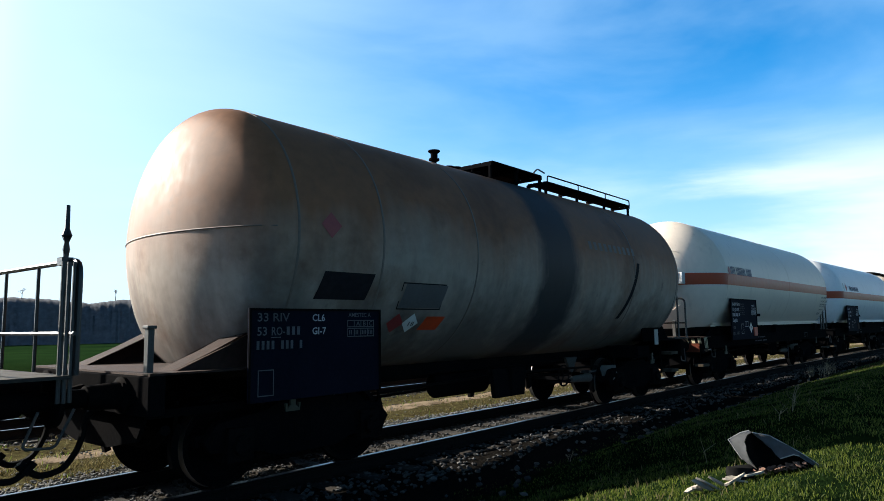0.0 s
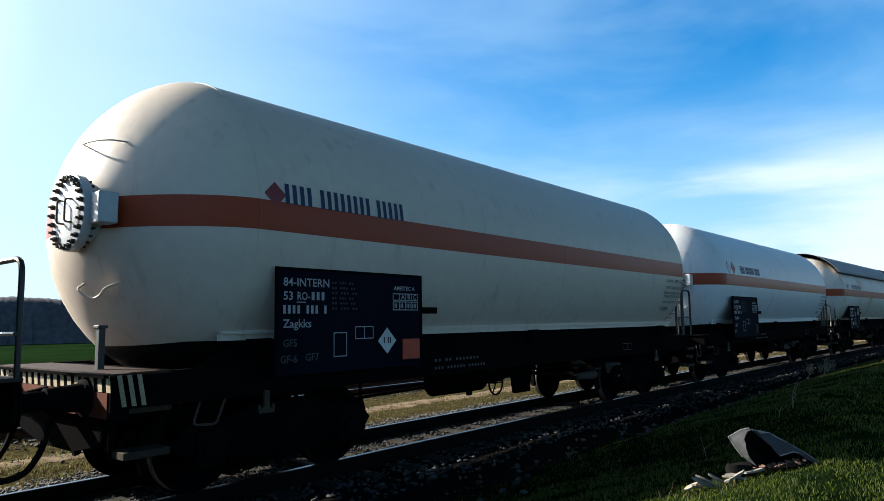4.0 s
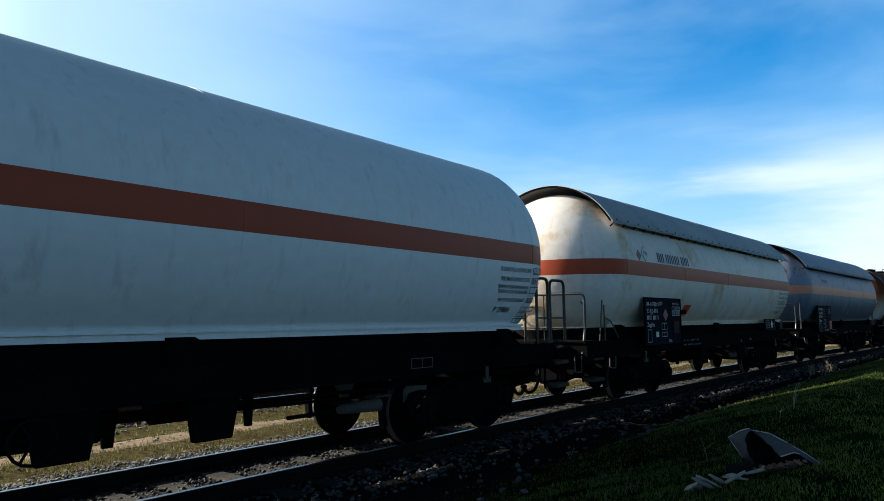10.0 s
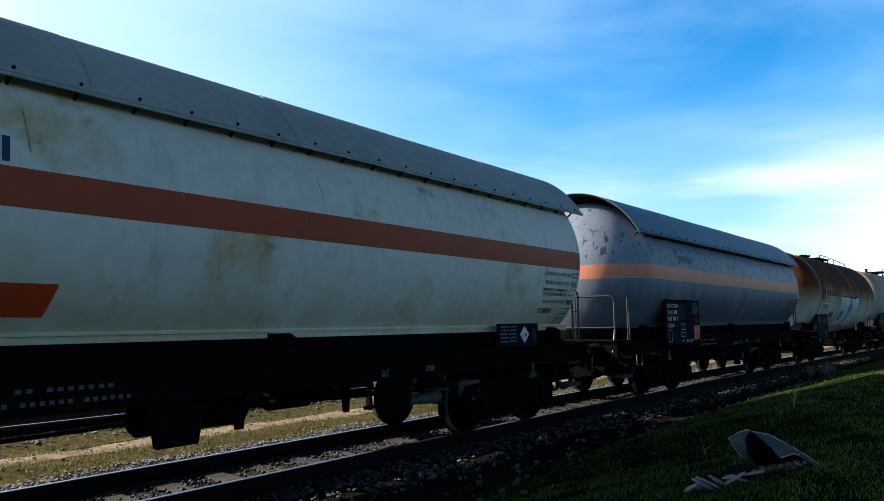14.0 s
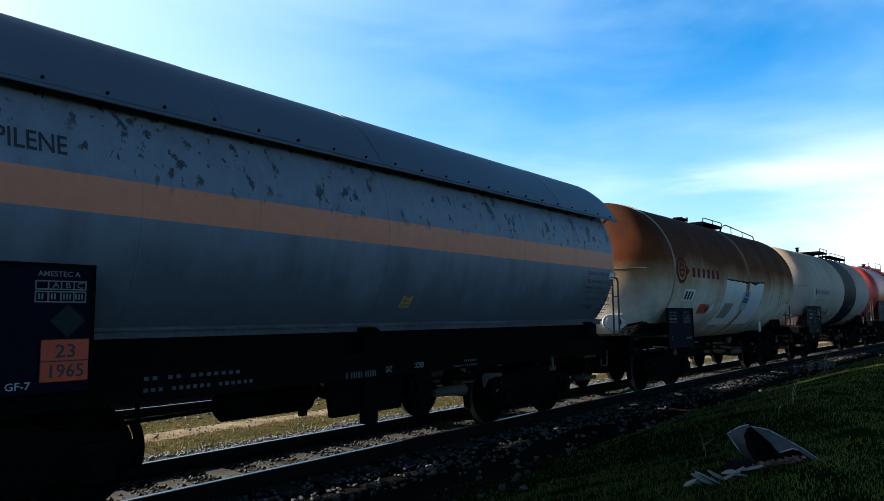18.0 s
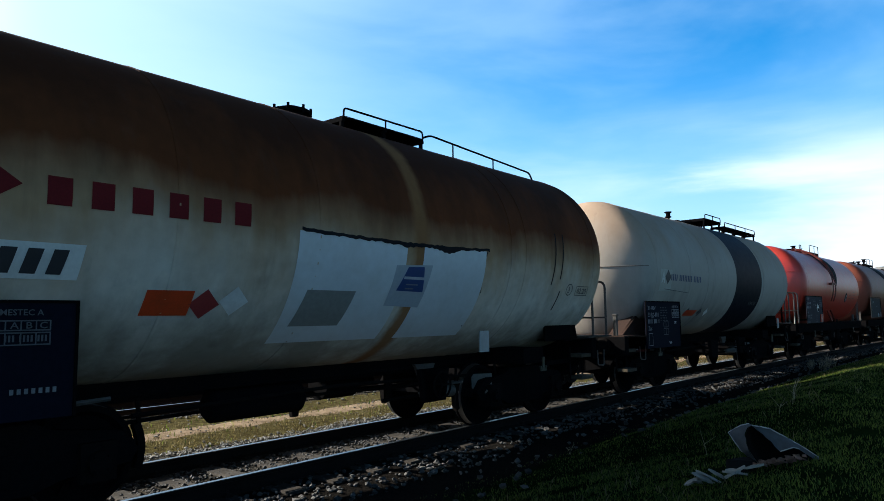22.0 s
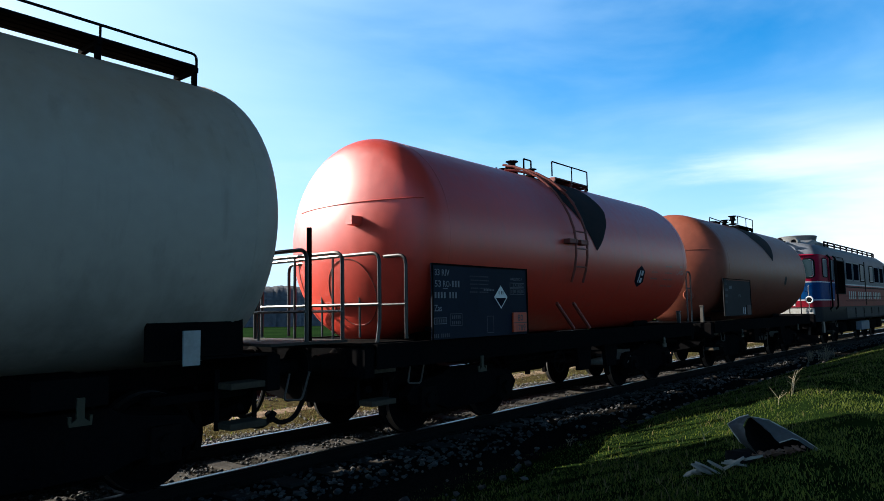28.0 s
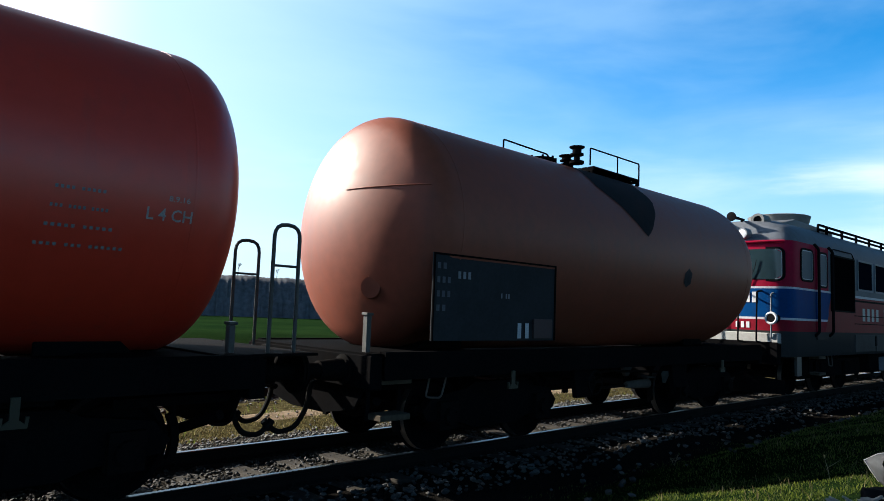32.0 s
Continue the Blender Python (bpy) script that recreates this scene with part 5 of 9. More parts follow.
# ---- white gas wagons with an orange stripe ----
def wagon_gas(c0, c1, us, R, c, base, seed, placard_first, board_first, dirty, zs, text_h, d=0.9):
    """us: stations of the end seams, the board's two edges, the operator's name and the two hazard labels."""
    e, X = car("tank_wagon", "white liquefied-gas tank wagon with an orange stripe" if not dirty else "ivory liquefied-gas tank wagon with an orange stripe", c0, c1)
    f, r = X(us["f"]), X(us["r"])
    h0, h1 = X(c0 + 0.62), X(c1 - 0.62)
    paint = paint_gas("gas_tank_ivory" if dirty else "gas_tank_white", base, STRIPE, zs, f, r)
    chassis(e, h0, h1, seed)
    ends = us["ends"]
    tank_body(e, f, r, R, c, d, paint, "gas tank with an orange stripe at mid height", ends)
    for x in (f, (f + r) / 2 + 0.4, r):
        ring(e, x, R, c, 0.025, 0.004, paint)
    skirt(e, f, r, R, c, paint, 1.60)
    ym = -0.40 if dirty else -0.55
    manhole(e, f - oval(0.45, R, *ends[0]) - 0.02, c + (0.0 if dirty else -0.05), M["whitepanel"], None, ym)
    cap_bar(e, f, d, R, c, ym - 0.35, ym + 0.15, c + 0.70, 0.02, 0.10, 0.009, ends[0], paint)
    cap_bar(e, f, d, R, c, ym - 0.35, ym + 0.12, c - 0.66, -0.16, 0.12, 0.011, ends[0], paint)
    x0, x1 = X(us["b0"]), X(us["b1"])
    b = data_board(e, x0, 1.14, x1 - x0, 1.09, y=-1.625)
    std_lines(b, x0, 1.24, -1.642, board_first, "Zagkks", box_at=0.74)
    load_grid(b, x1 - 0.52, 1.80, -1.642, 0.95)
    for text, dx, z in (("GF5", 0.08, 1.43), ("GF-6", 0.05, 1.27), ("GF7", 0.36, 1.28)) if dirty else (("GF6", 0.10, 1.43), ("GF7", 0.03, 1.27)):
        writing("stencil", letters(text), on_board(x0 + dx, z, -1.642), 0.075, M["fade" if dirty else "ink"], b)
    outline_box(b, on_board(x0 + 1.05, 1.48, -1.642), 0.28, 0.14, 0.010, M["ink"], "marking_frame", 1)
    if dirty:
        diamond(b, 0, 0, 0.30, on_board(x1 - 0.62, 1.45, -1.643), M["white"], label="white hazard diamond")
        split_writing("stencil", (1, 2), on_board(x1 - 0.68, 1.42, -1.646), 0.07, M["darktext"], b, 0.12)
    bm = bmesh.new()
    box(bm, x1 - 0.36, x1 - 0.06, -1.650, -1.625, 1.22, 1.46)
    pl = part("orange_placard", bevelled(bm, 0.006), M["orange" if dirty else "rust"], b, "orange danger plate" if dirty else "darkened danger plate")
    bm = bmesh.new()
    box(bm, x1 + 0.02, x1 + 0.28, -1.645, -1.615, 1.76, 1.84)
    part("label_clip", bm, M["black"], e)
    operator_bars(e, X(us["n"]), us["nz"], R, c, text_h, us["nw"])
    for k, (uu, mt) in enumerate(placard_first):
        hazard(e, X(uu), us["hz"], 0.26 if dirty else 0.38, R, c, mt, "darktext" if mt == "white" else None)
    verification(e, r - 0.02, c - 0.30, R, c, code="P 29BH")
    # sill lettering
    split_writing("sill_bar", (2, 2, 7), on_board(X(us["b1"]) + 0.5, 1.14, -1.405), 0.034, M["fade"], e, 0.95)
    split_writing("sill_bar", (3, 6, 6), on_board(X(us["b1"]) + 0.5, 1.04, -1.405), 0.034, M["fade"], e, 1.1)
    outline_box(e, on_board(r - 2.6, 1.06, -1.405), 0.42, 0.13, 0.010, M["fade"], "sill_label", 1)
    # leading end: bare deck, corner post
    bm = bmesh.new()
    box(bm, h0 - 0.05, f - 0.5, -1.32, 1.32, 1.222, 1.245)
    part("deck_plate", bm, M["black"], e)
    corner_post(e, h0 + 0.22, -0.6)
    # trailing end: platform with railing
    bm = bmesh.new()
    box(bm, r + 0.35, h1 + 0.60, -1.30, 1.30, 1.245, 1.275)
    part("platform", bevelled(bm, 0.005), M["iron"], e, "steel chequer-plate platform")
    platform_rail(e, X(c1 - 0.98), X(c1 - 0.62), 1.27, 2.35)
    platform_rail(e, X(c1 - 0.55), X(c1 - 0.07), 1.27, 2.33)
    brake_post(e, X(c1 + 0.05), -0.4, 1.27, 2.66)
    loop_rail(e, X(c1 - 0.55), 0.35, 1.27, 2.2, 0.26)
    steps(e, X(c1 - 0.24), -1.30)
    steps(e, h0 + 0.35)
    return e, X, h0, h1


def yellow_corner(e, h0):
    """Warning stripes on the headstock of one wagon."""
    n = 17
    for k in range(n):
        bm = bmesh.new()
        y0 = -1.36 + 2.72 * k / n
        plate(bm, [(y0, 1.10), (y0 + 0.08, 1.10), (y0 + 0.11, 1.245), (y0 + 0.03, 1.245)], h0 - 0.006, h0 - 0.003, "x")
        part("warning_stripe", bm, M["stripe"], e, "faded cream warning stripe", smooth=0)
    for k in range(3):
        bm = bmesh.new()
        x0 = h0 + 0.02 + 0.085 * k
        plate(bm, [(x0 + 0.05, 0.98), (x0 + 0.09, 0.98), (x0 + 0.04, 1.245), (x0, 1.245)], -1.412, -1.408)
        part("warning_stripe", bm, M["stripe"], e, smooth=0)
    bm = bmesh.new()
    box(bm, h0 - 0.01, h0 + 0.5, -1.408, 1.34, 1.24, 1.26)
    part("headstock_lip", bm, M["rust"], e)
    bm = bmesh.new()
    box(bm, h0 - 0.008, h0 - 0.002, -1.30, 1.30, 0.88, 1.095)
    part("headstock_face", bm, surface("red_oxide", (0.11, 0.028, 0.014), 0.8, 0, 0.35, 10, 0.2, (0.02, 0.012, 0.009), 0.5, 0.1), e, "red-oxide face of the headstock")


DRIP = surface("rust_drip", (0.22, 0.16, 0.11), 0.7, 0, 0.4, 10, 0)


# ---- gas wagons under a sun shield ----
def wagon_shield(c0, c1, us, R, c, base, stripe, shield, seed, zs, stains, board_first, tail, name_label, old=False, d=0.9, lift=0.11):
    e, X = car("tank_wagon", name_label, c0, c1)
    f, r = X(us["f"]), X(us["r"])
    h0, h1 = X(c0 + 0.62), X(c1 - 0.62)
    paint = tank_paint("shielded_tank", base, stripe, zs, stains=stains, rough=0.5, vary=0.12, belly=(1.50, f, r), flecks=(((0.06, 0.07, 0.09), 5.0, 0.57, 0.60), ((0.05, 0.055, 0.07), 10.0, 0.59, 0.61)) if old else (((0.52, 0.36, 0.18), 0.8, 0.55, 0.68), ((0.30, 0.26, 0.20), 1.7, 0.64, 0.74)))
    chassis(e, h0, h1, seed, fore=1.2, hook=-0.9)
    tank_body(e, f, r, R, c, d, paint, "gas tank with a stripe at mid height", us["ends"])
    for k in range(5):
        ring(e, f + (r - f) * k / 4, R, c, 0.025, 0.004, paint)
    skirt(e, f, r, R, c, M["flange"] if old else paint, 1.60)
    # the curved roof that shades the tank, held off it on stays
    RS, low = R + lift, us["low"]
    n = 6
    s0, s1 = X(us["s0"]), X(us["s1"])
    for k in range(n):
        xa, xb = s0 + (s1 - s0) * k / n, s0 + (s1 - s0) * (k + 1) / n
        shell(e, xa + 0.004, xb - 0.004, RS + (0.004 if k % 2 else 0), c, low, 180 - low, 0.012, shield, "sun_shield_panel", "curved sheet of the sun shield")
    for k in range(n + 1):
        x = min(max(s0 + (s1 - s0) * k / n, s0 + 0.02), s1 - 0.02)
        shell(e, x - 0.02, x + 0.02, RS - 0.014, c, low + 2, 178 - low, 0.035, M["black"], "shield_stay")
    for y in (178.5 - low, low + 1.5):
        bm = bmesh.new()
        a = radians(y)
        tube(bm, [(s0, RS * math.cos(a), c + RS * math.sin(a)), (s1, RS * math.cos(a), c + RS * math.sin(a))], 0.016, 6)
        part("shield_edge", bm, shield, e)
    for k in range(26):
        x = s0 + (s1 - s0) * (k + 0.5) / 26
        bm = bmesh.new()
        a = radians(177 - low)
        rod(bm, (x, (RS + 0.02) * math.cos(a), c + (RS + 0.02) * math.sin(a)), (x, (R - 0.02) * math.cos(a), c + (R - 0.02) * math.sin(a) - 0.03), 0.014, 6)
        part("shield_bolt", bm, M["black"], e)
    rnd = random.Random(seed)
    for k in range(0 if old else 5):
        patch(e, on_barrel(f + 1.2 + (r - f - 2.0) * (k + rnd.random()) / 5, 2.95, R, c, 0.005), rnd.uniform(0.007, 0.014), rnd.uniform(0.25, 0.5), DRIP, "rust_drip", slant=-0.12, n=6)
    x0, x1 = X(us["b0"]), X(us["b1"])
    b = data_board(e, x0, 1.12, x1 - x0, 0.98, y=-1.555)
    std_lines(b, x0, 1.12, -1.572, board_first, tail, old)
    load_grid(b, x1 - (0.44 if old else 0.52), 1.80 if old else 1.72, -1.572, 0.8 if old else 0.95, "dim" if old else "ink")
    outline_box(b, on_board(x0 + 0.80, 1.43, -1.572), 0.28, 0.14, 0.010, M["ink"], "marking_frame", 1)
    outline_box(b, on_board(x0 + 0.80, 1.28, -1.572), 0.28, 0.10, 0.010, M["ink"], "marking_frame", 1)
    if old:
        for k, tx in enumerate(("GF-3", "GF-4", "GF-7")):
            writing("stencil", letters(tx), on_board(x0 + 0.84 + 0.25 * k, 1.16, -1.572), 0.055, M["ink"], b, width=0.17)
    else:
        writing("stencil", letters("GF-6"), on_board(x0 + 1.14, 1.16, -1.572), 0.06, M["ink"], b)
    if old:
        bm = bmesh.new()
        box(bm, x1 - 0.38, x1 - 0.04, -1.585, -1.555, 1.20, 1.52)
        pl = part("orange_placard", bevelled(bm, 0.006), M["orange"], b, "orange danger plate numbered 23 over 1965")
        writing("placard_text", letters("23"), on_board(x1 - 0.29, 1.385, -1.587), 0.10, M["darktext"], pl, width=0.15)
        writing("placard_text", letters("1965"), on_board(x1 - 0.345, 1.235, -1.587), 0.10, M["darktext"], pl, width=0.27)
        bm = bmesh.new()
        box(bm, x1 - 0.38, x1 - 0.04, -1.588, -1.583, 1.352, 1.362)
        part("placard_bar", bm, M["darktext"], pl)
        diamond(b, 0, 0, 0.26, on_board(x1 - 0.20, 1.66, -1.575), M["boardgrey"], label="faded dark hazard diamond")
        writing("product_name", letters("PROPILENE"), on_barrel(X(us["n"]), us["nz"], R, c), 0.16, M["darktext"], e, width=0.84)
        bm = bmesh.new()
        patch(e, on_barrel(X(us["y"]), 1.79, R, c), 0.19, 0.17, M["yellow"], "yellow_label", "yellow label lettered AIR AER LUFT", slant=0.15)
        for k, tx in enumerate(("AIR", "AER", "LUFT")):
            writing("label_text", letters(tx), on_barrel(X(us["y"]) + 0.055 - 0.012 * k, 1.91 - 0.05 * k, R, c, 0.012), 0.036, M["darktext"], e, width=0.034 * len(tx))
        bm.free()
        patch(e, on_barrel(r - 0.10, 2.34, R, c), 0.20, 0.14, M["white"], "white_label")
    else:
        bm = bmesh.new()
        box(bm, x0 + 1.42, x0 + 1.72, -1.585, -1.555, 1.34, 1.60)
        part("orange_placard", bevelled(bm, 0.006), M["rust"], b, "faded danger plate")
        writing("stencil", letters("GF7"), on_board(x0 + 0.70, 1.94, -1.572), 0.075, M["ink"], b)
        diamond(b, 0, 0, 0.27, on_board(x0 + 1.02, 1.74, -1.573), M["red"], label="faded red hazard diamond")
        patch(b, on_board(x0 + 0.50, 1.28, -1.573), 0.14, 0.11, M["white"], "white_label")
        patch(e, on_barrel(X(us["o"]), 1.72, R, c), 0.42, 0.30, M["orange"], "orange_label", "slanted orange label", slant=0.2)
        bm = bmesh.new()
        box(bm, x1 + 0.02, x1 + 0.30, -1.575, -1.545, 1.76, 1.85)
        part("label_clip", bm, M["black"], e)
        operator_bars(e, X(us["n"]), us["nz"], R, c, 0.20, us["nw"])
        hazard(e, X(us["h"]) + 0.08, us["hz"], 0.24, R, c, "red")
        hazard(e, X(us["h"]) + 0.38, us["hz"] + 0.05, 0.34, R, c, "white", "darktext")
        split_writing("hazard_print", (1, 3), on_barrel(X(us["h"]) + 0.31, us["hz"] + 0.01, R, c, 0.016), 0.09, M["darktext"], e, 0.15)
    verification(e, r - (0.24 if not old else 0.12), c - 0.29, R, c, code="P 28BH" if not old else "P 29 BH", date="07.17" if not old else "11.19")
    split_writing("sill_bar", (2, 2, 7), on_board(x1 + 0.5, 1.14, -1.405), 0.034, M["fade"], e, 0.95)
    split_writing("sill_bar", (3, 6, 6), on_board(x1 + 0.5, 1.04, -1.405), 0.034, M["fade"], e, 1.1)
    gz, lq = (X(68.51), X(69.03)) if old else (x1 + 4.6, x1 + 5.4)
    writing("sill_text", letters("GAZ"), on_board(gz, 1.01, -1.405), 0.075, M["dim"], e, width=0.12)
    writing("sill_text", letters("LICHID"), on_board(lq, 1.03, -1.405), 0.07, M["dim"], e, width=0.18)
    if old:
        split_writing("sill_bar", (1, 5, 5), on_board(X(67.88), 0.98, -1.405), 0.07, M["fade"], e, 0.47)
        split_writing("sill_bar", (7,), on_board(X(70.05), 1.05, -1.405), 0.03, M["fade"], e, 0.28)
        split_writing("sill_bar", (5, 7), on_board(X(69.83), 0.99, -1.405), 0.026, M["fade"], e, 0.52)
        # black props hanging from the sill
        for u, w in ((68.15, 0.22), (69.06, 0.24)):
            bm = bmesh.new()
            plate(bm, [(X(u), 0.98), (X(u) + w * 1.15, 0.98), (X(u) + w, 0.44), (X(u) + 0.03, 0.44)], -1.42, -1.30)
            part("hanging_prop", bevelled(bm, 0.01), M["black"], e, "black prop hanging below the sill")
    # a plate on the cradle near the trailing end
    if not old:
        bm = bmesh.new()
        box(bm, r - 2.15, r - 1.05, -1.40, -1.36, 1.28, 1.62)
        cp = part("cradle_plate", bm, M["board"], e, "blue-black plate with a white diamond")
        diamond(cp, 0, 0, 0.26, on_board(r - 1.45, 1.45, -1.403), M["white"])
        split_writing("label_mark", (1, 2), on_board(r - 1.51, 1.41, -1.407), 0.06, M["darktext"], cp, 0.12)
        patch(cp, on_board(r - 1.22, 1.34, -1.405), 0.10, 0.20, M["boardgrey"], "grey_label")
        for k in range(5):
            split_writing("stencil", (5, 4 + k % 3), on_board(r - 2.10, 1.56 - 0.055 * k, -1.403), 0.026, M["dim"], cp, 0.42)
    # leading platform
    for k in range(6):
        bm = bmesh.new()
        x = h0 - 0.05 + (f - 0.75 - h0) * k / 6
        box(bm, x, x + (f - 0.75 - h0) / 6 - 0.012, -1.32, 1.32, 1.245, 1.275)
        part("platform_plate", bm, M["iron"], e)
    end_rail(e, X(c0 + 0.75), 1.27, 2.14, -1.25, 1.2, 0.24, 0.12)
    bm = bmesh.new()
    tube(bm, [(X(c0 + 1.28), -1.26, 1.25), (X(c0 + (1.30 if old else 1.44)), -1.26, 2.15), (X(c0 + (1.34 if old else 1.48)), -1.26, 2.15), (X(c0 + (1.38 if old else 1.50)), -1.26, 1.25)], 0.014, 6, 0.03)
    part("grab_rail", bm, M["grip"], e)
    if not old:
        handrail(e, [(f - 0.62, -0.9, 2.05), (f - 0.75, -0.95, 2.0), (f - 0.1, -1.25, 1.62), (f + 0.1, -1.3, 1.3)], 0.014, 0.05)
    steps(e, h0 + 0.5)
    # trailing platform
    bm = bmesh.new()
    box(bm, r + 0.35, h1 + 0.02, -1.30, 1.30, 1.245, 1.275)
    part("platform", bevelled(bm, 0.005), M["iron"], e, "steel platform")
    loop_rail(e, h1 + 0.05, -1.1, 1.02, 2.2, 0.22)
    brake_post(e, h1 - 0.15, -0.75, 1.27, 2.3)
    steps(e, h1 - 0.45)
    return e, X, h0, h1


# ---- rust-brown oil wagon with white panels ----
def wagon_rusty():
    e, X = car("tank_wagon", "rust-stained white oil tank wagon with a red ring emblem", 75.0, 88.45)
    f, r, R, c, d = X(77.16), X(87.3), 1.635, 2.66, 0.98
    h0, h1 = X(75.62), X(87.83)
    paint = tank_paint("rusted_white", (0.58, 0.53, 0.46), None, stains=(((0.36, 0.20, 0.085), 1.75, 2.60, 0.85, 1.0, 1.6), ((0.14, 0.042, 0.015), 2.45, 2.98, 1.0, 0.8, 1.0), ((0.04, 0.015, 0.008), 2.75, 3.75, 0.85, 1.2, 2.2), ((0.12, 0.09, 0.06), 1.9, 1.2, 0.6, 1.6)), rough=0.82, vary=0.16, spec=0.06, edge=0.11, bands=((X(82.50), X(82.74), (0.25, 0.12, 0.05)),))
    chassis(e, h0, h1, 11, sill=False, fore=0.55)
    tank_body(e, f, r, R, c, d, paint, "tank white below and rust-brown above")
    ring(e, f + 0.2, R, c, 0.07, 0.02, surface("pale_hoop_paint", (0.26, 0.21, 0.16), 0.6, 0, 0.3, 6, 0.1, (0.14, 0.06, 0.03), 0.5), "barrel_hoop", "pale steel hoop")
    for x in (f + 2.3, f + 3.9, r - 2.6, r - 2.2, r):
        ring(e, x, R, c, 0.03, 0.006, paint)
    tube_bm = bmesh.new()
    tube(tube_bm, [(f - bulge(y, R, d) - 0.003, y, c + 0.02) for y in np.linspace(-1.5, 1.5, 24)], 0.009, 6)
    part("end_seam", tube_bm, P_OLD_SEAM, e)
    end_saddle(e, f, -1, R, c, h0, M["black"])
    end_saddle(e, r, 1, R, c, h1, M["black"])
    # two bolted oval covers low on the leading end
    for y in (-0.62, 0.12):
        zz = 1.52
        xx = f - bulge(1.2, R, d) - 0.10
        def turned_out(bm):
            bmesh.ops.rotate(bm, cent=(xx, y, zz), matrix=Matrix.Rotation(radians(30), 3, "Z"), verts=bm.verts[:])
            return bm
        bm = bmesh.new()
        out = [(y + 0.10 * q + 0.17 * math.cos(a), zz + 0.17 * math.sin(a)) for q, span in ((1, (-90, 90)), (-1, (90, 270))) for a in [radians(span[0] + (span[1] - span[0]) * k / 8) for k in range(9)]]
        plate(bm, out, xx, xx + 0.05, "x")
        cv = part("oval_cover", turned_out(bevelled(bm, 0.006)), M["white"], e, "white bolted oval cover")
        inner = [(y + (a - y) * 0.72, zz + (b - zz) * 0.72) for a, b in out]
        bm = bmesh.new()
        plate(bm, inner, xx - 0.015, xx + 0.01, "x")
        part("cover_rim", turned_out(bevelled(bm, 0.005)), M["white"], cv)
        for k in range(0, 18):
            a, b = out[k]
            bm = bmesh.new()
            rod(bm, (xx - 0.02, y + (a - y) * 0.87, zz + (b - zz) * 0.87), (xx + 0.01, y + (a - y) * 0.87, zz + (b - zz) * 0.87), 0.013, 6)
            part("bolt", turned_out(bm), M["black"], cv)
        bm = bmesh.new()
        rod(bm, (xx + 0.04, y, zz), (xx + 0.5, y, zz), 0.13, 16)
        part("cover_neck", bm, M["black"], e)
    cap_bar(e, f, d, R, c, -0.55, 0.10, c - 0.40, -0.20, 0.10, 0.008, None, M["ghost"])
    # emblem: two rings, a bar and two arrow points; the maker's name as plain bars
    def ring_mark(x, z, r0, r1, mt=None):
        bm = bmesh.new()
        pl = on_barrel(x, z, R, c, 0.007)
        n = 32
        a = [bm.verts.new(pl(r0 * math.cos(2 * math.pi * k / n), r0 * math.sin(2 * math.pi * k / n))) for k in range(n)]
        b = [bm.verts.new(pl(r1 * math.cos(2 * math.pi * k / n), r1 * math.sin(2 * math.pi * k / n))) for k in range(n)]
        for k in range(n):
            bm.faces.new((a[k], a[(k + 1) % n], b[(k + 1) % n], b[k]))
        part("emblem_ring", bm, mt or EMBLEM, e, smooth=0)
    ring_mark(X(77.76), 2.67, 0.225, 0.305)
    ring_mark(X(77.76), 2.67, 0.10, 0.165)
    patch(e, on_barrel(X(77.62), 2.645, R, c, 0.008), 0.28, 0.05, EMBLEM, "emblem_bar")
    for s in (-1, 1):
        bm = bmesh.new()
        pl = on_barrel(X(77.76), 2.67, R, c, 0.008)
        bm.faces.new([bm.verts.new(pl(s * a, b)) for a, b in ((0.30, -0.11), (0.46, 0.0), (0.30, 0.11))])
        part("emblem_point", bm, EMBLEM, e, smooth=0)
    split_writing("name_bar", (6,), on_barrel(X(78.39), 2.54, R, c), 0.22, EMBLEM, e, 1.80)
    patch(e, on_barrel(X(78.0), 1.98, R, c), 0.68, 0.29, M["white"], "white_sign", "white sign with black bars", slant=0.1)
    for k in range(3):
        patch(e, on_barrel(X(78.08) + 0.18 * k, 2.02, R, c, 0.012), 0.11, 0.20, M["darktext"], "sign_bar", slant=0.2, n=2)
    # clean white panels, a dark drip edge over them
    patch(e, on_barrel(X(80.78), 1.40, R, c), 1.64, 1.34, M["whitepanel"], "white_panel", "clean white painted panel", n=14)
    patch(e, on_barrel(X(82.73), 1.40, R, c), 1.32, 1.34, M["whitepanel"], "white_panel", "clean white painted panel", n=14)

    def on_side(u, z, lift):
        return (X(u), -math.sqrt((R + lift) ** 2 - (z - c) ** 2), z)
    # a run of soot along the panels' upper edge, thicker where it has dripped
    rnd = random.Random(77)
    cols = []
    bm = bmesh.new()
    for k in range(67):
        u = 80.80 + 3.32 * k / 66
        top = 2.60 - 0.035 * math.sin(math.pi * (u - 80.8) / 3.3) + rnd.uniform(-0.008, 0.008)
        thick = 0.035 + 0.05 * math.exp(-((u - 83.2) / 0.25) ** 2) + 0.02 * math.exp(-((u - 82.4) / 0.3) ** 2) + rnd.uniform(-0.006, 0.010)
        cols.append([bm.verts.new(on_side(u, z, 0.011)) for z in (top, top - thick * 0.5, top - thick)])
    for p, q in zip(cols, cols[1:]):
        for m in range(2):
            bm.faces.new((p[m], p[m + 1], q[m + 1], q[m]))
    part("drip_edge", bm, M["rubberoid"], e, "sooty black drip edge")
    bm = bmesh.new()
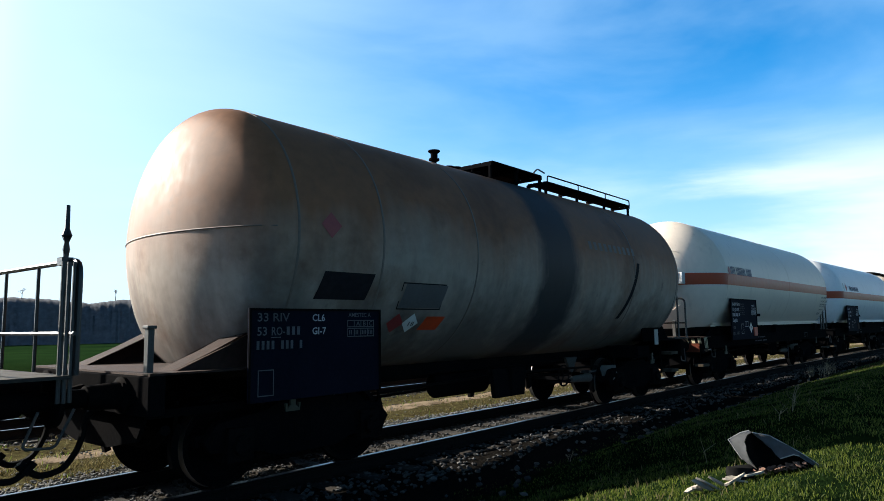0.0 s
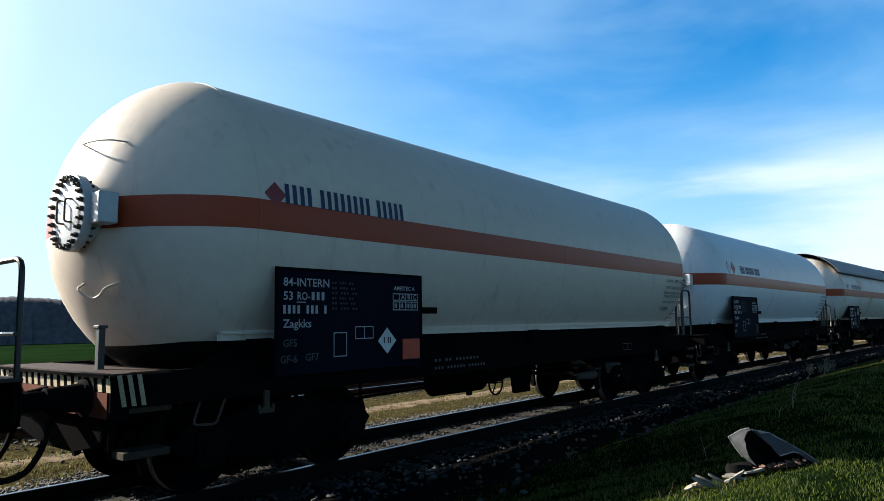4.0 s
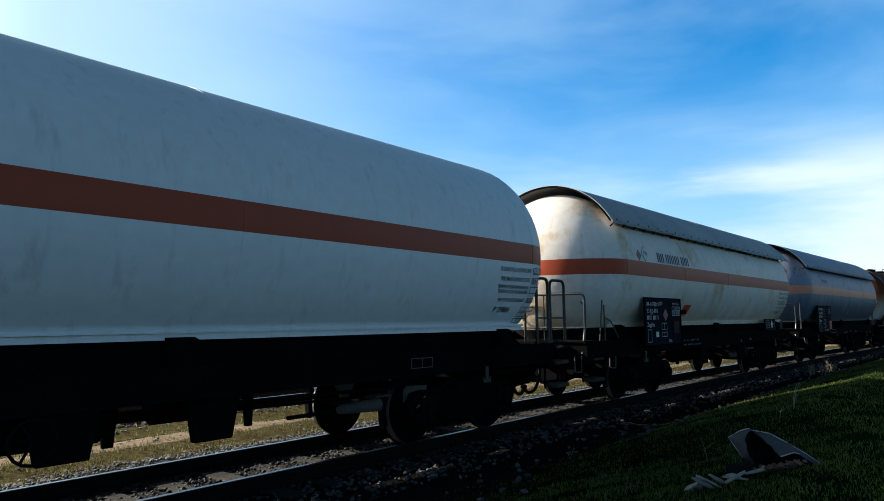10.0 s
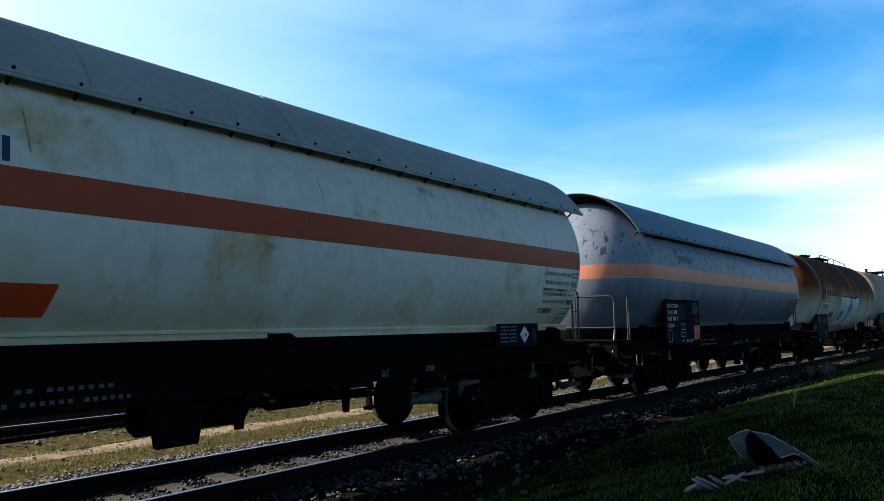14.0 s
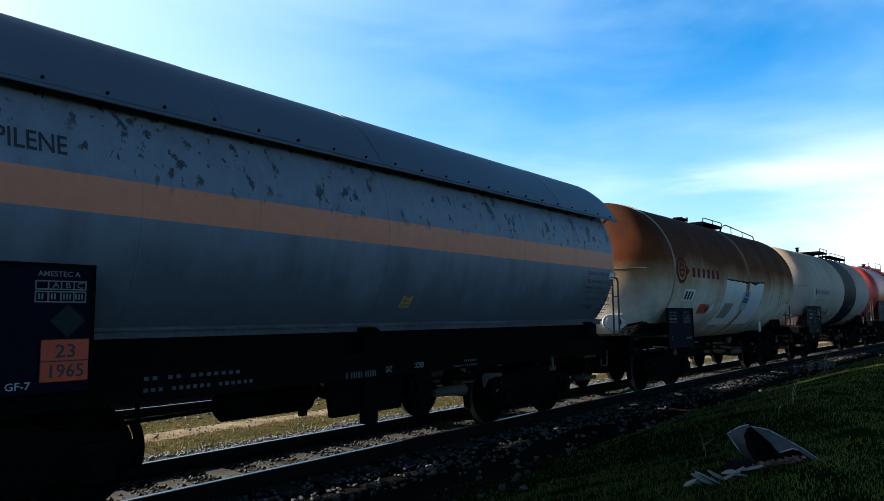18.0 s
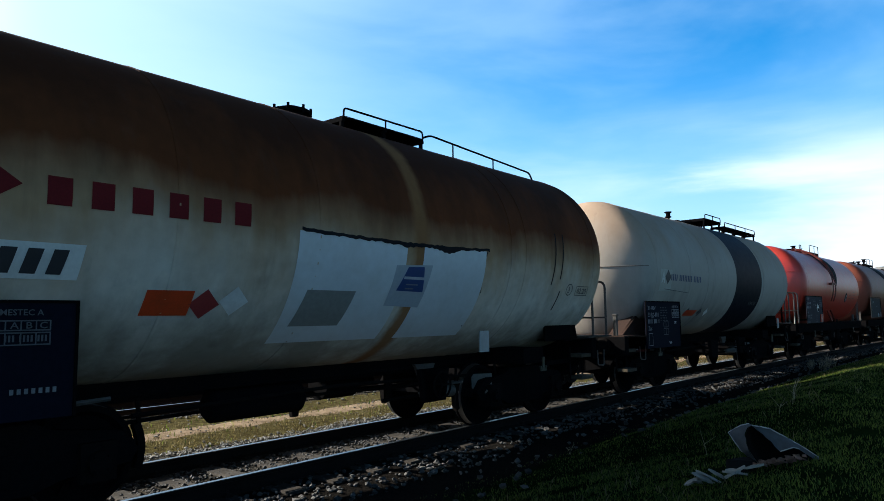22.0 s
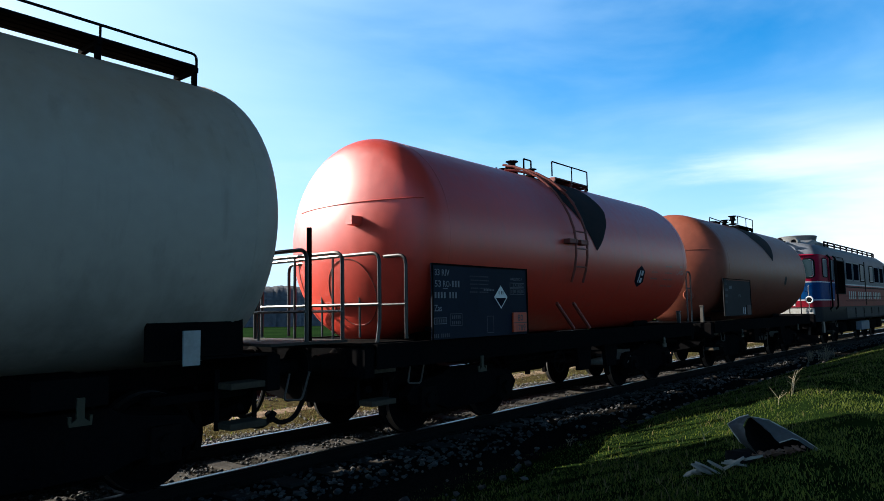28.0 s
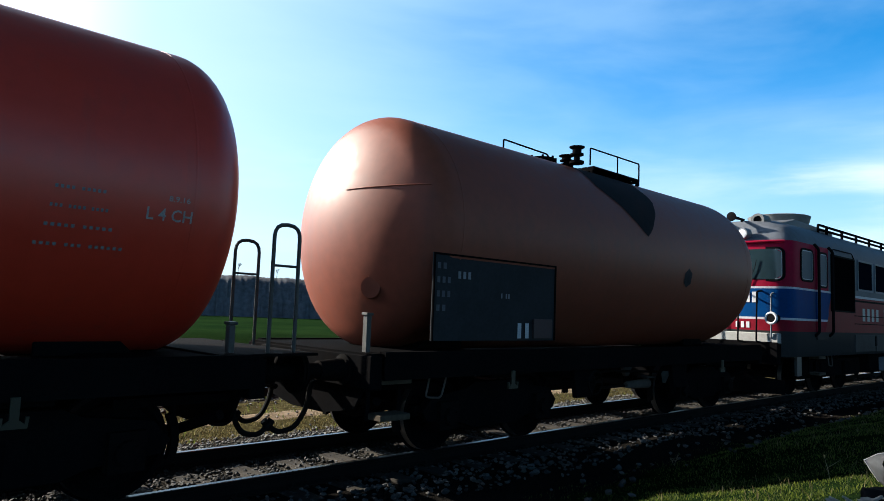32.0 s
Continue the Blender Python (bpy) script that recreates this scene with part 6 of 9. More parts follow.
    bm.faces.new([bm.verts.new(on_side(84.06 + du, z, 0.010)) for du, z in ((-0.012, 2.56), (0.012, 2.56), (0.012, 2.0), (-0.03, 1.52), (-0.05, 1.52), (-0.012, 2.0))])
    part("panel_border", bm, M["rubberoid"], e, "dark border of a panel")
    # ghost of an older label with a blue label over it
    for name, words, colour, lift, quad in (("older_label", "faded ghost of an older label", (0.33, 0.36, 0.40), 0.0095, ((82.26, 2.28), (82.92, 2.31), (82.85, 1.78), (82.22, 1.80))), ("blue_label", "dark blue label with white lines", (0.010, 0.04, 0.15), 0.0135, ((82.47, 2.27), (82.76, 2.28), (82.83, 1.97), (82.34, 1.98)))):
        bm = bmesh.new()
        rows = []
        for k in range(5):
            rows.append([bm.verts.new(on_side(a[0] + (b[0] - a[0]) * k / 4, a[1] + (b[1] - a[1]) * k / 4, lift)) for a, b in ((quad[0], quad[3]), (quad[1], quad[2]))])
        for p, q in zip(rows, rows[1:]):
            bm.faces.new((p[0], p[1], q[1], q[0]))
        lb = part(name, bm, surface(name + "_paint", colour, 0.5, 0, 0.12, 9, 0), e, words)
    for u0, u1, z in ((82.42, 82.79, 2.12), (82.48, 82.70, 2.05), (82.48, 82.63, 2.0)):
        bm = bmesh.new()
        h = 0.032 if z > 2.1 else 0.014
        bm.faces.new([bm.verts.new(on_side(u, zz, 0.017)) for u, zz in ((u0, z), (u1, z), (u1, z + h), (u0, z + h))])
        part("label_line", bm, M["ink"] if z > 2.1 else M["dim"], lb)
    patch(e, on_barrel(X(80.93), 1.58, R, c, 0.01), 0.70, 0.46, surface("grey_overpaint", (0.19, 0.19, 0.18), 0.6, 0, 0.2, 8), "grey_patch", "grey overpainted patch", slant=0.15)
    # orange and white labels low on the side
    patch(e, on_barrel(X(79.26), 1.70, R, c), 0.45, 0.26, M["orange"], "orange_label", slant=0.05)
    hazard(e, X(79.85), 1.80, 0.32, R, c, "red")
    hazard(e, X(80.16), 1.83, 0.32, R, c, "white")
    b = data_board(e, X(77.22), 0.92, 1.5, 0.90)
    for k in range(4):
        split_writing("stencil", (5, 6), on_board(X(77.30), 1.70 - 0.07 * k, -1.487), 0.038, M["dim" if k == 2 else "fade"], b, 0.42)
    load_grid(b, X(78.1), 1.48, -1.487, 0.9, "fade")
    writing("stencil", letters("Z"), on_board(X(77.4), 1.12, -1.487), 0.08, M["fade"], b)
    split_writing("stencil", (7,), on_board(X(78.25), 1.12, -1.487), 0.04, M["dim"], b, 0.32)
    bm = bmesh.new()
    tube(bm, [(X(76.6), -1.38, 1.0), (X(77.3), -1.44, 0.95), (X(79.0), -1.44, 1.02)], 0.02, 6)
    part("side_pipe", bm, M["grip"], e)
    dome(e, X(81.9), c + R - 0.05, 0.26, 0.24)
    dome(e, X(83.3), c + R - 0.03, 0.2, 0.12)
    walkway(e, X(82.35), X(83.95), c + R + 0.04, -0.55, 0.9, True, M["black"], 0.13)
    handrail(e, [(X(83.9), -0.6, c + R + 0.06), (X(84.05), -0.62, c + R + 0.12), (X(86.85), -0.62, c + R - 0.01), (X(86.95), -0.62, c + R - 0.14)], 0.016, 0.08, M["black"], "roof_rail")
    for k in range(2):
        handrail(e, [(X(84.6) + 1.1 * k, -0.62, c + R - 0.16), (X(84.6) + 1.1 * k, -0.62, c + R + 0.09 - 0.05 * k)], 0.012, 0, M["black"], "rail_stanchion")
    bm = bmesh.new()
    box(bm, X(84.2), X(84.42), -1.38, -1.36, 1.15, 1.45)
    part("label_holder", bm, M["holder"], e, "small grey-white label")
    for u_, z_, h_ in ((85.9, 2.15, 0.85), (86.15, 2.25, 0.75), (86.2, 1.75, 0.35)):
        patch(e, on_barrel(X(u_), z_, R, c, 0.007), 0.03, h_, M["rubberoid"], "dark_drip", "thin dark drip", slant=0.1, n=10)
    outline_box(e, on_barrel(X(86.78), 2.00, R, c), 0.42, 0.17, 0.010, M["darktext"], "date_frame")
    writing("inspection_text", letters("02.20"), on_barrel(X(86.83), 2.035, R, c), 0.095, M["darktext"], e, width=0.32)
    writing("inspection_text", letters("3"), on_barrel(X(86.51), 2.04, R, c), 0.10, M["darktext"], e)
    ring_mark(X(86.55), 2.09, 0.09, 0.105, M["darktext"])
    corner_post(e, X(75.75), -1.15, 1.22, 0.12)
    bm = bmesh.new()
    box(bm, X(75.16), f - 0.2, -1.32, 1.32, 1.235, 1.262)
    part("platform", bevelled(bm, 0.005), M["iron"], e, "steel plate platform")
    loop_rail(e, X(75.335), -1.2, 1.25, 2.42, 0.235)
    loop_rail(e, X(75.77), 0.2, 1.25, 2.32, 0.30)
    bm = bmesh.new()
    box(bm, r + 0.35, X(88.6), -1.30, 1.30, 1.245, 1.275)
    part("platform", bm, M["timber"], e, "plank platform")
    end_rail(e, X(88.03), 1.27, 2.31, -1.2, 1.2)
    end_rail(e, X(88.58), 1.27, 2.31, -1.2, 1.2)
    brake_post(e, X(88.35), 0.0, 1.27, 2.5)
    steps(e, h1 - 0.3)


EMBLEM = surface("dark_red_paint", (0.13, 0.012, 0.014), 0.8, 0, 0.2, 20, 0, spec=0.1)
M["whitepanel"] = surface("clean_white_paint", (0.56, 0.585, 0.61), 0.45, 0, 0.08, 5, 0.03, (0.30, 0.24, 0.16), 0.25)


# ---- cream oil wagon with a navy band ----
PALER = surface("pale_repaint", (0.42, 0.40, 0.35), 0.6, 0, 0.1, 6, 0.02, (0.36, 0.32, 0.26), 0.5, 0.1)
M["ghost"] = surface("ghost_lettering", (0.60, 0.60, 0.57), 0.6, 0, 0.2, 20, 0)


def wagon_band():
    e, X = car("tank_wagon", "cream oil tank wagon with a dark navy band", 88.45, 101.65)
    f, r, R, c, d = X(90.28), X(100.6), 1.575, 2.66, 0.82
    h0, h1 = X(89.07), X(101.03)
    # the second entry greys the paint towards the bottom
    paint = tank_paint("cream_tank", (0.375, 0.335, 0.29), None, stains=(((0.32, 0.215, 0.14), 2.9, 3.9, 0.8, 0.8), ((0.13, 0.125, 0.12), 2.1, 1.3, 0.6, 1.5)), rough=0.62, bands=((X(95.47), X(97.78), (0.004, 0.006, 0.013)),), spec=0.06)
    chassis(e, h0, h1, 13, sill=False)
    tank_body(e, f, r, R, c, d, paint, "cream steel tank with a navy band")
    for x in (f, f + 1.9, f + 3.1, r - 2.6, r):
        ring(e, x, R, c, 0.03, 0.006, paint)
    bm = bmesh.new()
    tube(bm, [(f - bulge(y, R, d) - 0.003, y, c + 0.02) for y in np.linspace(-1.5, 1.5, 24)], 0.009, 6)
    part("end_seam", bm, P_OLD_SEAM, e)
    end_saddle(e, f, -1, R, c, h0)
    end_saddle(e, r, 1, R, c, h1, M["black"])
    corner_post(e, X(89.2))
    b = data_board(e, X(89.82), 0.95, 1.83, 0.99)
    std_lines(b, X(89.82), 0.95, -1.487, "31-RIV", "Zas", True, "dim")
    load_grid(b, X(91.15), 1.58, -1.487, 0.9, "dim")
    writing("stencil", letters("GF7"), on_board(X(91.25), 1.44, -1.487), 0.06, M["ink"], b)
    writing("stencil", letters("GF6"), on_board(X(90.95), 1.02, -1.487), 0.06, M["ink"], b)
    outline_box(b, on_board(X(90.68), 1.22, -1.487), 0.26, 0.14, 0.010, M["fade"], "marking_frame", 1)
    outline_box(b, on_board(X(90.68), 1.38, -1.487), 0.26, 0.12, 0.010, M["fade"], "marking_frame", 1)
    hazard(e, X(90.86), 2.47, 0.32, R, c, "darktext")
    patch(e, on_barrel(X(90.46), 2.16, R, c, 0.003), 0.62, 0.48, PALER, "pale_repaint", "paler repainted rectangle", n=12)
    writing("panel_letter", letters("A"), on_barrel(X(90.52), 2.34, R, c, 0.012), 0.24, M["ghost"], e, width=0.17)
    split_writing("name_bar", (4, 8, 5), on_barrel(X(91.02), 2.40, R, c), 0.14, M["bluetext"], e, 1.79)
    handrail(e, [(X(90.6), -R - 0.005, 2.20), (X(92.0), -R + 0.01, 2.14)], 0.006, 0, M["darktext"], "scratch_line", "dark scratch")
    patch(e, on_barrel(X(92.45), 1.62, R, c), 0.70, 0.17, M["orange"], "orange_label", slant=0.35)
    hazard(e, X(92.62), 1.71, 0.26, R, c, "darktext")
    hazard(e, X(93.42), 1.70, 0.28, R, c, "darktext")
    hazard(e, X(93.87), 1.70, 0.24, R, c, "white")
    writing("warning_word", letters("ATENTIE!"), on_barrel(X(96.88), 1.90, R, c, 0.012), 0.11, M["fade"], e, width=0.66)
    valve(e, X(94.9), c + R - 0.02, 0.3)
    valve(e, X(95.5), c + R - 0.03, 0.14, 0.05)
    dome(e, X(96.2), c + R - 0.04, 0.26, 0.22)
    dome(e, X(96.9), c + R - 0.04, 0.22, 0.2)
    walkway(e, X(96.1), X(97.4), c + R + 0.16, -0.6, 0.95, True, M["black"], 0.14)
    walkway(e, X(97.4), X(100.4), c + R + 0.03, -0.72, 0.42, True, M["black"], 0.14)
    bm = bmesh.new()
    box(bm, X(99.93), X(100.10), -1.38, -1.36, 1.18, 1.50)
    part("label_holder", bm, M["holder"], e, "small grey-white label")
    bm = bmesh.new()
    box(bm, X(100.95), X(102.02), -1.30, 1.30, 1.30, 1.33)
    part("platform", bm, M["timber"], e, "plank platform")
    end_rail(e, X(101.46), 1.32, 2.35, -1.25, 1.2)
    end_rail(e, X(101.99), 1.32, 2.35, -1.25, 1.2)
    brake_post(e, X(101.75), 0.1, 1.32, 2.6)
    handrail(e, [(X(101.62), -1.1, 1.32), (X(101.62), -1.1, 2.62)], 0.03, 0, M["black"], "corner_pole")
    steps(e, h0 + 0.35)
    steps(e, h1 - 0.35)


# ---- the two orange-red acid wagons ----
def tarp(e, tipx, tipz, R, c, left, right):
    """The black run of tar below the hatch: a wedge on the barrel's near side that ends in a point."""
    n = 26
    pl = on_barrel(tipx, c, R, c, 0.008)
    top = R * radians(84)
    vs, fs = [], []
    btip = R * math.asin((tipz - c) / R)
    for k in range(n + 1):
        q = k / n
        b = btip + (top - btip) * q
        wob = 0.012 * math.sin(31 * q) + 0.02 * math.sin(11 * q)
        out = right * (q / 0.38) ** 0.85 if q < 0.38 else right * (1 - 0.30 * ((q - 0.38) / 0.5) ** 2)
        lo = -left * min(1.0, q / 0.42) ** 0.9
        row = [pl(lo + (out - lo) * f + wob * min(1, 8 * q), b) for f in (0, 0.25, 0.5, 0.75, 1)]
        vs += row
        if k:
            fs += [(5 * k - 5 + m, 5 * k - 4 + m, 5 * k + 1 + m, 5 * k + m) for m in range(4)]
    me = bpy.data.meshes.new("tar_run")
    me.from_pydata(vs, [], fs)
    return placed("tar_run", me, M["rubberoid"], e, "black tar-like run below the hatch", smooth=40)


def wagon_red(c0, c1, us, R, c, paint, label, seed, bright):
    e, X = car("tank_wagon", label, c0, c1)
    f, r, d = X(us["f"]), X(us["r"]), 0.9
    h0, h1 = X(c0 + 0.62), X(c1 - 0.62)
    chassis(e, h0, h1, seed, sill=True, fore=0.3, hook=-0.1)
    tank_body(e, f, r, R, c, d, paint, "orange-red steel tank" if bright else "faded terracotta steel tank")
    for x in (f, r):
        ring(e, x, R, c, 0.02, 0.003, paint)
    bm = bmesh.new()
    tube(bm, [(f - bulge(math.hypot(y, 0.45), R, d) - 0.003, y, c + 0.45) for y in np.linspace(-1.35, 0.9 if bright else -0.2, 24)], 0.008, 6)
    part("end_seam", bm, paint, e)
    end_saddle(e, f, -1, R, c, h0, M["black"], 0.62, 0.45)
    end_saddle(e, r, 1, R, c, h1, M["black"], 0.62, 0.45)
    x0 = X(us["b0"])
    b = data_board(e, x0, us["bz"], us["bw"], 1.0, material=M["boardgrey"] if not bright else M["boardblue"])
    if bright:
        z0 = us["bz"]
        writing("stencil", letters("33 RIV"), on_board(x0 + 0.04, z0 + 0.84, -1.487), 0.085, M["dim"], b, width=0.31)
        writing("stencil", letters("53"), on_board(x0 + 0.04, z0 + 0.69, -1.487), 0.085, M["dim"], b, width=0.13)
        ro = writing("stencil", letters("RO-"), on_board(x0 + 0.21, z0 + 0.69, -1.487), 0.085, M["dim"], b, width=0.17)
        split_writing("keeper_bar", (3,), on_board(x0 + 0.40, z0 + 0.69, -1.487), 0.085, M["dim"], b, 0.16)
        bm = bmesh.new()
        box(bm, x0 + 0.21, x0 + 0.31, -1.488, -1.484, z0 + 0.662, z0 + 0.672)
        part("underline", bm, M["dim"], ro)
        split_writing("number_bar", (4, 3), on_board(x0 + 0.04, z0 + 0.54, -1.487), 0.08, M["dim"], b, 0.46)
        writing("stencil", letters("Zas"), on_board(x0 + 0.03, z0 + 0.37, -1.487), 0.085, M["dim"], b, width=0.15)
        outline_box(b, on_board(x0 + 0.02, z0 + 0.20, -1.487), 0.26, 0.085, 0.008, M["dim"])
        split_writing("small_bar", (6,), on_board(x0 + 0.05, z0 + 0.22, -1.487), 0.045, M["fade"], b, 0.20)
        outline_box(b, on_board(x0 + 0.35, z0 + 0.17, -1.487), 0.26, 0.165, 0.008, M["fade"])
        for k in range(2):
            split_writing("small_bar", (5,), on_board(x0 + 0.39, z0 + 0.19 + 0.075 * k, -1.487), 0.045, M["fade"], b, 0.18)
        split_writing("small_bar", (3, 5), on_board(x0 + 0.02, z0 + 0.025, -1.487), 0.05, M["fade"], b, 0.31)
        outline_box(b, on_board(x0 + 1.18, z0 + 0.05, -1.487), 0.16, 0.24, 0.007, M["fade"])
        for k in range(5):
            split_writing("small_bar", (4, 5), on_board(x0 + 0.80 + 0.02 * (k % 2), z0 + 0.84 - 0.055 * k, -1.487), 0.016, M["fade"], b, 0.42)
        split_writing("small_bar", (7,), on_board(x0 + 1.12, z0 + 0.65, -1.487), 0.022, M["dim"], b, 0.24)
        load_grid(b, x0 + 1.77, z0 + 0.60, -1.487, 0.85, "fade")
        diamond(b, 0, 0, 0.34, on_board(x0 + 1.53, us["bz"] + 0.56, -1.489), M["white"], label="white corrosion diamond with a dark lower half")
        me = bpy.data.meshes.new("label_half")
        pd = on_board(x0 + 1.53, us["bz"] + 0.56, -1.492)
        me.from_pydata([pd(-0.135, -0.012), pd(0.0, -0.148), pd(0.135, -0.012)], [], [(0, 1, 2)])
        placed("label_half", me, M["board"], b, smooth=0)
        split_writing("label_mark", (1, 2), on_board(x0 + 1.47, us["bz"] + 0.60, -1.493), 0.05, M["darktext"], b, 0.12)
        bm = bmesh.new()
        box(bm, x0 + 1.82, x0 + 2.18, -1.51, -1.475, us["bz"] + 0.04, us["bz"] + 0.33)
        pl = part("orange_placard", bevelled(bm, 0.006), M["orange"], b, "orange danger plate numbered 80 over 1789")
        writing("placard_text", letters("80"), on_board(x0 + 1.92, us["bz"] + 0.205, -1.513), 0.095, M["darktext"], pl, width=0.15)
        writing("placard_text", letters("1789"), on_board(x0 + 1.86, us["bz"] + 0.055, -1.513), 0.095, M["darktext"], pl, width=0.27)
        bm = bmesh.new()
        box(bm, x0 + 1.82, x0 + 2.18, -1.514, -1.508, us["bz"] + 0.172, us["bz"] + 0.182)
        part("placard_bar", bm, M["darktext"], pl)
    else:
        z0 = us["bz"]
        for k, n in enumerate((2, 3, 3, 2)):
            split_writing("small_bar", (n,), on_board(x0 + 0.05, z0 + 0.82 - 0.16 * k, -1.487), 0.07, M["fade"], b, 0.07 * n)
        split_writing("small_bar", (3,), on_board(x0 + 0.38, z0 + 0.72, -1.487), 0.085, M["dim"], b, 0.21)
        split_writing("small_bar", (1, 2), on_board(x0 + 1.13, z0 + 0.52, -1.487), 0.06, M["dim"], b, 0.16)
        split_writing("paint_dab", (1, 1), on_board(x0 + 1.46, z0 + 0.03, -1.487), 0.19, M["ink"], b, 0.22, "dabs of white paint", gap=0.1)
        bm = bmesh.new()
        box(bm, x0 + 1.77, x0 + 2.15, -1.50, -1.472, z0 + 0.03, z0 + 0.28)
        part("blank_placard", bevelled(bm, 0.004), surface("faded_brown_plate", (0.035, 0.014, 0.014), 0.7, 0, 0.3, 12), b, "blank faded brown plate")
    # emblem plate: a dark six-sided patch with pale strokes
    pl = on_barrel(X(us["e"]), us["ez"], R, c, 0.007)
    bm = bmesh.new()
    size = 0.23 if bright else 0.17
    slim = 1.05 if bright else 0.85
    rim = [bm.verts.new(pl(slim * size * math.cos(math.pi / 6 + k * math.pi / 3), size * math.sin(math.pi / 6 + k * math.pi / 3))) for k in range(6)]
    hub = bm.verts.new(pl(0, 0))
    for k in range(6):
        bm.faces.new((rim[k], rim[(k + 1) % 6], hub))
    em = part("emblem_plate", bm, M["board"] if bright else M["boardgrey"], e, "dark six-sided emblem plate", smooth=0)
    if bright:
        pl2 = on_barrel(X(us["e"]), us["ez"], R, c, 0.012)
        for a0, b0, w, h in ((-0.09, -0.125, 0.055, 0.25), (0.0, -0.125, 0.10, 0.10), (0.02, 0.025, 0.10, 0.10)):
            patch(em, (lambda q: (lambda a, b: q(a0 + a, b0 + b)))(pl2), w, h, M["ink"], "emblem_stroke", slant=0.15, n=2)
    if bright:
        for uu, zz, w, words in ((111.19, 2.52, 0.35, (4, 5)), (111.17, 2.38, 0.40, (3, 4, 4)), (111.15, 2.24, 0.47, (5, 5)), (111.10, 2.10, 0.62, (4, 3, 6)), (110.45, 2.38, 0.30, (6,)), (110.45, 2.24, 0.34, (7,))):
            split_writing("end_text", words, on_barrel(X(uu), zz, R, c), 0.026, M["dim"], e, w)
        writing("tank_code", letters("L 4 CH"), on_barrel(X(111.85), 2.37, R, c), 0.10, WORN, e, width=0.38)
        writing("test_date", letters("8.9.16"), on_barrel(X(112.02), 2.53, R, c), 0.045, WORN, e, width=0.18)
    # hatch, valves, platform on top
    xd = X(us["d"])
    mat = M["black"]
    dome(e, xd, c + R - 0.03, 0.24, 0.16, mat)
    for u, y, h, rad in us["v"]:
        valve(e, X(u), c + R - 0.02, h, rad, mat, y)
    rail_mat = M["black"]
    w0, w1, wy, top = X(us["w"][0]), X(us["w"][1]), -0.62, c + R
    walkway(e, w0, w1, top - 0.02, wy, 0.55, False, LADDER if bright else mat)
    handrail(e, [(w0 - 0.12, wy, top), (w0 - 0.12, wy, top + 0.29), (w1, wy, top + 0.29), (w1, wy, top - 0.12)], 0.014, 0.03, rail_mat, "walkway_rail")
    handrail(e, [((w0 + w1) / 2, wy, top), ((w0 + w1) / 2, wy, top + 0.28)], 0.012, 0, rail_mat, "rail_stanchion")
    if bright:
        handrail(e, [(xd + 0.08, -0.4, top - 0.05), (xd + 0.08, -0.4, top + 0.27), (xd + 0.33, -0.4, top + 0.27), (xd + 0.33, -0.4, top - 0.05)], 0.016, 0.02, rail_mat, "guard_rail")
    else:
        handrail(e, [(X(117.35), -0.4, top - 0.05), (X(117.35), -0.4, top + 0.08), (X(118.4), -0.4, top + 0.05), (X(118.5), -0.4, top - 0.04)], 0.014, 0.03, rail_mat, "guard_rail")
    tarp(e, X(us["t"]), us["tz"], R, c, *((0.72, 0.84) if bright else (0.95, 0.70)))
    if bright:
        # ladder up the near side, bent over the barrel
        xl, ro_ = X(us["l"]), R + 0.11
        for dx in (-0.2, 0.2):
            pts = [(xl + dx, -ro_ * math.cos(radians(-22)), c + ro_ * math.sin(radians(-22)))]
            pts += [(xl + dx - 0.34 * max(0, q - 0.25), -ro_ * math.cos(a), c + ro_ * math.sin(a)) for q, a in ((k / 11, radians(-14 + 93 * k / 11)) for k in range(12))]
            handrail(e, pts, 0.022, 0, LADDER, "ladder_stile")
        for z in (2.36, 2.67, 2.97):
            y = -math.sqrt(ro_ * ro_ - (z - c) ** 2)
            handrail(e, [(xl - 0.2, y, z), (xl + 0.2, y, z)], 0.014, 0, LADDER, "ladder_rung")
        # two bent hoses beside the ladder, and the slanted legs below it
        for dx, low in ((0.30, 32), (0.42, 45)):
            pts = [(xl + dx - 0.5 * (a - low) / (84 - low), -(R + 0.06) * math.cos(radians(a)), c + (R + 0.06) * math.sin(radians(a))) for a in np.linspace(low, 84, 10)]
            handrail(e, pts, 0.020, 0, LADDER, "drain_pipe")
        for dx in (-0.56, 0.0):
            handrail(e, [(xl + dx, -1.40, 1.74), (xl + dx + 0.46, -1.45, 1.30)], 0.030, 0, LADDER, "ladder_leg")
        for dx in (-0.36, 0.02):
            bm = bmesh.new()
            box(bm, xl + dx - 0.06, xl + dx + 0.22, -R - 0.12, -R + 0.04, 2.75, 2.83)
            part("ladder_bracket", bevelled(bm, 0.008), LADDER, e)
        # small hinged box on the leading end, near-side brackets
        bm = bmesh.new()
        box(bm, f - d - 0.03, f - d + 0.25, -0.55, -0.42, c + 0.12, c + 0.24)
        part("end_box", bm, paint, e)
        bm = bmesh.new()
        tube(bm, [(f - bulge(math.hypot(-0.25 + 0.42 * math.cos(a), -0.78 + 0.46 * math.sin(a)), R, d) - 0.002, -0.25 + 0.42 * math.cos(a), c - 0.78 + 0.46 * math.sin(a)) for a in np.linspace(0, 2 * math.pi, 33)], 0.007, 6)
        part("patch_seam", bm, LADDER, e, "welded ring of a patch plate")
        bm = bmesh.new()
        box(bm, h0, f - 0.55, -1.30, 1.30, 1.245, 1.275)
        part("platform", bm, M["iron"], e, "steel plate platform")
        end_rail(e, X(102.62), 1.30, 2.38, -1.25, 1.2, 0.44, 0.08)
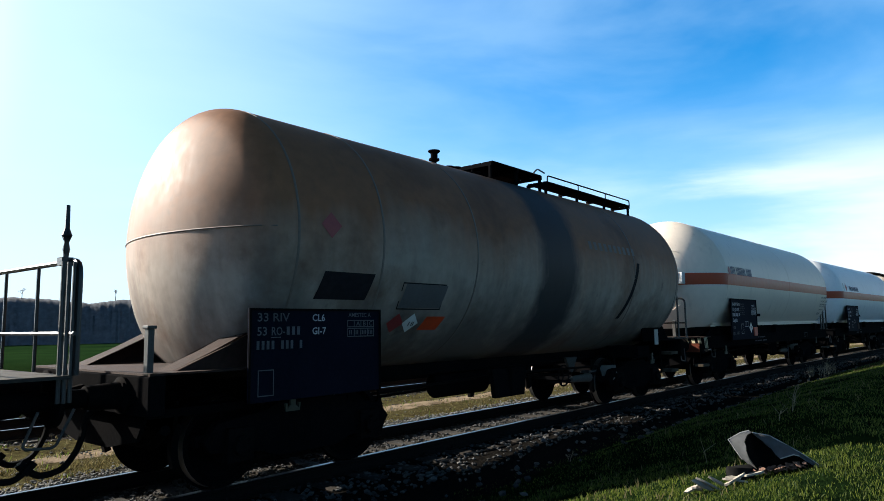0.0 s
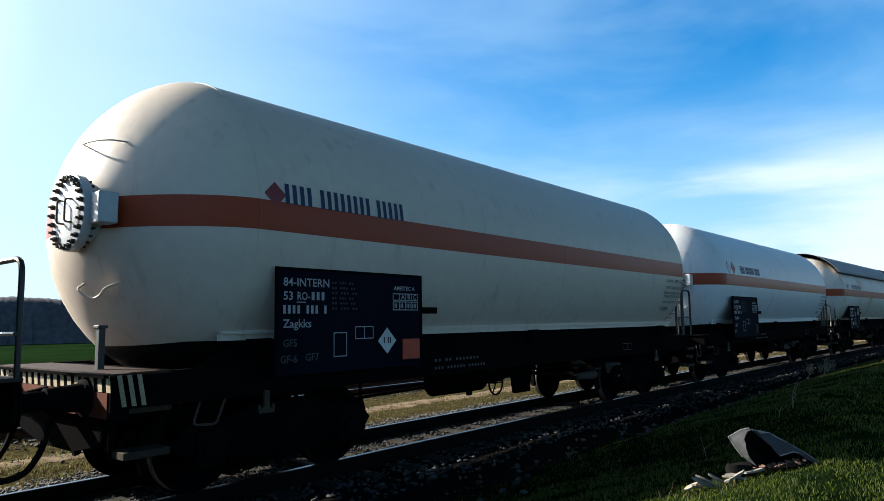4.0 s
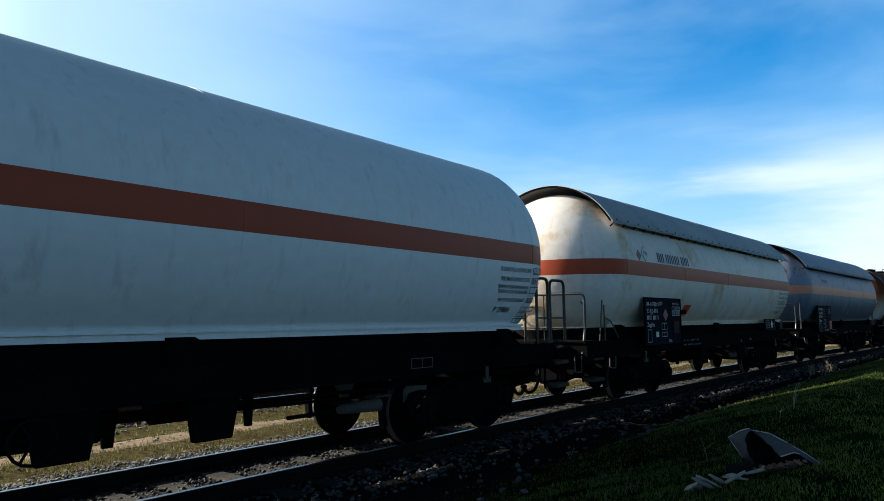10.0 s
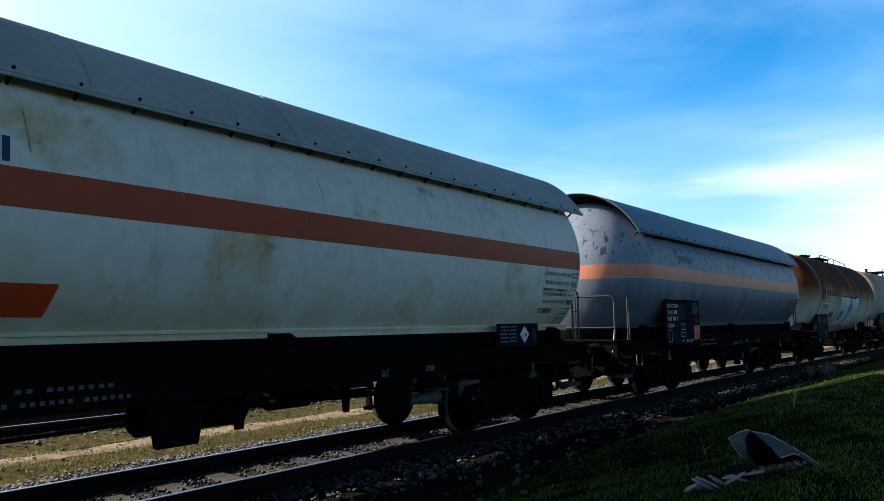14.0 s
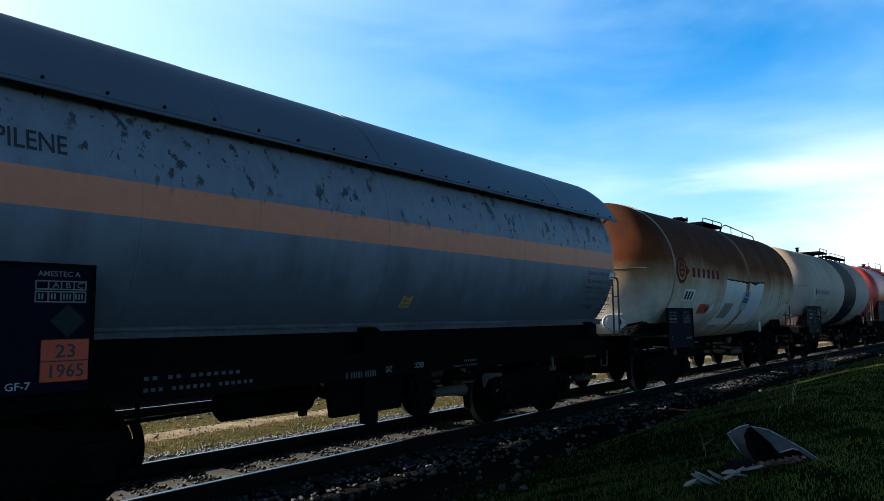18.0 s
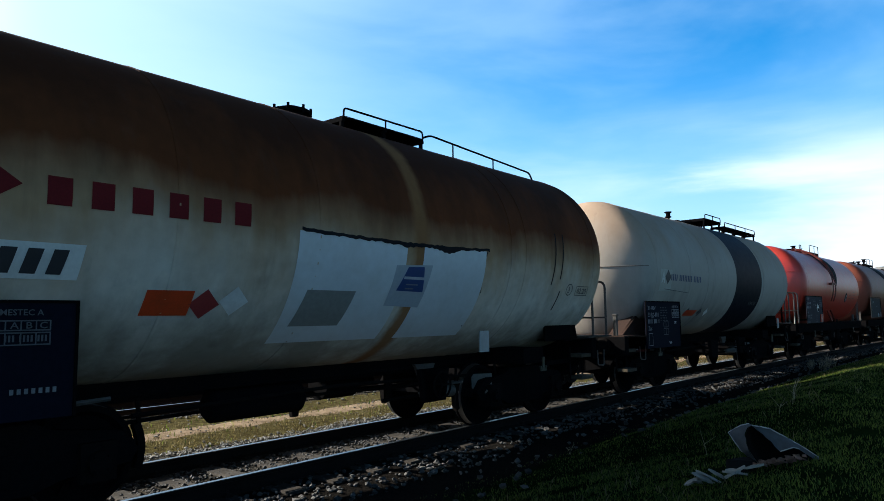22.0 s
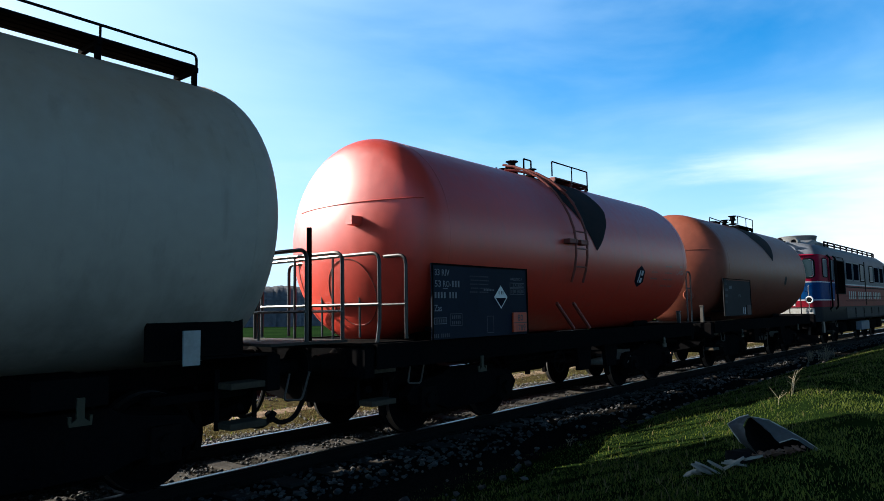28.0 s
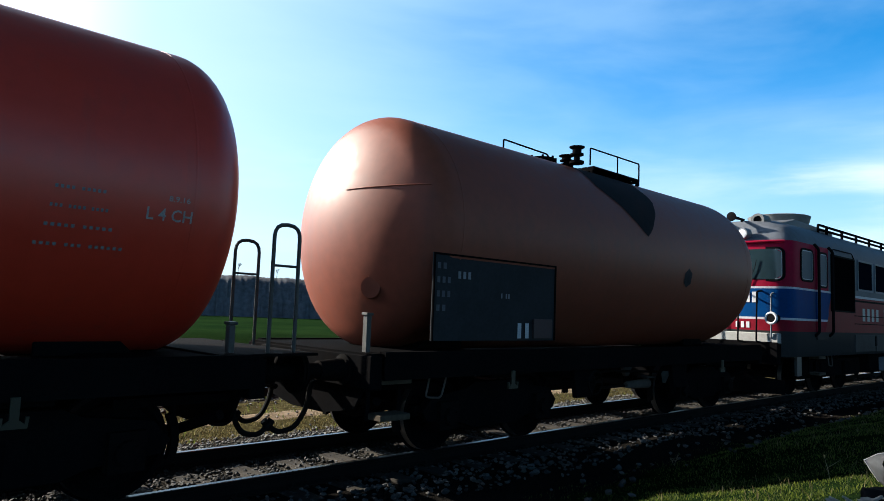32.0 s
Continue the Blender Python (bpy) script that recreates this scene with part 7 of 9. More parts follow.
        end_rail(e, X(103.10), 1.30, 2.38, -1.25, 1.2, 0.44)
        steps(e, h0 + 0.35)
        loop_rail(e, X(113.31), -1.2, 1.24, 2.50, 0.28)
        loop_rail(e, X(113.63), 0.2, 1.24, 2.45, 0.30)
        bm = bmesh.new()
        box(bm, r + 0.4, X(113.66), -1.32, 1.32, 1.235, 1.262)
        part("platform", bevelled(bm, 0.005), M["iron"], e, "steel plate platform")
        corner_post(e, h1 - 0.25, -1.1, 1.22, 0.3)
    else:
        corner_post(e, h0 + 0.12, -1.1)
        steps(e, h0 + 0.4)
        # round blank flange on the leading end
        bm = bmesh.new()
        yy, zz = -0.62, c - 0.75
        xx = f - bulge(math.hypot(yy, zz - c), R, d)
        turned(bm, [(-0.03, 0), (-0.03, 0.13), (0.06, 0.15), (0.06, 0)], 20, Matrix.Translation((xx, yy, zz)) @ Matrix.Rotation(radians(25), 4, "Z"))
        part("blank_flange", bm, paint, e)
    return e


WORN = surface("worn_white_lettering", (0.34, 0.30, 0.29), 0.6, 0, 0.45, 30, 0)
# the tank's red with the ladder's shade put into it, sooty in patches
LADDER = surface("shaded_sooty_red", (0.16, 0.022, 0.012), 0.6, 0, 0.3, 10, 0.1, (0.02, 0.01, 0.008), 0.5)


# ---- build the wagons ----
wagon_front()
wagon_old()
G2 = dict(ends=((1.20, 0.62), (1.15, 0.55)), f=18.25, r=29.38, b0=18.47, b1=20.64, n=18.55, nz=2.87, nw=1.74, hz=2.95)
e2, X2, h20, h21 = wagon_gas(16.4, 30.95, G2, 1.67, 2.74, (0.71, 0.605, 0.50), 21, ((18.43, "red"),), "84-INTERN", True, (2.58, 2.88), 0.21)
yellow_corner(e2, h20)
G3 = dict(ends=((1.20, 0.60), (1.25, 0.55)), f=32.71, r=43.90, b0=32.97, b1=35.1, n=33.90, nz=2.87, nw=1.72, hz=3.0)
wagon_gas(30.95, 45.5, G3, 1.615, 2.68, (0.78, 0.77, 0.76), 22, ((32.96, "white"), (33.32, "red")), "33-RIV", False, (2.52, 2.82), 0.21)
S4 = dict(low=28.5, ends=((1.08, 0.53), (0.70, 0.52)), f=47.38, r=59.26, s0=46.95, s1=59.62, b0=48.15, b1=50.05, n=48.84, nz=2.85, nw=1.75, h=47.85, hz=2.94, o=50.55)
wagon_shield(45.5, 60.6, S4, 1.60, 2.68, (0.70, 0.635, 0.56), STRIPE, surface("grey_shield_sheet", (0.34, 0.325, 0.31), 0.6, 0, 0.2, 4, 0.05, (0.10, 0.08, 0.06), 0.35), 23, (2.52, 2.82), (((0.46, 0.33, 0.12), 2.15, 1.2, 0.7, 0.9),), "84-INTERN", "Zagkks", "ivory liquefied-gas tank wagon under a grey sun shield", lift=0.15)
S5 = dict(low=26.0, ends=((0.85, 0.54), (0.75, 0.54)), f=62.41, r=74.39, s0=61.88, s1=74.72, b0=63.1, b1=65.05, n=63.95, nz=2.95, nw=0.82, y=68.80)
# the first entry darkens the tank from mid height downwards
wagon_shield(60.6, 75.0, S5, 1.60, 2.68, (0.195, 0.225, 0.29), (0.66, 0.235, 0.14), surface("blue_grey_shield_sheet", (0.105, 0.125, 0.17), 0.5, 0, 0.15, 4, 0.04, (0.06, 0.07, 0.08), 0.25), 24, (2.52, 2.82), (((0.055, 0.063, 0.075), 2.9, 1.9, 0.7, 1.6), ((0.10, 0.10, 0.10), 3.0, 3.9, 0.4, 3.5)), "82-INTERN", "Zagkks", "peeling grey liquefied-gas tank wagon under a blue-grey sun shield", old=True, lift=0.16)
wagon_rusty()
wagon_band()
ACID = tank_paint("bright_orange_red", (0.54, 0.036, 0.015), None, stains=(((0.30, 0.035, 0.03), 3.0, 4.2, 0.6, 1.0),), rough=0.42, vary=0.13, spec=0.75)
# the one entry makes the paint darker towards the bottom
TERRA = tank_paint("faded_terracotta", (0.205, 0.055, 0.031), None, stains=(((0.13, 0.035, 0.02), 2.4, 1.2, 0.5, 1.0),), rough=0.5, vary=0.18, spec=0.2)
R8 = dict(f=103.73, r=112.24, b0=103.35, bz=1.27, bw=2.26, e=109.91, ez=2.28, d=107.2, t=107.94, tz=2.69, l=107.18, v=((107.18, -0.2, 0.24, 0.07), (107.62, -0.35, 0.14, 0.06), (107.78, -0.2, 0.12, 0.06)), w=(108.05, 109.35))
wagon_red(101.65, 113.7, R8, 1.50, 2.70, ACID, "bright orange-red acid tank wagon with a ladder", 31, True)
R9 = dict(f=115.47, r=123.42, b0=115.05, bz=1.38, bw=2.24, e=120.98, ez=2.44, d=118.75, t=119.65, tz=3.02, l=118.5, v=((119.08, -0.28, 0.18, 0.075), (119.0, -0.55, 0.27, 0.075)), w=(119.4, 120.82))
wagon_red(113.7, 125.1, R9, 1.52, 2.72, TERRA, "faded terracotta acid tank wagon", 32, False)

# ---- the diesel locomotive that pushes ----
def loco_paint():
    def extra(n, l, tcn, here):
        sx = n.new("ShaderNodeSeparateXYZ")
        l.new(tcn.outputs["Object"], sx.inputs[0])
        z, x = sx.outputs["Z"], sx.outputs["X"]
        # the cab's colours end behind the door, on a slant low down
        edge = times_(n, l, x, times_(n, l, times_(n, l, z, 2.1, "SUBTRACT"), 0.55), "SUBTRACT")
        cab = times_(n, l, edge, CAB_END, "LESS_THAN")
        nocab = times_(n, l, edge, CAB_END, "GREATER_THAN")
        upper = times_(n, l, x, CAB_END, "LESS_THAN")

        def between(lo, hi, colour, mask=None):
            nonlocal here
            fct = times_(n, l, times_(n, l, z, lo, "GREATER_THAN"), times_(n, l, z, hi, "LESS_THAN"))
            if mask is not None:
                fct = times_(n, l, fct, mask)
            here = mixer(n, l, fct, here, colour)
        between(1.55, 2.46, (0.20, 0.034, 0.036), nocab)
        between(2.46, 2.52, (0.42, 0.43, 0.46), nocab)
        between(1.55, 1.80, (0.20, 0.012, 0.024), cab)
        between(1.80, 1.85, (0.50, 0.50, 0.55), cab)
        between(1.85, 2.50, (0.004, 0.046, 0.165), cab)
        between(2.50, 2.545, (0.50, 0.50, 0.55), cab)
        between(2.545, 3.60, (0.27, 0.008, 0.032), upper)
        between(0.0, 1.55, (0.030, 0.030, 0.032))
        grime = ramp(n, l, streaks(n, l, tcn, (2, 2, 0.3), 2.0), 0.5, 0.85, 0.35)
        return mixer(n, l, grime, here, (0.05, 0.045, 0.042))
    return surface("locomotive_paint", (0.115, 0.125, 0.145), 0.42, 0, 0.15, 5, 0.05, extra=extra, spec=0.01)


# the nose in plan: half widths and how far back the skin lies there
NOSE = ((0.0, 0.0), (0.60, 0.012), (0.95, 0.04), (1.20, 0.085), (1.33, 0.135), (1.41, 0.195), (1.46, 0.27), (1.49, 0.37), (1.50, 0.55))


def nose_back(y):
    return float(np.interp(abs(y), [q[0] for q in NOSE], [q[1] for q in NOSE]))


def round_pane(parent, where, a0, a1, z0, z1, rad, glass, rubber, rim=None, wide=0.045, name="window"):
    """A window with rounded corners on a skin; where(a, z, lift) gives a point at a across and z up, lift out of the skin."""
    def loop(inset):
        pts, rr = [], max(0.012, rad - inset)
        for ca, cz, q in ((a1 - inset - rr, z1 - inset - rr, 0), (a0 + inset + rr, z1 - inset - rr, 90), (a0 + inset + rr, z0 + inset + rr, 180), (a1 - inset - rr, z0 + inset + rr, 270)):
            pts += [(ca + rr * math.cos(radians(q + 15 * k)), cz + rr * math.sin(radians(q + 15 * k))) for k in range(7)]
        return pts

    def band(i0, i1, lift, material, nm, par):
        bm = bmesh.new()
        rows = []
        for inset, up in ((i0, -0.02), (i0, lift), (i1, lift), (i1, -0.02)):
            rows.append([bm.verts.new(where(a, z, up)) for a, z in loop(inset)])
        for p, q in zip(rows, rows[1:] + rows[:1]):
            for k in range(len(p)):
                m = (k + 1) % len(p)
                bm.faces.new((p[k], p[m], q[m], q[k]))
        return part(nm, bm, material, par)
    w = band(0.0, wide, 0.022, rubber, name, parent)
    if rim:
        band(wide, wide + 0.02, 0.016, rim, "window_rim", w)
    # the pane follows the skin in strips
    bm = bmesh.new()
    cols = []
    n = 9
    rr = max(0.02, rad - wide)
    for k in range(n + 1):
        a = a0 + wide + (a1 - a0 - 2 * wide) * k / n
        near = min(a - a0 - wide, a1 - wide - a)
        cut = rr - math.sqrt(max(0.0, rr * rr - (rr - near) ** 2)) if near < rr else 0.0
        cols.append([bm.verts.new(where(a, z, 0.006)) for z in (z0 + wide + cut, z1 - wide - cut)])
    for p, q in zip(cols, cols[1:]):
        bm.faces.new((p[0], p[1], q[1], q[0]))
    part("pane", bm, glass, w)
    return w


def locomotive():
    global CAB_END
    e, X = car("locomotive", "grey, red and blue diesel locomotive with a rounded cab", 125.5, 142.3)
    CAB_END = X(128.12)
    paint = loco_paint()
    prof = [(1.46, 0.98), (1.50, 1.05), (1.50, 1.6), (1.50, 2.4), (1.50, 3.0), (1.50, 3.5), (1.48, 3.62), (1.42, 3.76), (1.34, 3.90), (1.14, 4.06), (0.75, 4.19), (0.3, 4.25)]
    full = prof + [(-y, z) for y, z in prof[::-1]]
    # stations: how far back, the width there, and how much of the roof's rise is left
    rise = (0.20, 0.20, 0.21, 0.24, 0.30, 0.38, 0.50, 0.66, 0.86)
    st = [(125.66 + back, max(0.36, half) / 1.5, up) for (half, back), up in zip(NOSE[1:], rise[1:])]
    st += [(126.9, 1.0, 1.0)] + [(x, 1.0, 1.0) for x in (129.0, 132.0, 135.0, 138.2)]
    st += [(266.15 - x, a, b) for x, a, b in st[8::-1]]
    bm = bmesh.new()
    rings = []
    for x, a, b in st:
        rings.append([bm.verts.new((X(x), y * a, z if z < 3.5 else 3.5 + (z - 3.5) * b)) for y, z in full])
    for p, q in zip(rings, rings[1:]):
        for k in range(len(full) - 1):
            bm.faces.new((p[k], p[k + 1], q[k + 1], q[k]))
        bm.faces.new((p[-1], p[0], q[0], q[-1]))
    bm.faces.new(rings[0])
    bm.faces.new(rings[-1][::-1])
    part("body", bm, paint, e, "grey body with a red band and a blue and red cab", smooth=30)

    def on_side(a, z, lift):
        return (a, -1.502 - lift, z)

    def on_nose(y, z, lift):
        return (X(125.66) + nose_back(y) - 0.006 - lift, y, z)

    glass = surface("dark_window", (0.003, 0.005, 0.010), 0.5, 0, 0.1, 4, 0, spec=0.0)
    pale = surface("pale_window", (0.085, 0.10, 0.12), 0.4, 0, 0.15, 4, 0, spec=0.03)
    screen = surface("windscreen_glass", (0.018, 0.036, 0.045), 0.12, 0, 0.2, 2, 0, spec=0.45)
    rubber = surface("window_rubber", (0.006, 0.006, 0.007), 0.7, spec=0.02)
    alu = surface("dull_window_rim", (0.24, 0.245, 0.26), 0.4, 0.3, 0.2, 20, 0.05)
    greyrim = surface("grey_window_frame", (0.16, 0.17, 0.19), 0.5, 0, 0.2, 10, 0.05, spec=0.05)
    white = surface("white_marking", (0.60, 0.61, 0.65), 0.5, 0, 0.15, 20, 0)

    round_pane(e, on_side, X(126.36), X(127.12), 2.70, 3.47, 0.14, pale, rubber, alu)
    # cab door with its window and thick black hand rails
    bm = bmesh.new()
    box(bm, X(127.30), X(128.06), -1.525, -1.48, 1.36, 3.58)
    dr = part("cab_door", bevelled(bm, 0.012), paint, e, "red and blue cab door")
    round_pane(dr, lambda a, z, up: on_side(a, z, up + 0.024), X(127.42), X(127.95), 2.60, 3.46, 0.12, pale, rubber, alu, name="door_window")
    for x, lo in ((127.22, 1.45), (128.14, 1.45)):
        handrail(e, [(X(x), -1.50, lo), (X(x), -1.60, lo + 0.1), (X(x), -1.60, 3.50), (X(x), -1.50, 3.62)], 0.034, 0.06, rubber)
    # rain strip over the engine opening; a near-black slab stands for its shaded inside
    bm = bmesh.new()
    tube(bm, [(X(128.28), -1.52, 3.42), (X(128.34), -1.53, 3.60), (X(129.75), -1.53, 3.60), (X(129.98), -1.52, 3.42)], 0.014, 6, 0.08)
    part("rain_strip", bm, rubber, e)
    bm = bmesh.new()
    box(bm, X(128.32), X(129.94), -1.516, -1.47, 2.10, 3.43)
    op = part("engine_opening", bm, surface("opening_shade", (0.0025, 0.0025, 0.003), 0.95, spec=0.0), e, "near-black slab standing for the dark open doorway of the engine room")
    for a0, a1, b0, b1 in ((128.28, 128.32, 2.06, 3.47), (129.94, 129.98, 2.06, 3.47), (128.32, 129.94, 3.43, 3.47), (128.32, 129.94, 2.06, 2.10)):
        bm = bmesh.new()
        box(bm, X(a0), X(a1), -1.53, -1.47, b0, b1)
        part("opening_frame", bm, rubber, op)
    for a, b, plain in ((130.24, 131.50, False), (131.68, 132.86, False), (133.10, 134.02, True), (135.18, 136.14, True), (136.28, 137.50, False), (137.66, 138.72, False)):
        if plain:
            round_pane(e, on_side, X(a), X(b), 2.66, 3.49, 0.13, pale, rubber, alu, wide=0.06)
        else:
            round_pane(e, on_side, X(a), X(b), 2.66, 3.49, 0.05, glass, greyrim, None, wide=0.05)
    for x in (134.12, 138.95):
        bm = bmesh.new()
        box(bm, X(x), X(x) + 0.06, -1.52, -1.49, 1.60, 3.62)
        part("body_strip", bm, rubber, e, "black joint strip")
    bm = bmesh.new()
    box(bm, X(130.05), X(138.9), -1.512, -1.49, 2.36, 2.41)
    part("body_bead", bm, rubber, e)
    split_writing("name_bar", (4, 8, 5), on_board(X(130.62), 1.86, -1.508), 0.34, WORN, e, 7.0)
    for z in (1.77, 1.98):
        bm = bmesh.new()
        box(bm, X(130.0), X(138.6), -1.514, -1.49, z, z + 0.022)
        part("body_bead", bm, rubber, e)
    # access panels of the skirt
    for k in range(6):
        x = X(130.0) + 1.72 * k
        bm = bmesh.new()
        box(bm, x, x + 1.62, -1.52, -1.49, 1.04, 1.50)
        sp = part("skirt_panel", bevelled(bm, 0.012), SKIRT, e)
        bm = bmesh.new()
        box(bm, x + 1.60, x + 1.74, -1.535, -1.515, 1.20, 1.46)
        part("panel_latch", bm, rubber, sp)
    # cab front: two windscreens under the red brow, number and letter bars, lamps and rails
    for s in (-1, 1):
        lo, hi = (-1.385, -0.05) if s < 0 else (0.05, 1.385)
        w = round_pane(e, on_nose, lo, hi, 2.66, 3.44, 0.15, screen, rubber, alu, name="windscreen")
        bm = bmesh.new()
        y0 = s * 0.62
        tube(bm, [on_nose(y0, 2.60, 0.03), on_nose(y0 - 0.16, 2.95, 0.035), on_nose(y0 - 0.20, 3.15, 0.035)], 0.009, 6)
        part("wiper", bm, rubber, w)
        for a, wd in ((0.55, 0.11), (0.71, 0.10)):
            me = bpy.data.meshes.new("letter_bar")
            q0, q1 = sorted((s * a, s * (a + wd)))
            me.from_pydata([on_nose(q, z, 0.004) for z in (2.18, 2.42) for q in (q0, q1)], [], [(0, 1, 3, 2)])
            placed("letter_bar", me, white, e, smooth=0)
        for a in (0.34, 0.46, 0.58):
            me = bpy.data.meshes.new("number_bar")
            q0, q1 = sorted((s * a, s * (a + 0.07)))
            me.from_pydata([on_nose(q, z, 0.004) for z in (1.60, 1.74) for q in (q0, q1)], [], [(0, 1, 3, 2)])
            placed("number_bar", me, white, e, smooth=0)
        bm = bmesh.new()
        turned(bm, [(-0.02, 0), (-0.05, 0.08), (-0.05, 0.115), (0, 0.135), (0.16, 0.135), (0.16, 0)], 20, Matrix.Translation((X(125.62), s * 0.53, 3.77)))
        hl = part("headlamp", bm, alu, e, "round headlamp above the brow")
        bm = bmesh.new()
        turned(bm, [(-0.06, 0), (-0.052, 0.09), (-0.045, 0.09), (-0.045, 0)], 18, Matrix.Translation((X(125.62), s * 0.53, 3.77)))
        part("lens", bm, white, hl)
        # outer white-topped rail with the ring marker, inner black gangway rails
        handrail(e, [on_nose(s * 1.16, 2.40, 0.0), on_nose(s * 1.16, 2.36, 0.14), on_nose(s * 1.16, 1.40, 0.14), on_nose(s * 1.16, 1.32, 0.0)], 0.018, 0.04, greyrim)
        for y in (0.52, 0.92):
            handrail(e, [on_nose(s * y, 2.44, 0.0), on_nose(s * y, 2.42, 0.26), on_nose(s * y, 1.30, 0.30), on_nose(s * y, 1.28, 0.0)], 0.020, 0.05, rubber)
        bm = bmesh.new()
        tube(bm, [(X(125.50), s * 1.20 + 0.115 * math.cos(a), 1.83 + 0.115 * math.sin(a)) for a in np.linspace(0, 2 * math.pi, 21)], 0.030, 8)
        part("marker_ring", bm, white, e, "white ring-shaped marker")
        bm = bmesh.new()
        turned(bm, [(-0.02, 0), (-0.02, 0.09), (0.30, 0.09), (0.30, 0)], 18, Matrix.Translation((X(125.50), s * 1.20, 1.83)))
        part("tail_lamp", bm, rubber, e)
        # snow plough
        bm = bmesh.new()
        plate(bm, [(0.0, 0.16), (1.35, 0.16), (1.35, 0.46), (0.0, 0.62)], 0, 0.03)
        for v in bm.verts:
            v.co = Vector((X(125.35) + v.co.x * 0.35 + v.co.y, s * v.co.x, v.co.z))
        part("snow_plough", bm, M["black"], e)
        # horn on its stalk
        bm = bmesh.new()
        turned(bm, [(-0.62, 0.0), (-0.60, 0.115), (-0.56, 0.10), (-0.46, 0.045), (-0.1, 0.028), (0.06, 0.03), (0.06, 0)], 14, Matrix.Translation((X(126.25), s * 0.24, 4.19)))
        rod(bm, (X(126.2), s * 0.24, 4.19), (X(126.25), s * 0.24, 3.80), 0.03, 6)
        part("horn", bm, rubber, e)
        # short ventilator tube facing forward beside the fan
        bm = bmesh.new()
        turned(bm, [(0.05, 0.0), (0.05, 0.10), (0.0, 0.10), (0.0, 0.16), (0.40, 0.16), (0.40, 0)], 20, Matrix.Translation((X(126.35), s * 0.55, 4.17)))
        vt = part("ventilator", bm, M["fanroof"], e, "round forward-facing ventilator tube")
        # black disc that stands for the shade inside the tube
        bm = bmesh.new()
        turned(bm, [(0.045, 0.0), (0.045, 0.098), (0.049, 0.098), (0.049, 0)], 18, Matrix.Translation((X(126.35), s * 0.55, 4.17)))
        part("dark_mouth", bm, rubber, vt)
    # overhanging brow between the red front and the grey nose roof
    bm = bmesh.new()
    ys = np.linspace(-1.38, 1.38, 25)
    tube(bm, [on_nose(y, 3.565, 0.03) for y in ys], 0.032, 8)
    part("brow", bm, paint, e, "red brow over the windscreens")
    # pale beam under the front
    bm = bmesh.new()
    plate(bm, [(-1.30, 1.24), (1.30, 1.24), (1.30, 1.50), (-1.30, 1.50)], X(125.62), X(126.1), "x")
    part("front_beam", bevelled(bm, 0.02), M["holder"], e, "grey beam under the cab front")
    # roof: cooling fan housing on its cowl, walkway rails
    bm = bmesh.new()
    turned(bm, [(0, 0), (0, 0.70), (0.24, 0.76), (0.30, 0.78), (0.32, 0.74), (0.32, 0.66), (0.24, 0.64), (0.24, 0)], 36, Matrix.Translation((X(129.0), 0, 4.28)) @ Matrix.Rotation(radians(-90), 4, "Y"))
    part("fan_housing", bm, M["fanroof"], e, "round grey roof fan")
    bm = bmesh.new()
    plate(bm, [(X(126.25), 3.80), (X(130.2), 4.05), (X(130.2), 4.26), (X(127.6), 4.31), (X(126.9), 4.16)], -0.95, 0.95)
    part("fan_cowl", bevelled(bm, 0.05, 2), M["fanroof"], e, "sloping grey cowl before the roof fan")
    for s in (-1, 1):
        for z in (4.16, 4.27):
            bm = bmesh.new()
            tube(bm, [(X(128.6), s * 1.12, 4.0), (X(128.6), s * 1.12, z), (X(138.8), s * 1.12, z), (X(138.8), s * 1.12, 4.0)], 0.032, 6)
            part("roof_rail", bm, M["black"], e)
        for k in range(9):
            bm = bmesh.new()
            rod(bm, (X(129.2) + 1.15 * k, s * 1.12, 3.98), (X(129.2) + 1.15 * k, s * 1.12, 4.28), 0.035, 6)
            part("rail_post", bm, M["black"], e)
    bm = bmesh.new()
    box(bm, X(130.4), X(137.2), -0.75, 0.75, 4.10, 4.22)
    part("roof_hatch", bevelled(bm, 0.04, 2), M["fanroof"], e)
    # mirror at the far cab, on its bent arm
    bm = bmesh.new()
    box(bm, X(140.15), X(140.25), -1.80, -1.60, 2.85, 3.25)
    mir = part("mirror", bevelled(bm, 0.02), M["black"], e)
    bm = bmesh.new()
    tube(bm, [(X(140.0), -1.48, 3.45), (X(140.2), -1.70, 3.45), (X(140.2), -1.70, 3.2)], 0.014, 6, 0.06)
    part("mirror_arm", bm, M["black"], mir)
    # running gear: two three-axle bogies, tank, step boxes
    for xb in (X(129.3), X(137.4)):
        b = tagged(new("bogie"), "black three-axle bogie")
        b.parent = e
        b.location = (xb, 0, 0)
        for y in (-1.08, 1.08):
            bm = bmesh.new()
            plate(bm, [(-2.3, 0.55), (-2.1, 0.42), (2.1, 0.42), (2.3, 0.55), (2.2, 0.86), (-2.2, 0.86)], y - 0.06, y + 0.06)
            for x in (-1.0, 1.0):
                rod(bm, (x - 0.12, y * 1.08, 0.45), (x - 0.12, y * 1.08, 0.8), 0.08, 10)
                rod(bm, (x + 0.12, y * 1.08, 0.45), (x + 0.12, y * 1.08, 0.8), 0.08, 10)
            part("side_frame", bm, M["black"], b)
        for ax in (-1.8, 0.0, 1.8):
            w = placed("wheelset", WHEEL_ME, None, b, smooth=30)
            w.location = (ax, 0, WHEEL)
            WHEELSETS.append((w, ax))
    bm = bmesh.new()
    box(bm, X(132.0), X(134.9), -1.25, 1.25, 0.42, 0.98)
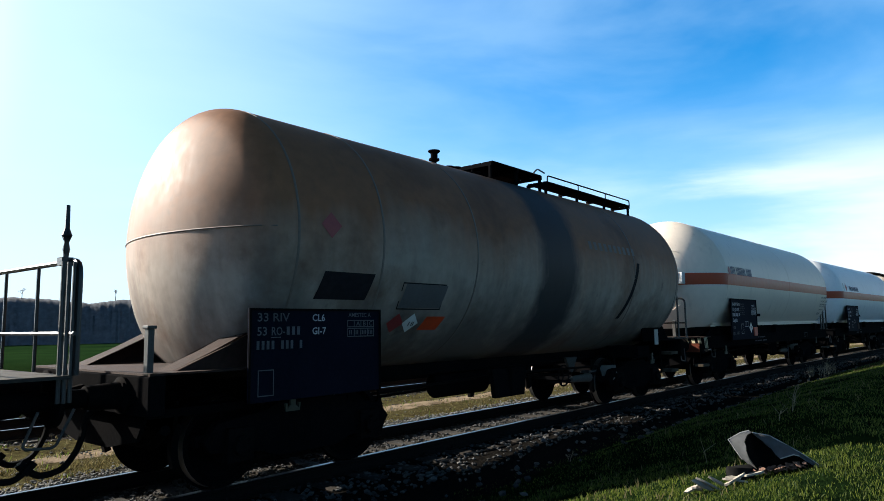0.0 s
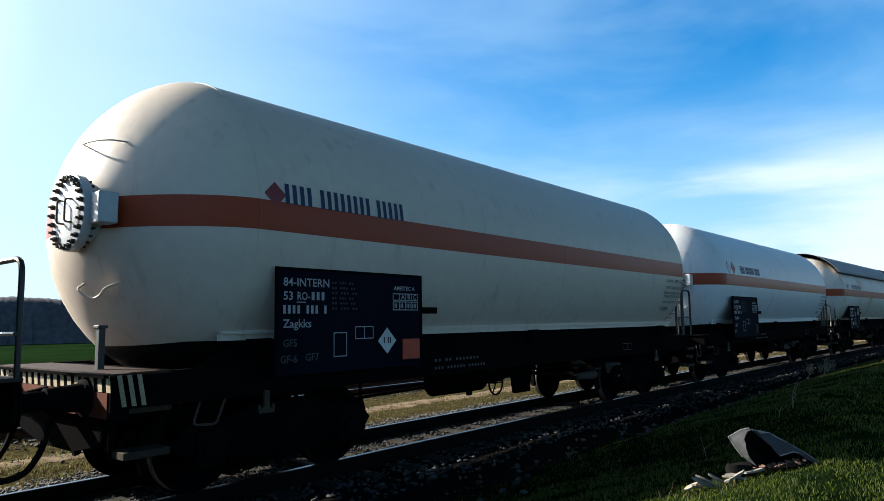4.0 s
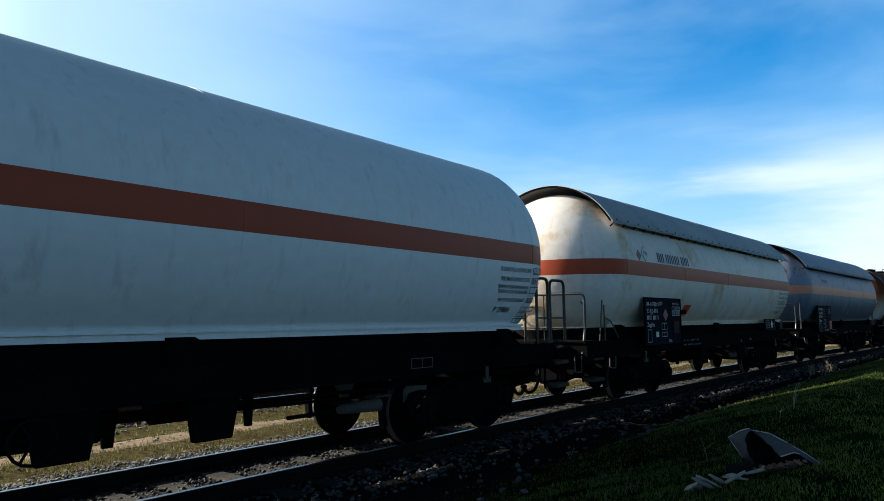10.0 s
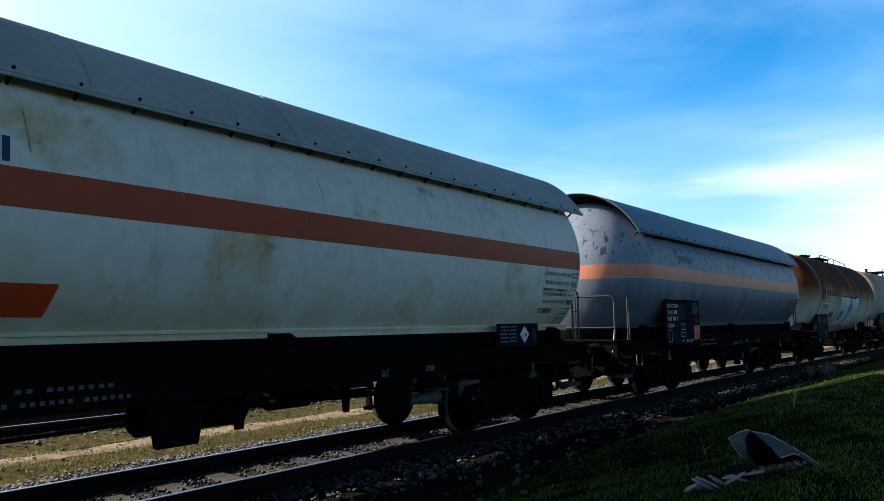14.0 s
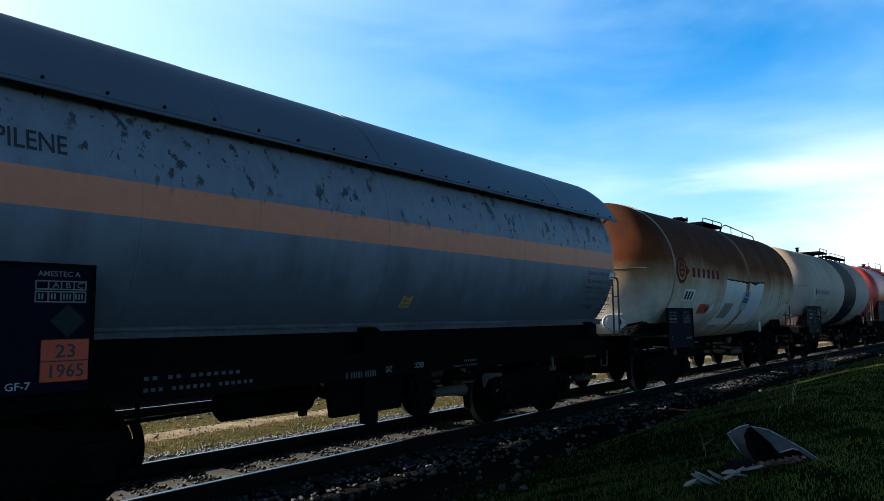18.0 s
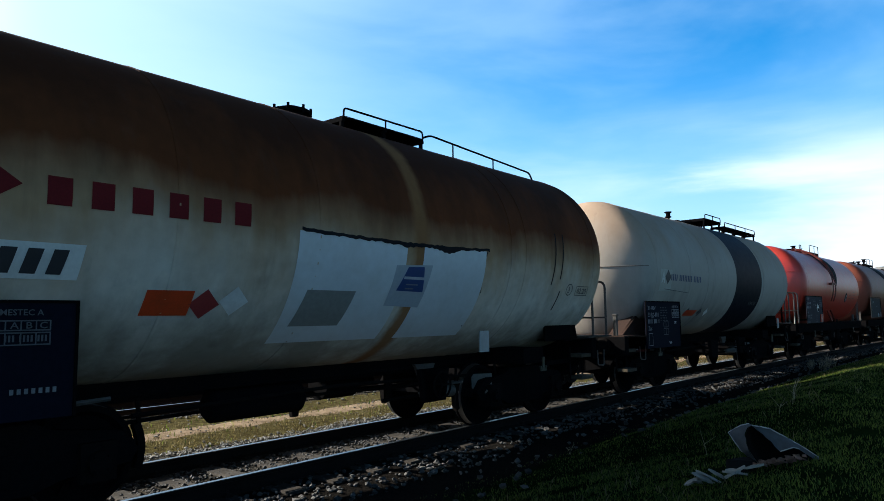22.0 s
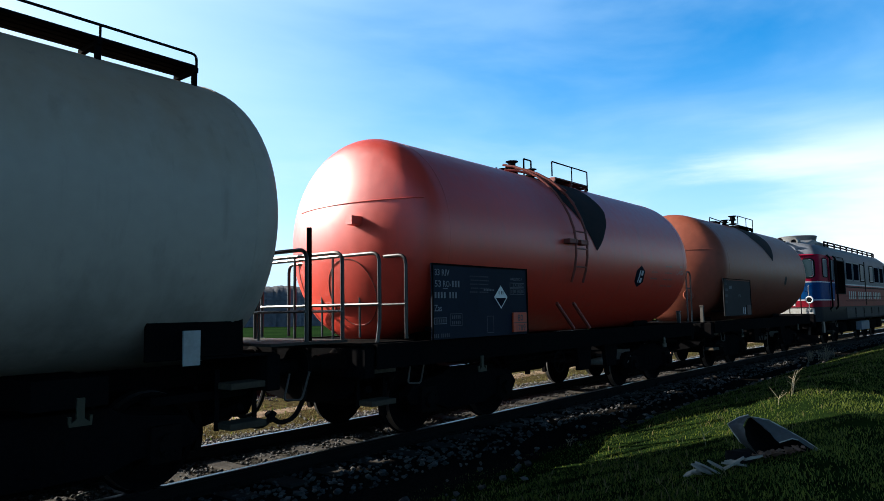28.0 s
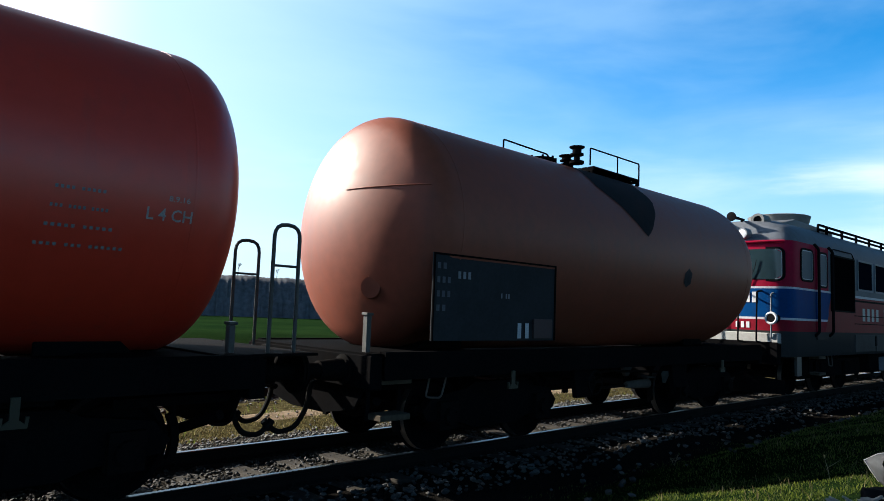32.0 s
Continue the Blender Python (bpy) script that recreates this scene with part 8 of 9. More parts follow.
    part("fuel_tank", bevelled(bm, 0.06, 2), M["black"], e)
    bm = bmesh.new()
    box(bm, X(132.8), X(134.5), -1.50, -1.26, 0.46, 0.86)
    part("battery_box", bevelled(bm, 0.02), greyrim, e, "grey equipment box")
    for x, s in ((X(125.60), -1), (X(140.55), 1)):
        bm = bmesh.new()
        box(bm, min(x, x - s * 0.2), max(x, x - s * 0.2), -1.30, 1.30, 0.80, 1.30)
        part("headstock", bevelled(bm, 0.02), M["black"], e)
        buffers(e, x, s)
    steps(e, X(127.85), -1.42)
    bm = bmesh.new()
    box(bm, X(126.3), X(126.55), -1.44, -1.38, 0.55, 1.0)
    part("step_plate", bm, M["grip"], e)


SKIRT = surface("skirt_grey", (0.05, 0.05, 0.05), 0.6, 0, 0.25, 6, 0.1, (0.02, 0.019, 0.018), 0.5, 0.02)
M["fanroof"] = surface("sooty_grey_roof", (0.115, 0.115, 0.115), 0.6, 0, 0.3, 5, 0.1, (0.05, 0.045, 0.04), 0.5)
CAB_END = 0.0
locomotive()


# ---- ground ----
def near_line(x, y):
    """Distance sideways from the middle of the near track."""
    return y - np.where(x > 0, BEND * x * x / 2 * (1 + (BEND * x) ** 2 / 4), 0.0)


def step_(v, a, b):
    q = np.clip((v - a) / (b - a), 0, 1)
    return q * q * (3 - 2 * q)


def lumps(x, y, s, seed=0.0):
    return (np.sin(x * 1.7 / s + seed) * np.cos(y * 2.3 / s + 1.3 * seed) + 0.6 * np.sin(x * 3.9 / s + y * 1.9 / s + 2 * seed) + 0.4 * np.sin(y * 5.3 / s - x * 2.2 / s + seed)) / 2


PROFILE_AT = (-60, -9, -7.2, -6.6, -6.2, -5.2, -4.2, -3.4, -2.6, -2.0, -1.6, 1.6, 2.4, 2.9, 3.5, 4.2, 5.0, 8.0, 9.0)
PROFILE_Z = (0.30, 0.42, 0.55, 0.71, 0.73, 0.46, 0.18, -0.04, -0.17, -0.22, -0.19, -0.19, -0.28, -0.22, -0.18, -0.26, -0.19, -0.19, -0.32)


def height(x, y):
    """The lie of the land: a grassy bank on the near side, two gravel beds, a ridge of mud between them, fields."""
    o = near_line(np.clip(x, -400, 260), y)
    # farther on the shoulder of the bank comes closer to the track
    out = o - 0.75 * step_(x, 6.2, 8.2) * step_(-o, 2.0, 3.6) * (1 - 0.7 * step_(-o, 5.6, 6.8))
    z = np.interp(out, PROFILE_AT, PROFILE_Z)
    flat = np.maximum((np.abs(o) < 1.7) * 1.0, (np.abs(o - 6.45) < 1.6) * 1.0)
    z = z + (0.025 * lumps(x, y, 1.3, 2.0) + 0.012 * lumps(x, y, 0.45, 5.0)) * (1 - 0.85 * flat)
    z = z + 0.13 * np.exp(-(((x - 9.6) / 1.0) ** 2 + ((y + 2.2) / 0.55) ** 2))
    # the far land: a bank to the one side, a rising field ahead
    r = np.hypot(x, y + 7)
    ang = np.degrees(np.arctan2(y + 7, x))
    left = step_(ang, 24, 40)
    z = z + left * step_(r, 125, 165) * 5.0
    z = z + (1 - left) * step_(r, 120, 700) * 17.0
    z = z + step_(r, 700, 2500) * 10
    return z


def coords(dense0, dense1, d, far, g=1.16):
    a = list(np.arange(dense0, dense1 + d / 2, d))
    k, v = d, dense1
    while v < far:
        k *= g
        v += k
        a.append(v)
    k, v = d, dense0
    while v > -far:
        k *= g
        v -= k
        a.insert(0, v)
    return np.array(a)


def ground_material():
    m = bpy.data.materials.new("soil_and_grass")
    m.use_nodes = True
    n, l = m.node_tree.nodes, m.node_tree.links
    b = n["Principled BSDF"]
    tcn = n.new("ShaderNodeTexCoord")

    def nz(scale, detail=6, rough=0.6):
        q = n.new("ShaderNodeTexNoise")
        q.inputs["Scale"].default_value, q.inputs["Detail"].default_value, q.inputs["Roughness"].default_value = scale, detail, rough
        l.new(tcn.outputs["Object"], q.inputs["Vector"])
        return q.outputs["Fac"]

    def attr(name):
        q = n.new("ShaderNodeAttribute")
        q.attribute_name = name
        return q.outputs["Fac"]

    def two(a, b_, f):
        mx = n.new("ShaderNodeMix")
        mx.data_type = "RGBA"
        l.new(f, mx.inputs["Factor"])
        for k, v in (("A", a), ("B", b_)):
            if isinstance(v, tuple):
                mx.inputs[k].default_value = (*v, 1)
            else:
                l.new(v, mx.inputs[k])
        return mx.outputs["Result"]
    fine, mid, big = nz(45), nz(4.0), nz(0.25)
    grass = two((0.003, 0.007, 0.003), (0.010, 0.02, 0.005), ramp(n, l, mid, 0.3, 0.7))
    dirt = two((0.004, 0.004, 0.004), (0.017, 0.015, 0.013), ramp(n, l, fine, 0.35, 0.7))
    gravel = two((0.010, 0.009, 0.008), (0.065, 0.06, 0.052), ramp(n, l, nz(30, 3), 0.4, 0.65))
    mud = two((0.13, 0.10, 0.07), (0.26, 0.20, 0.14), ramp(n, l, mid, 0.35, 0.7))
    moss = two((0.035, 0.028, 0.014), (0.085, 0.075, 0.032), ramp(n, l, nz(9), 0.35, 0.65))
    field = two((0.06, 0.09, 0.025), (0.10, 0.14, 0.045), ramp(n, l, big, 0.35, 0.65))
    # left-hand field: the same field with shade put into its colour
    field_shade = two((0.006, 0.017, 0.006), (0.013, 0.030, 0.009), ramp(n, l, nz(0.12), 0.35, 0.65))
    brown = two((0.005, 0.0065, 0.009), (0.013, 0.015, 0.018), ramp(n, l, nz(0.3), 0.4, 0.6))
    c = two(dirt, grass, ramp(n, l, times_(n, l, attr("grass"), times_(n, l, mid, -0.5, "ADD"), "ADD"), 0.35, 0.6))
    c = two(c, gravel, ramp(n, l, times_(n, l, attr("gravel"), times_(n, l, mid, -0.5, "ADD"), "ADD"), 0.4, 0.6))
    c = two(c, moss, ramp(n, l, times_(n, l, attr("moss"), times_(n, l, mid, -0.5, "ADD"), "ADD"), 0.4, 0.6))
    c = two(c, mud, ramp(n, l, times_(n, l, attr("mud"), times_(n, l, mid, -0.5, "ADD"), "ADD"), 0.4, 0.6))
    c = two(c, field, attr("field"))
    c = two(c, field_shade, attr("field_shade"))
    c = two(c, brown, attr("bank"))
    l.new(c, b.inputs["Base Color"])
    b.inputs["Roughness"].default_value, b.inputs["Specular IOR Level"].default_value = 1.0, 0.0
    bp = n.new("ShaderNodeBump")
    bp.inputs["Strength"].default_value, bp.inputs["Distance"].default_value = 0.7, 0.03
    l.new(times_(n, l, fine, mid, "ADD"), bp.inputs["Height"])
    l.new(bp.outputs[0], b.inputs["Normal"])
    return m


def ground():
    xs, ys = coords(-4, 46, 0.35, 3200), coords(-13, 13, 0.22, 3200)
    gx, gy = np.meshgrid(xs, ys, indexing="ij")
    gz = height(gx, gy)
    nx, ny = gx.shape
    me = bpy.data.meshes.new("ground")
    idx = np.arange(nx * ny).reshape(nx, ny)
    quads = np.stack([idx[:-1, :-1], idx[1:, :-1], idx[1:, 1:], idx[:-1, 1:]], -1).reshape(-1, 4)
    me.from_pydata(np.stack([gx, gy, gz], -1).reshape(-1, 3).tolist(), [], quads.tolist())
    o = near_line(np.clip(gx, -400, 260), gy)
    r = np.hypot(gx, gy + 7)
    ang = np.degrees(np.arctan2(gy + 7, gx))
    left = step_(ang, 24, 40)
    masks = {
        "grass": (1 - step_(o, -3.3, -2.3)) + step_(o, 9, 12),
        # gravel stops at the near rail; dark earth puts in the shoulder's shade
        "gravel": step_(o, -0.9, -0.6) * (1 - step_(o, 2.2, 2.6)) + step_(o, 4.6, 5.2) * (1 - step_(o, 8, 8.6)),
        "moss": step_(o, 2.2, 2.6) * (1 - step_(o, 3.0, 3.4)) + step_(o, 3.9, 4.5) * (1 - step_(o, 4.9, 5.3)),
        "mud": step_(o, 3.0, 3.35) * (1 - step_(o, 3.8, 4.4)),
        "field": step_(r, 60, 110),
        # lays the shaded field colour on the left
        "field_shade": left * step_(r, 30, 60),
        "bank": left * step_(r, 118, 124),
    }
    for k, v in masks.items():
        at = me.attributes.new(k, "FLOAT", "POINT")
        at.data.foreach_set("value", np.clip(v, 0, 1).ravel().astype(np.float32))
    ob = placed("ground", me, ground_material(), None, "", 80)
    return tagged(ob, "shaded grass verge, gravel beds, bare earth and far fields", "ground", kind="structure")


ground()


def far_bank():
    """The dark scrub-grown bank across the fields: a steep ragged face and a shoulder behind it."""
    rs = np.random.RandomState(12)
    na, nr = 520, 9
    a = np.linspace(22, 96, na)
    lump = np.convolve(rs.uniform(-1, 1, na + 40), np.ones(13) / 13, "same")[20:na + 20]
    wide = np.convolve(rs.uniform(-1, 1, na + 160), np.ones(41) / 41, "same")[80:na + 80]
    top = 6.3 * step_(a, 22, 30) * (1 + 0.09 * lump + 0.30 * wide)
    share = np.array([0, 0.22, 0.45, 0.68, 0.86, 0.95, 1.0, 0.97, 0.9])
    reach = np.array([103, 103.6, 104.4, 105.2, 106.2, 107.5, 110, 118, 132.0])
    jit = rs.uniform(-0.2, 0.2, (na, nr)) * (share > 0.1)
    r = reach[None] + jit + 1.5 * wide[:, None]
    z = -0.5 + top[:, None] * share[None] + 0.08 * rs.uniform(-0.5, 0.5, (na, nr)) * (share > 0.1)
    p = np.stack([r * np.cos(np.radians(a))[:, None], r * np.sin(np.radians(a))[:, None] - 7, z], -1).reshape(-1, 3)
    idx = np.arange(na * nr).reshape(na, nr)
    quads = np.stack([idx[:-1, :-1], idx[:-1, 1:], idx[1:, 1:], idx[1:, :-1]], -1).reshape(-1, 4)
    me = bpy.data.meshes.new("backdrop_bank")
    me.from_pydata(p.tolist(), [], quads.tolist())
    m = surface("dark_scrub", (0.088, 0.092, 0.104), 0.95, 0, 0.55, 0.6, 0.6, (0.07, 0.062, 0.058), 0.5, 0.05)
    return tagged(placed("backdrop_bank", me, m, None, "", 40), "dark scrub-grown bank across the fields", "bank", kind="structure")


far_bank()


# ---- tracks ----
def rail_mesh(name, off, u0, u1, parent):
    prof = [(-0.07, -0.17), (0.07, -0.17), (0.07, -0.155), (0.012, -0.13), (0.010, -0.045), (0.036, -0.035), (0.036, -0.006), (0.028, 0.0), (-0.028, 0.0), (-0.036, -0.006), (-0.036, -0.035), (-0.010, -0.045), (-0.012, -0.13), (-0.07, -0.155)]
    us = [u0 + (u1 - u0) * k / 120 for k in range(121)]
    bm = bmesh.new()
    rings = []
    for u in us:
        x, y, a = line(u)
        rings.append([bm.verts.new((x - math.sin(a) * (off + p), y + math.cos(a) * (off + p), q)) for p, q in prof])
    n = len(prof)
    for p, q in zip(rings, rings[1:]):
        for k in range(n):
            bm.faces.new((p[k], p[(k + 1) % n], q[(k + 1) % n], q[k]))
    ob = part(name, bm, M["railside"], parent, smooth=30)
    ob.data.materials.append(M["rail"])
    for f in ob.data.polygons:
        if f.normal.z > 0.6 and f.center.z > -0.012:
            f.material_index = 1
    return ob


def sleeper_mesh():
    bm = bmesh.new()
    box(bm, -0.13, 0.13, -1.25, 1.25, -0.30, -0.165)
    bevelled(bm, 0.015)
    me = bpy.data.meshes.new("sleeper")
    bm.to_mesh(me)
    bm.free()
    me.materials.append(M["sleeper"])
    return me


def clip_mesh():
    bm = bmesh.new()
    for s in (-1, 1):
        box(bm, -0.05, 0.05, s * 0.10 - 0.035, s * 0.10 + 0.035, -0.165, -0.14)
        rod(bm, (0, s * 0.105, -0.15), (0, s * 0.105, -0.10), 0.016, 6)
    me = bpy.data.meshes.new("rail_clip")
    bm.to_mesh(me)
    bm.free()
    me.materials.append(M["railside"])
    return me


def track(mid, label, u0, u1, n0, n1):
    e = thing("railway_track", label, "track", kind="structure")
    for s in (-1, 1):
        rail_mesh("rail", mid + s * 0.735, u0, u1, e)
    sm, cm = sleeper_mesh(), clip_mesh()
    rnd = random.Random(4)
    u = n0
    while u < n1:
        x, y, a = line(u)
        sl = new("sleeper", sm)
        sl.parent = e
        sl.matrix_basis = pose(x - math.sin(a) * mid, y + math.cos(a) * mid, rnd.uniform(-0.012, 0.004), 0, 0, math.degrees(a) + rnd.uniform(-1.5, 1.5))
        if u < 34 and mid < 1:
            for s in (-1, 1):
                cl = new("rail_clip", cm)
                cl.parent = e
                cl.matrix_basis = pose(*on_line(u, mid + s * 0.735), 0, 0, math.degrees(a))
        u += 0.62
    return e


track(0.0, "worn railway track with bright rail heads on oily sleepers", -190, 240, -12, 110)
track(6.45, "second railway track with dull rails", -190, 240, -6, 90)


# ---- loose stones, grass, weeds, rubbish ----
def stones(name, spots, sizes, material, label, seed):
    rs = np.random.RandomState(seed)
    base = np.array([(1, 0, 0), (-1, 0, 0), (0, 1, 0), (0, -1, 0), (0, 0, 1), (0, 0, -1), (0.6, 0.6, 0.6), (-0.6, 0.6, 0.5), (0.6, -0.6, 0.5), (-0.6, -0.6, 0.6)])
    tri = [(4, 6, 7), (4, 7, 9), (4, 9, 8), (4, 8, 6), (6, 0, 2), (6, 2, 7), (7, 2, 1), (7, 1, 9), (9, 1, 3), (9, 3, 8), (8, 3, 0), (8, 0, 6), (0, 5, 2), (2, 5, 1), (1, 5, 3), (3, 5, 0)]
    n = len(spots)
    v = base[None] * rs.uniform(0.7, 1.25, (n, 10, 1)) * (sizes[:, None, None]) * rs.uniform(0.65, 1.2, (n, 1, 3))
    a = rs.uniform(0, 6.28, n)
    ca, sa = np.cos(a)[:, None], np.sin(a)[:, None]
    v = np.stack([v[..., 0] * ca - v[..., 1] * sa, v[..., 0] * sa + v[..., 1] * ca, v[..., 2] * 0.75], -1)
    v += spots[:, None, :]
    f = (np.array(tri)[None] + 10 * np.arange(n)[:, None, None]).reshape(-1, 3)
    me = bpy.data.meshes.new(name)
    me.from_pydata(v.reshape(-1, 3).tolist(), [], f.tolist())
    me.materials.append(material)
    return tagged(new(name, me), label, "gravel", kind="stuff")


def stone_material(lo, hi, name="ballast_mix"):
    m = surface(name, (0.27, 0.25, 0.22), 0.9, 0, 0.3, 12, 0.4)
    n, l = m.node_tree.nodes, m.node_tree.links
    g = n.new("ShaderNodeNewGeometry")
    cr2 = n.new("ShaderNodeValToRGB")
    cr2.color_ramp.elements[0].color, cr2.color_ramp.elements[1].color = lo, hi
    l.new(g.outputs["Random Per Island"], cr2.inputs["Fac"])
    l.new(cr2.outputs[0], n["Principled BSDF"].inputs["Base Color"])
    return m


def scatter(n, u0, u1, o0, o1, seed, power=1.6):
    rs = np.random.RandomState(seed)
    u = u0 + (u1 - u0) * rs.uniform(0, 1, n) ** power
    o = rs.uniform(o0, o1, n)
    a = BEND * np.maximum(u, 0)
    x = np.where(u > 0, np.sin(a) / BEND, u) - np.sin(a) * o
    y = np.where(u > 0, (1 - np.cos(a)) / BEND, 0) + np.cos(a) * o
    return x, y, rs


BALLAST = stone_material((0.02, 0.018, 0.015, 1), (0.17, 0.165, 0.15, 1))
# darker copies of the ballast: the train's shade is put into these stones
GREASY_SHADE = stone_material((0.008, 0.0075, 0.007, 1), (0.045, 0.042, 0.039, 1), "greasy_shade_ballast")
NEAR_SHADE = stone_material((0.008, 0.0075, 0.007, 1), (0.085, 0.082, 0.078, 1), "near_shade_ballast")
for k, (n, o0, o1, size) in enumerate(((8500, -0.62, 0.66, 0.027), (9500, 0.80, 2.5, 0.026), (3600, -1.9, -0.80, 0.03), (3200, 4.7, 8.4, 0.038), (900, 2.5, 4.9, 0.022))):
    x, y, rs = scatter(n, 0.5, 48, o0, o1, 40 + k)
    z = height(x, y) + 0.012
    stones("ballast", np.stack([x, y, z], -1), rs.uniform(0.5, 1.35, n) * size, NEAR_SHADE if k == 2 else GREASY_SHADE if k == 0 else BALLAST, "grey broken stone of the track bed", 60 + k)
x, y, rs = scatter(260, 2, 30, -3.6, -1.5, 51)
stones("loose_stone", np.stack([x, y, height(x, y) + 0.02], -1), rs.uniform(0.02, 0.06, 260), NEAR_SHADE, "scattered pale stones beside the track", 71)


def blades(name, x, y, h, w, material, label, seed, lean=0.5, category="grass"):
    rs = np.random.RandomState(seed)
    n = len(x)
    z = height(x, y) - 0.005
    a = rs.uniform(0, 6.28, n)
    la = rs.uniform(0, 6.28, n)
    dx, dy = np.cos(a) * w, np.sin(a) * w
    lx, ly = np.cos(la) * h * lean * rs.uniform(0.2, 1, n), np.sin(la) * h * lean * rs.uniform(0.2, 1, n)
    p = np.stack([
        np.stack([x - dx, y - dy, z], -1), np.stack([x + dx, y + dy, z], -1),
        np.stack([x + dx * 0.7 + lx * 0.35, y + dy * 0.7 + ly * 0.35, z + h * 0.6], -1), np.stack([x - dx * 0.7 + lx * 0.35, y - dy * 0.7 + ly * 0.35, z + h * 0.6], -1),
        np.stack([x + lx, y + ly, z + h], -1)], 1).reshape(-1, 3)
    k = 5 * np.arange(n)
    me = bpy.data.meshes.new(name)
    faces = [(i, i + 1, i + 2, i + 3) for i in k.tolist()] + [(i + 3, i + 2, i + 4) for i in k.tolist()]
    me.from_pydata(p.tolist(), [], faces)
    me.materials.append(material)
    return tagged(new(name, me), label, category, kind="stuff")


def grassy(n, u0, u1, o0, o1, seed, power=1.5, clump=0.35):
    x, y, rs = scatter(n, u0, u1, o0, o1, seed, power)
    keep = lumps(x, y, 0.5, 3.0) + rs.uniform(-0.5, 0.5, n) > -clump
    o = near_line(x, y)
    keep &= rs.uniform(0, 1, n) < np.clip((-2.5 - o) / 1.6, 0.12, 1) if o1 < 0 else keep
    return x[keep], y[keep], np.random.RandomState(seed + 1).uniform(0.6, 1.3, keep.sum())


x, y, q = grassy(330000, 2.0, 46, -8.2, -2.4, 80, 2.4)
blades("grass", x, y, 0.022 * q, 0.0019 + 0.0009 * q, M["grass"], "short green grass of the verge", 81, 0.8)
x, y, q = grassy(26000, 3.0, 34, -7.6, -3.0, 92, 2.2, 0.05)
blades("grass_tuft", x, y, 0.036 * q, 0.0030 + 0.0012 * q, M["grass"], "taller green tufts in the verge", 93, 0.75)
x, y, q = grassy(3000, 3.5, 40, -5.8, -3.4, 82, 1.4, 0.0)
blades("dry_grass", x, y, 0.06 * q, 0.003 + 0.001 * q, M["drygrass"], "straw-coloured dry grass", 83, 0.9)
x, y, q = grassy(9000, 3, 60, 2.2, 14, 84, 1.3, 0.2)
blades("far_grass", x, y, 0.07 * q, 0.006 + 0.002 * q, M["grass"], "thin grass between and behind the tracks", 85)
x, y, q = grassy(16000, 3, 40, 2.3, 3.3, 94, 1.8, 0.1)
blades("far_grass", x, y, 0.045 * q, 0.004 + 0.0015 * q, M["moss"], "brownish short grass and moss between the tracks", 95, 0.9)
x, y, q = grassy(5000, 3, 50, 2.0, 5.5, 86, 1.3, 0.1)
blades("dry_grass", x, y, 0.06 * q, 0.004 + 0.002 * q, M["drygrass"], "straw-coloured dry grass", 87, 0.9)


x, y, q = grassy(60000, -8, 2.6, -12.0, -2.4, 88, 1.0, 0.8)
blades("grass", x, y, 0.05 * q, 0.004 + 0.002 * q, M["grass"], "short green grass behind the viewer", 89)
x, y, q = grassy(30000, 2.0, 14, -12.0, -8.1, 90, 1.0, 0.8)
blades("grass", x, y, 0.05 * q, 0.004 + 0.002 * q, M["grass"], "short green grass beside the viewer", 91)


def weed(x, y, tall, seed, n=5, label="bare dry weed stalk"):
    rnd = random.Random(seed)
    z = float(height(np.array([x]), np.array([y]))[0]) - 0.01
    bm = bmesh.new()
    for _ in range(n):
        bx, by = rnd.uniform(-0.05, 0.05), rnd.uniform(-0.05, 0.05)
        lx, ly = rnd.uniform(-0.25, 0.25) * tall, rnd.uniform(-0.25, 0.25) * tall
        h = tall * rnd.uniform(0.55, 1.0)
        pts = [(x + bx, y + by, z), (x + bx + lx * 0.3, y + by + ly * 0.3, z + h * 0.55), (x + bx + lx, y + by + ly, z + h)]
        tube(bm, pts, 0.0024, 5)
        for k in range(3):
            q = rnd.uniform(0.4, 0.9)
            p = Vector(pts[0]).lerp(Vector(pts[2]), q)
            rod(bm, p, p + Vector((rnd.uniform(-0.1, 0.1), rnd.uniform(-0.1, 0.1), rnd.uniform(0.02, 0.12))), 0.002, 4, 0.0012)
    return tagged(part("dry_weed", bm, M["straw"]), label, "weed", "dry weeds")


weed(7.9, -5.45, 0.34, 1, 2, "tall pale dry weed stalk")
weed(7.5, -5.4, 0.12, 2, 1)
weed(6.1, -5.1, 0.14, 5, 1)
weed(7.6, -2.9, 0.16, 7, 2)
for k in range(9):
    rnd = random.Random(90 + k)
    weed(25.3 + rnd.uniform(-1.2, 1.6), -2.6 + rnd.uniform(-0.5, 0.3), rnd.uniform(0.3, 0.55), 20 + k, 6, "tuft of dry weeds")


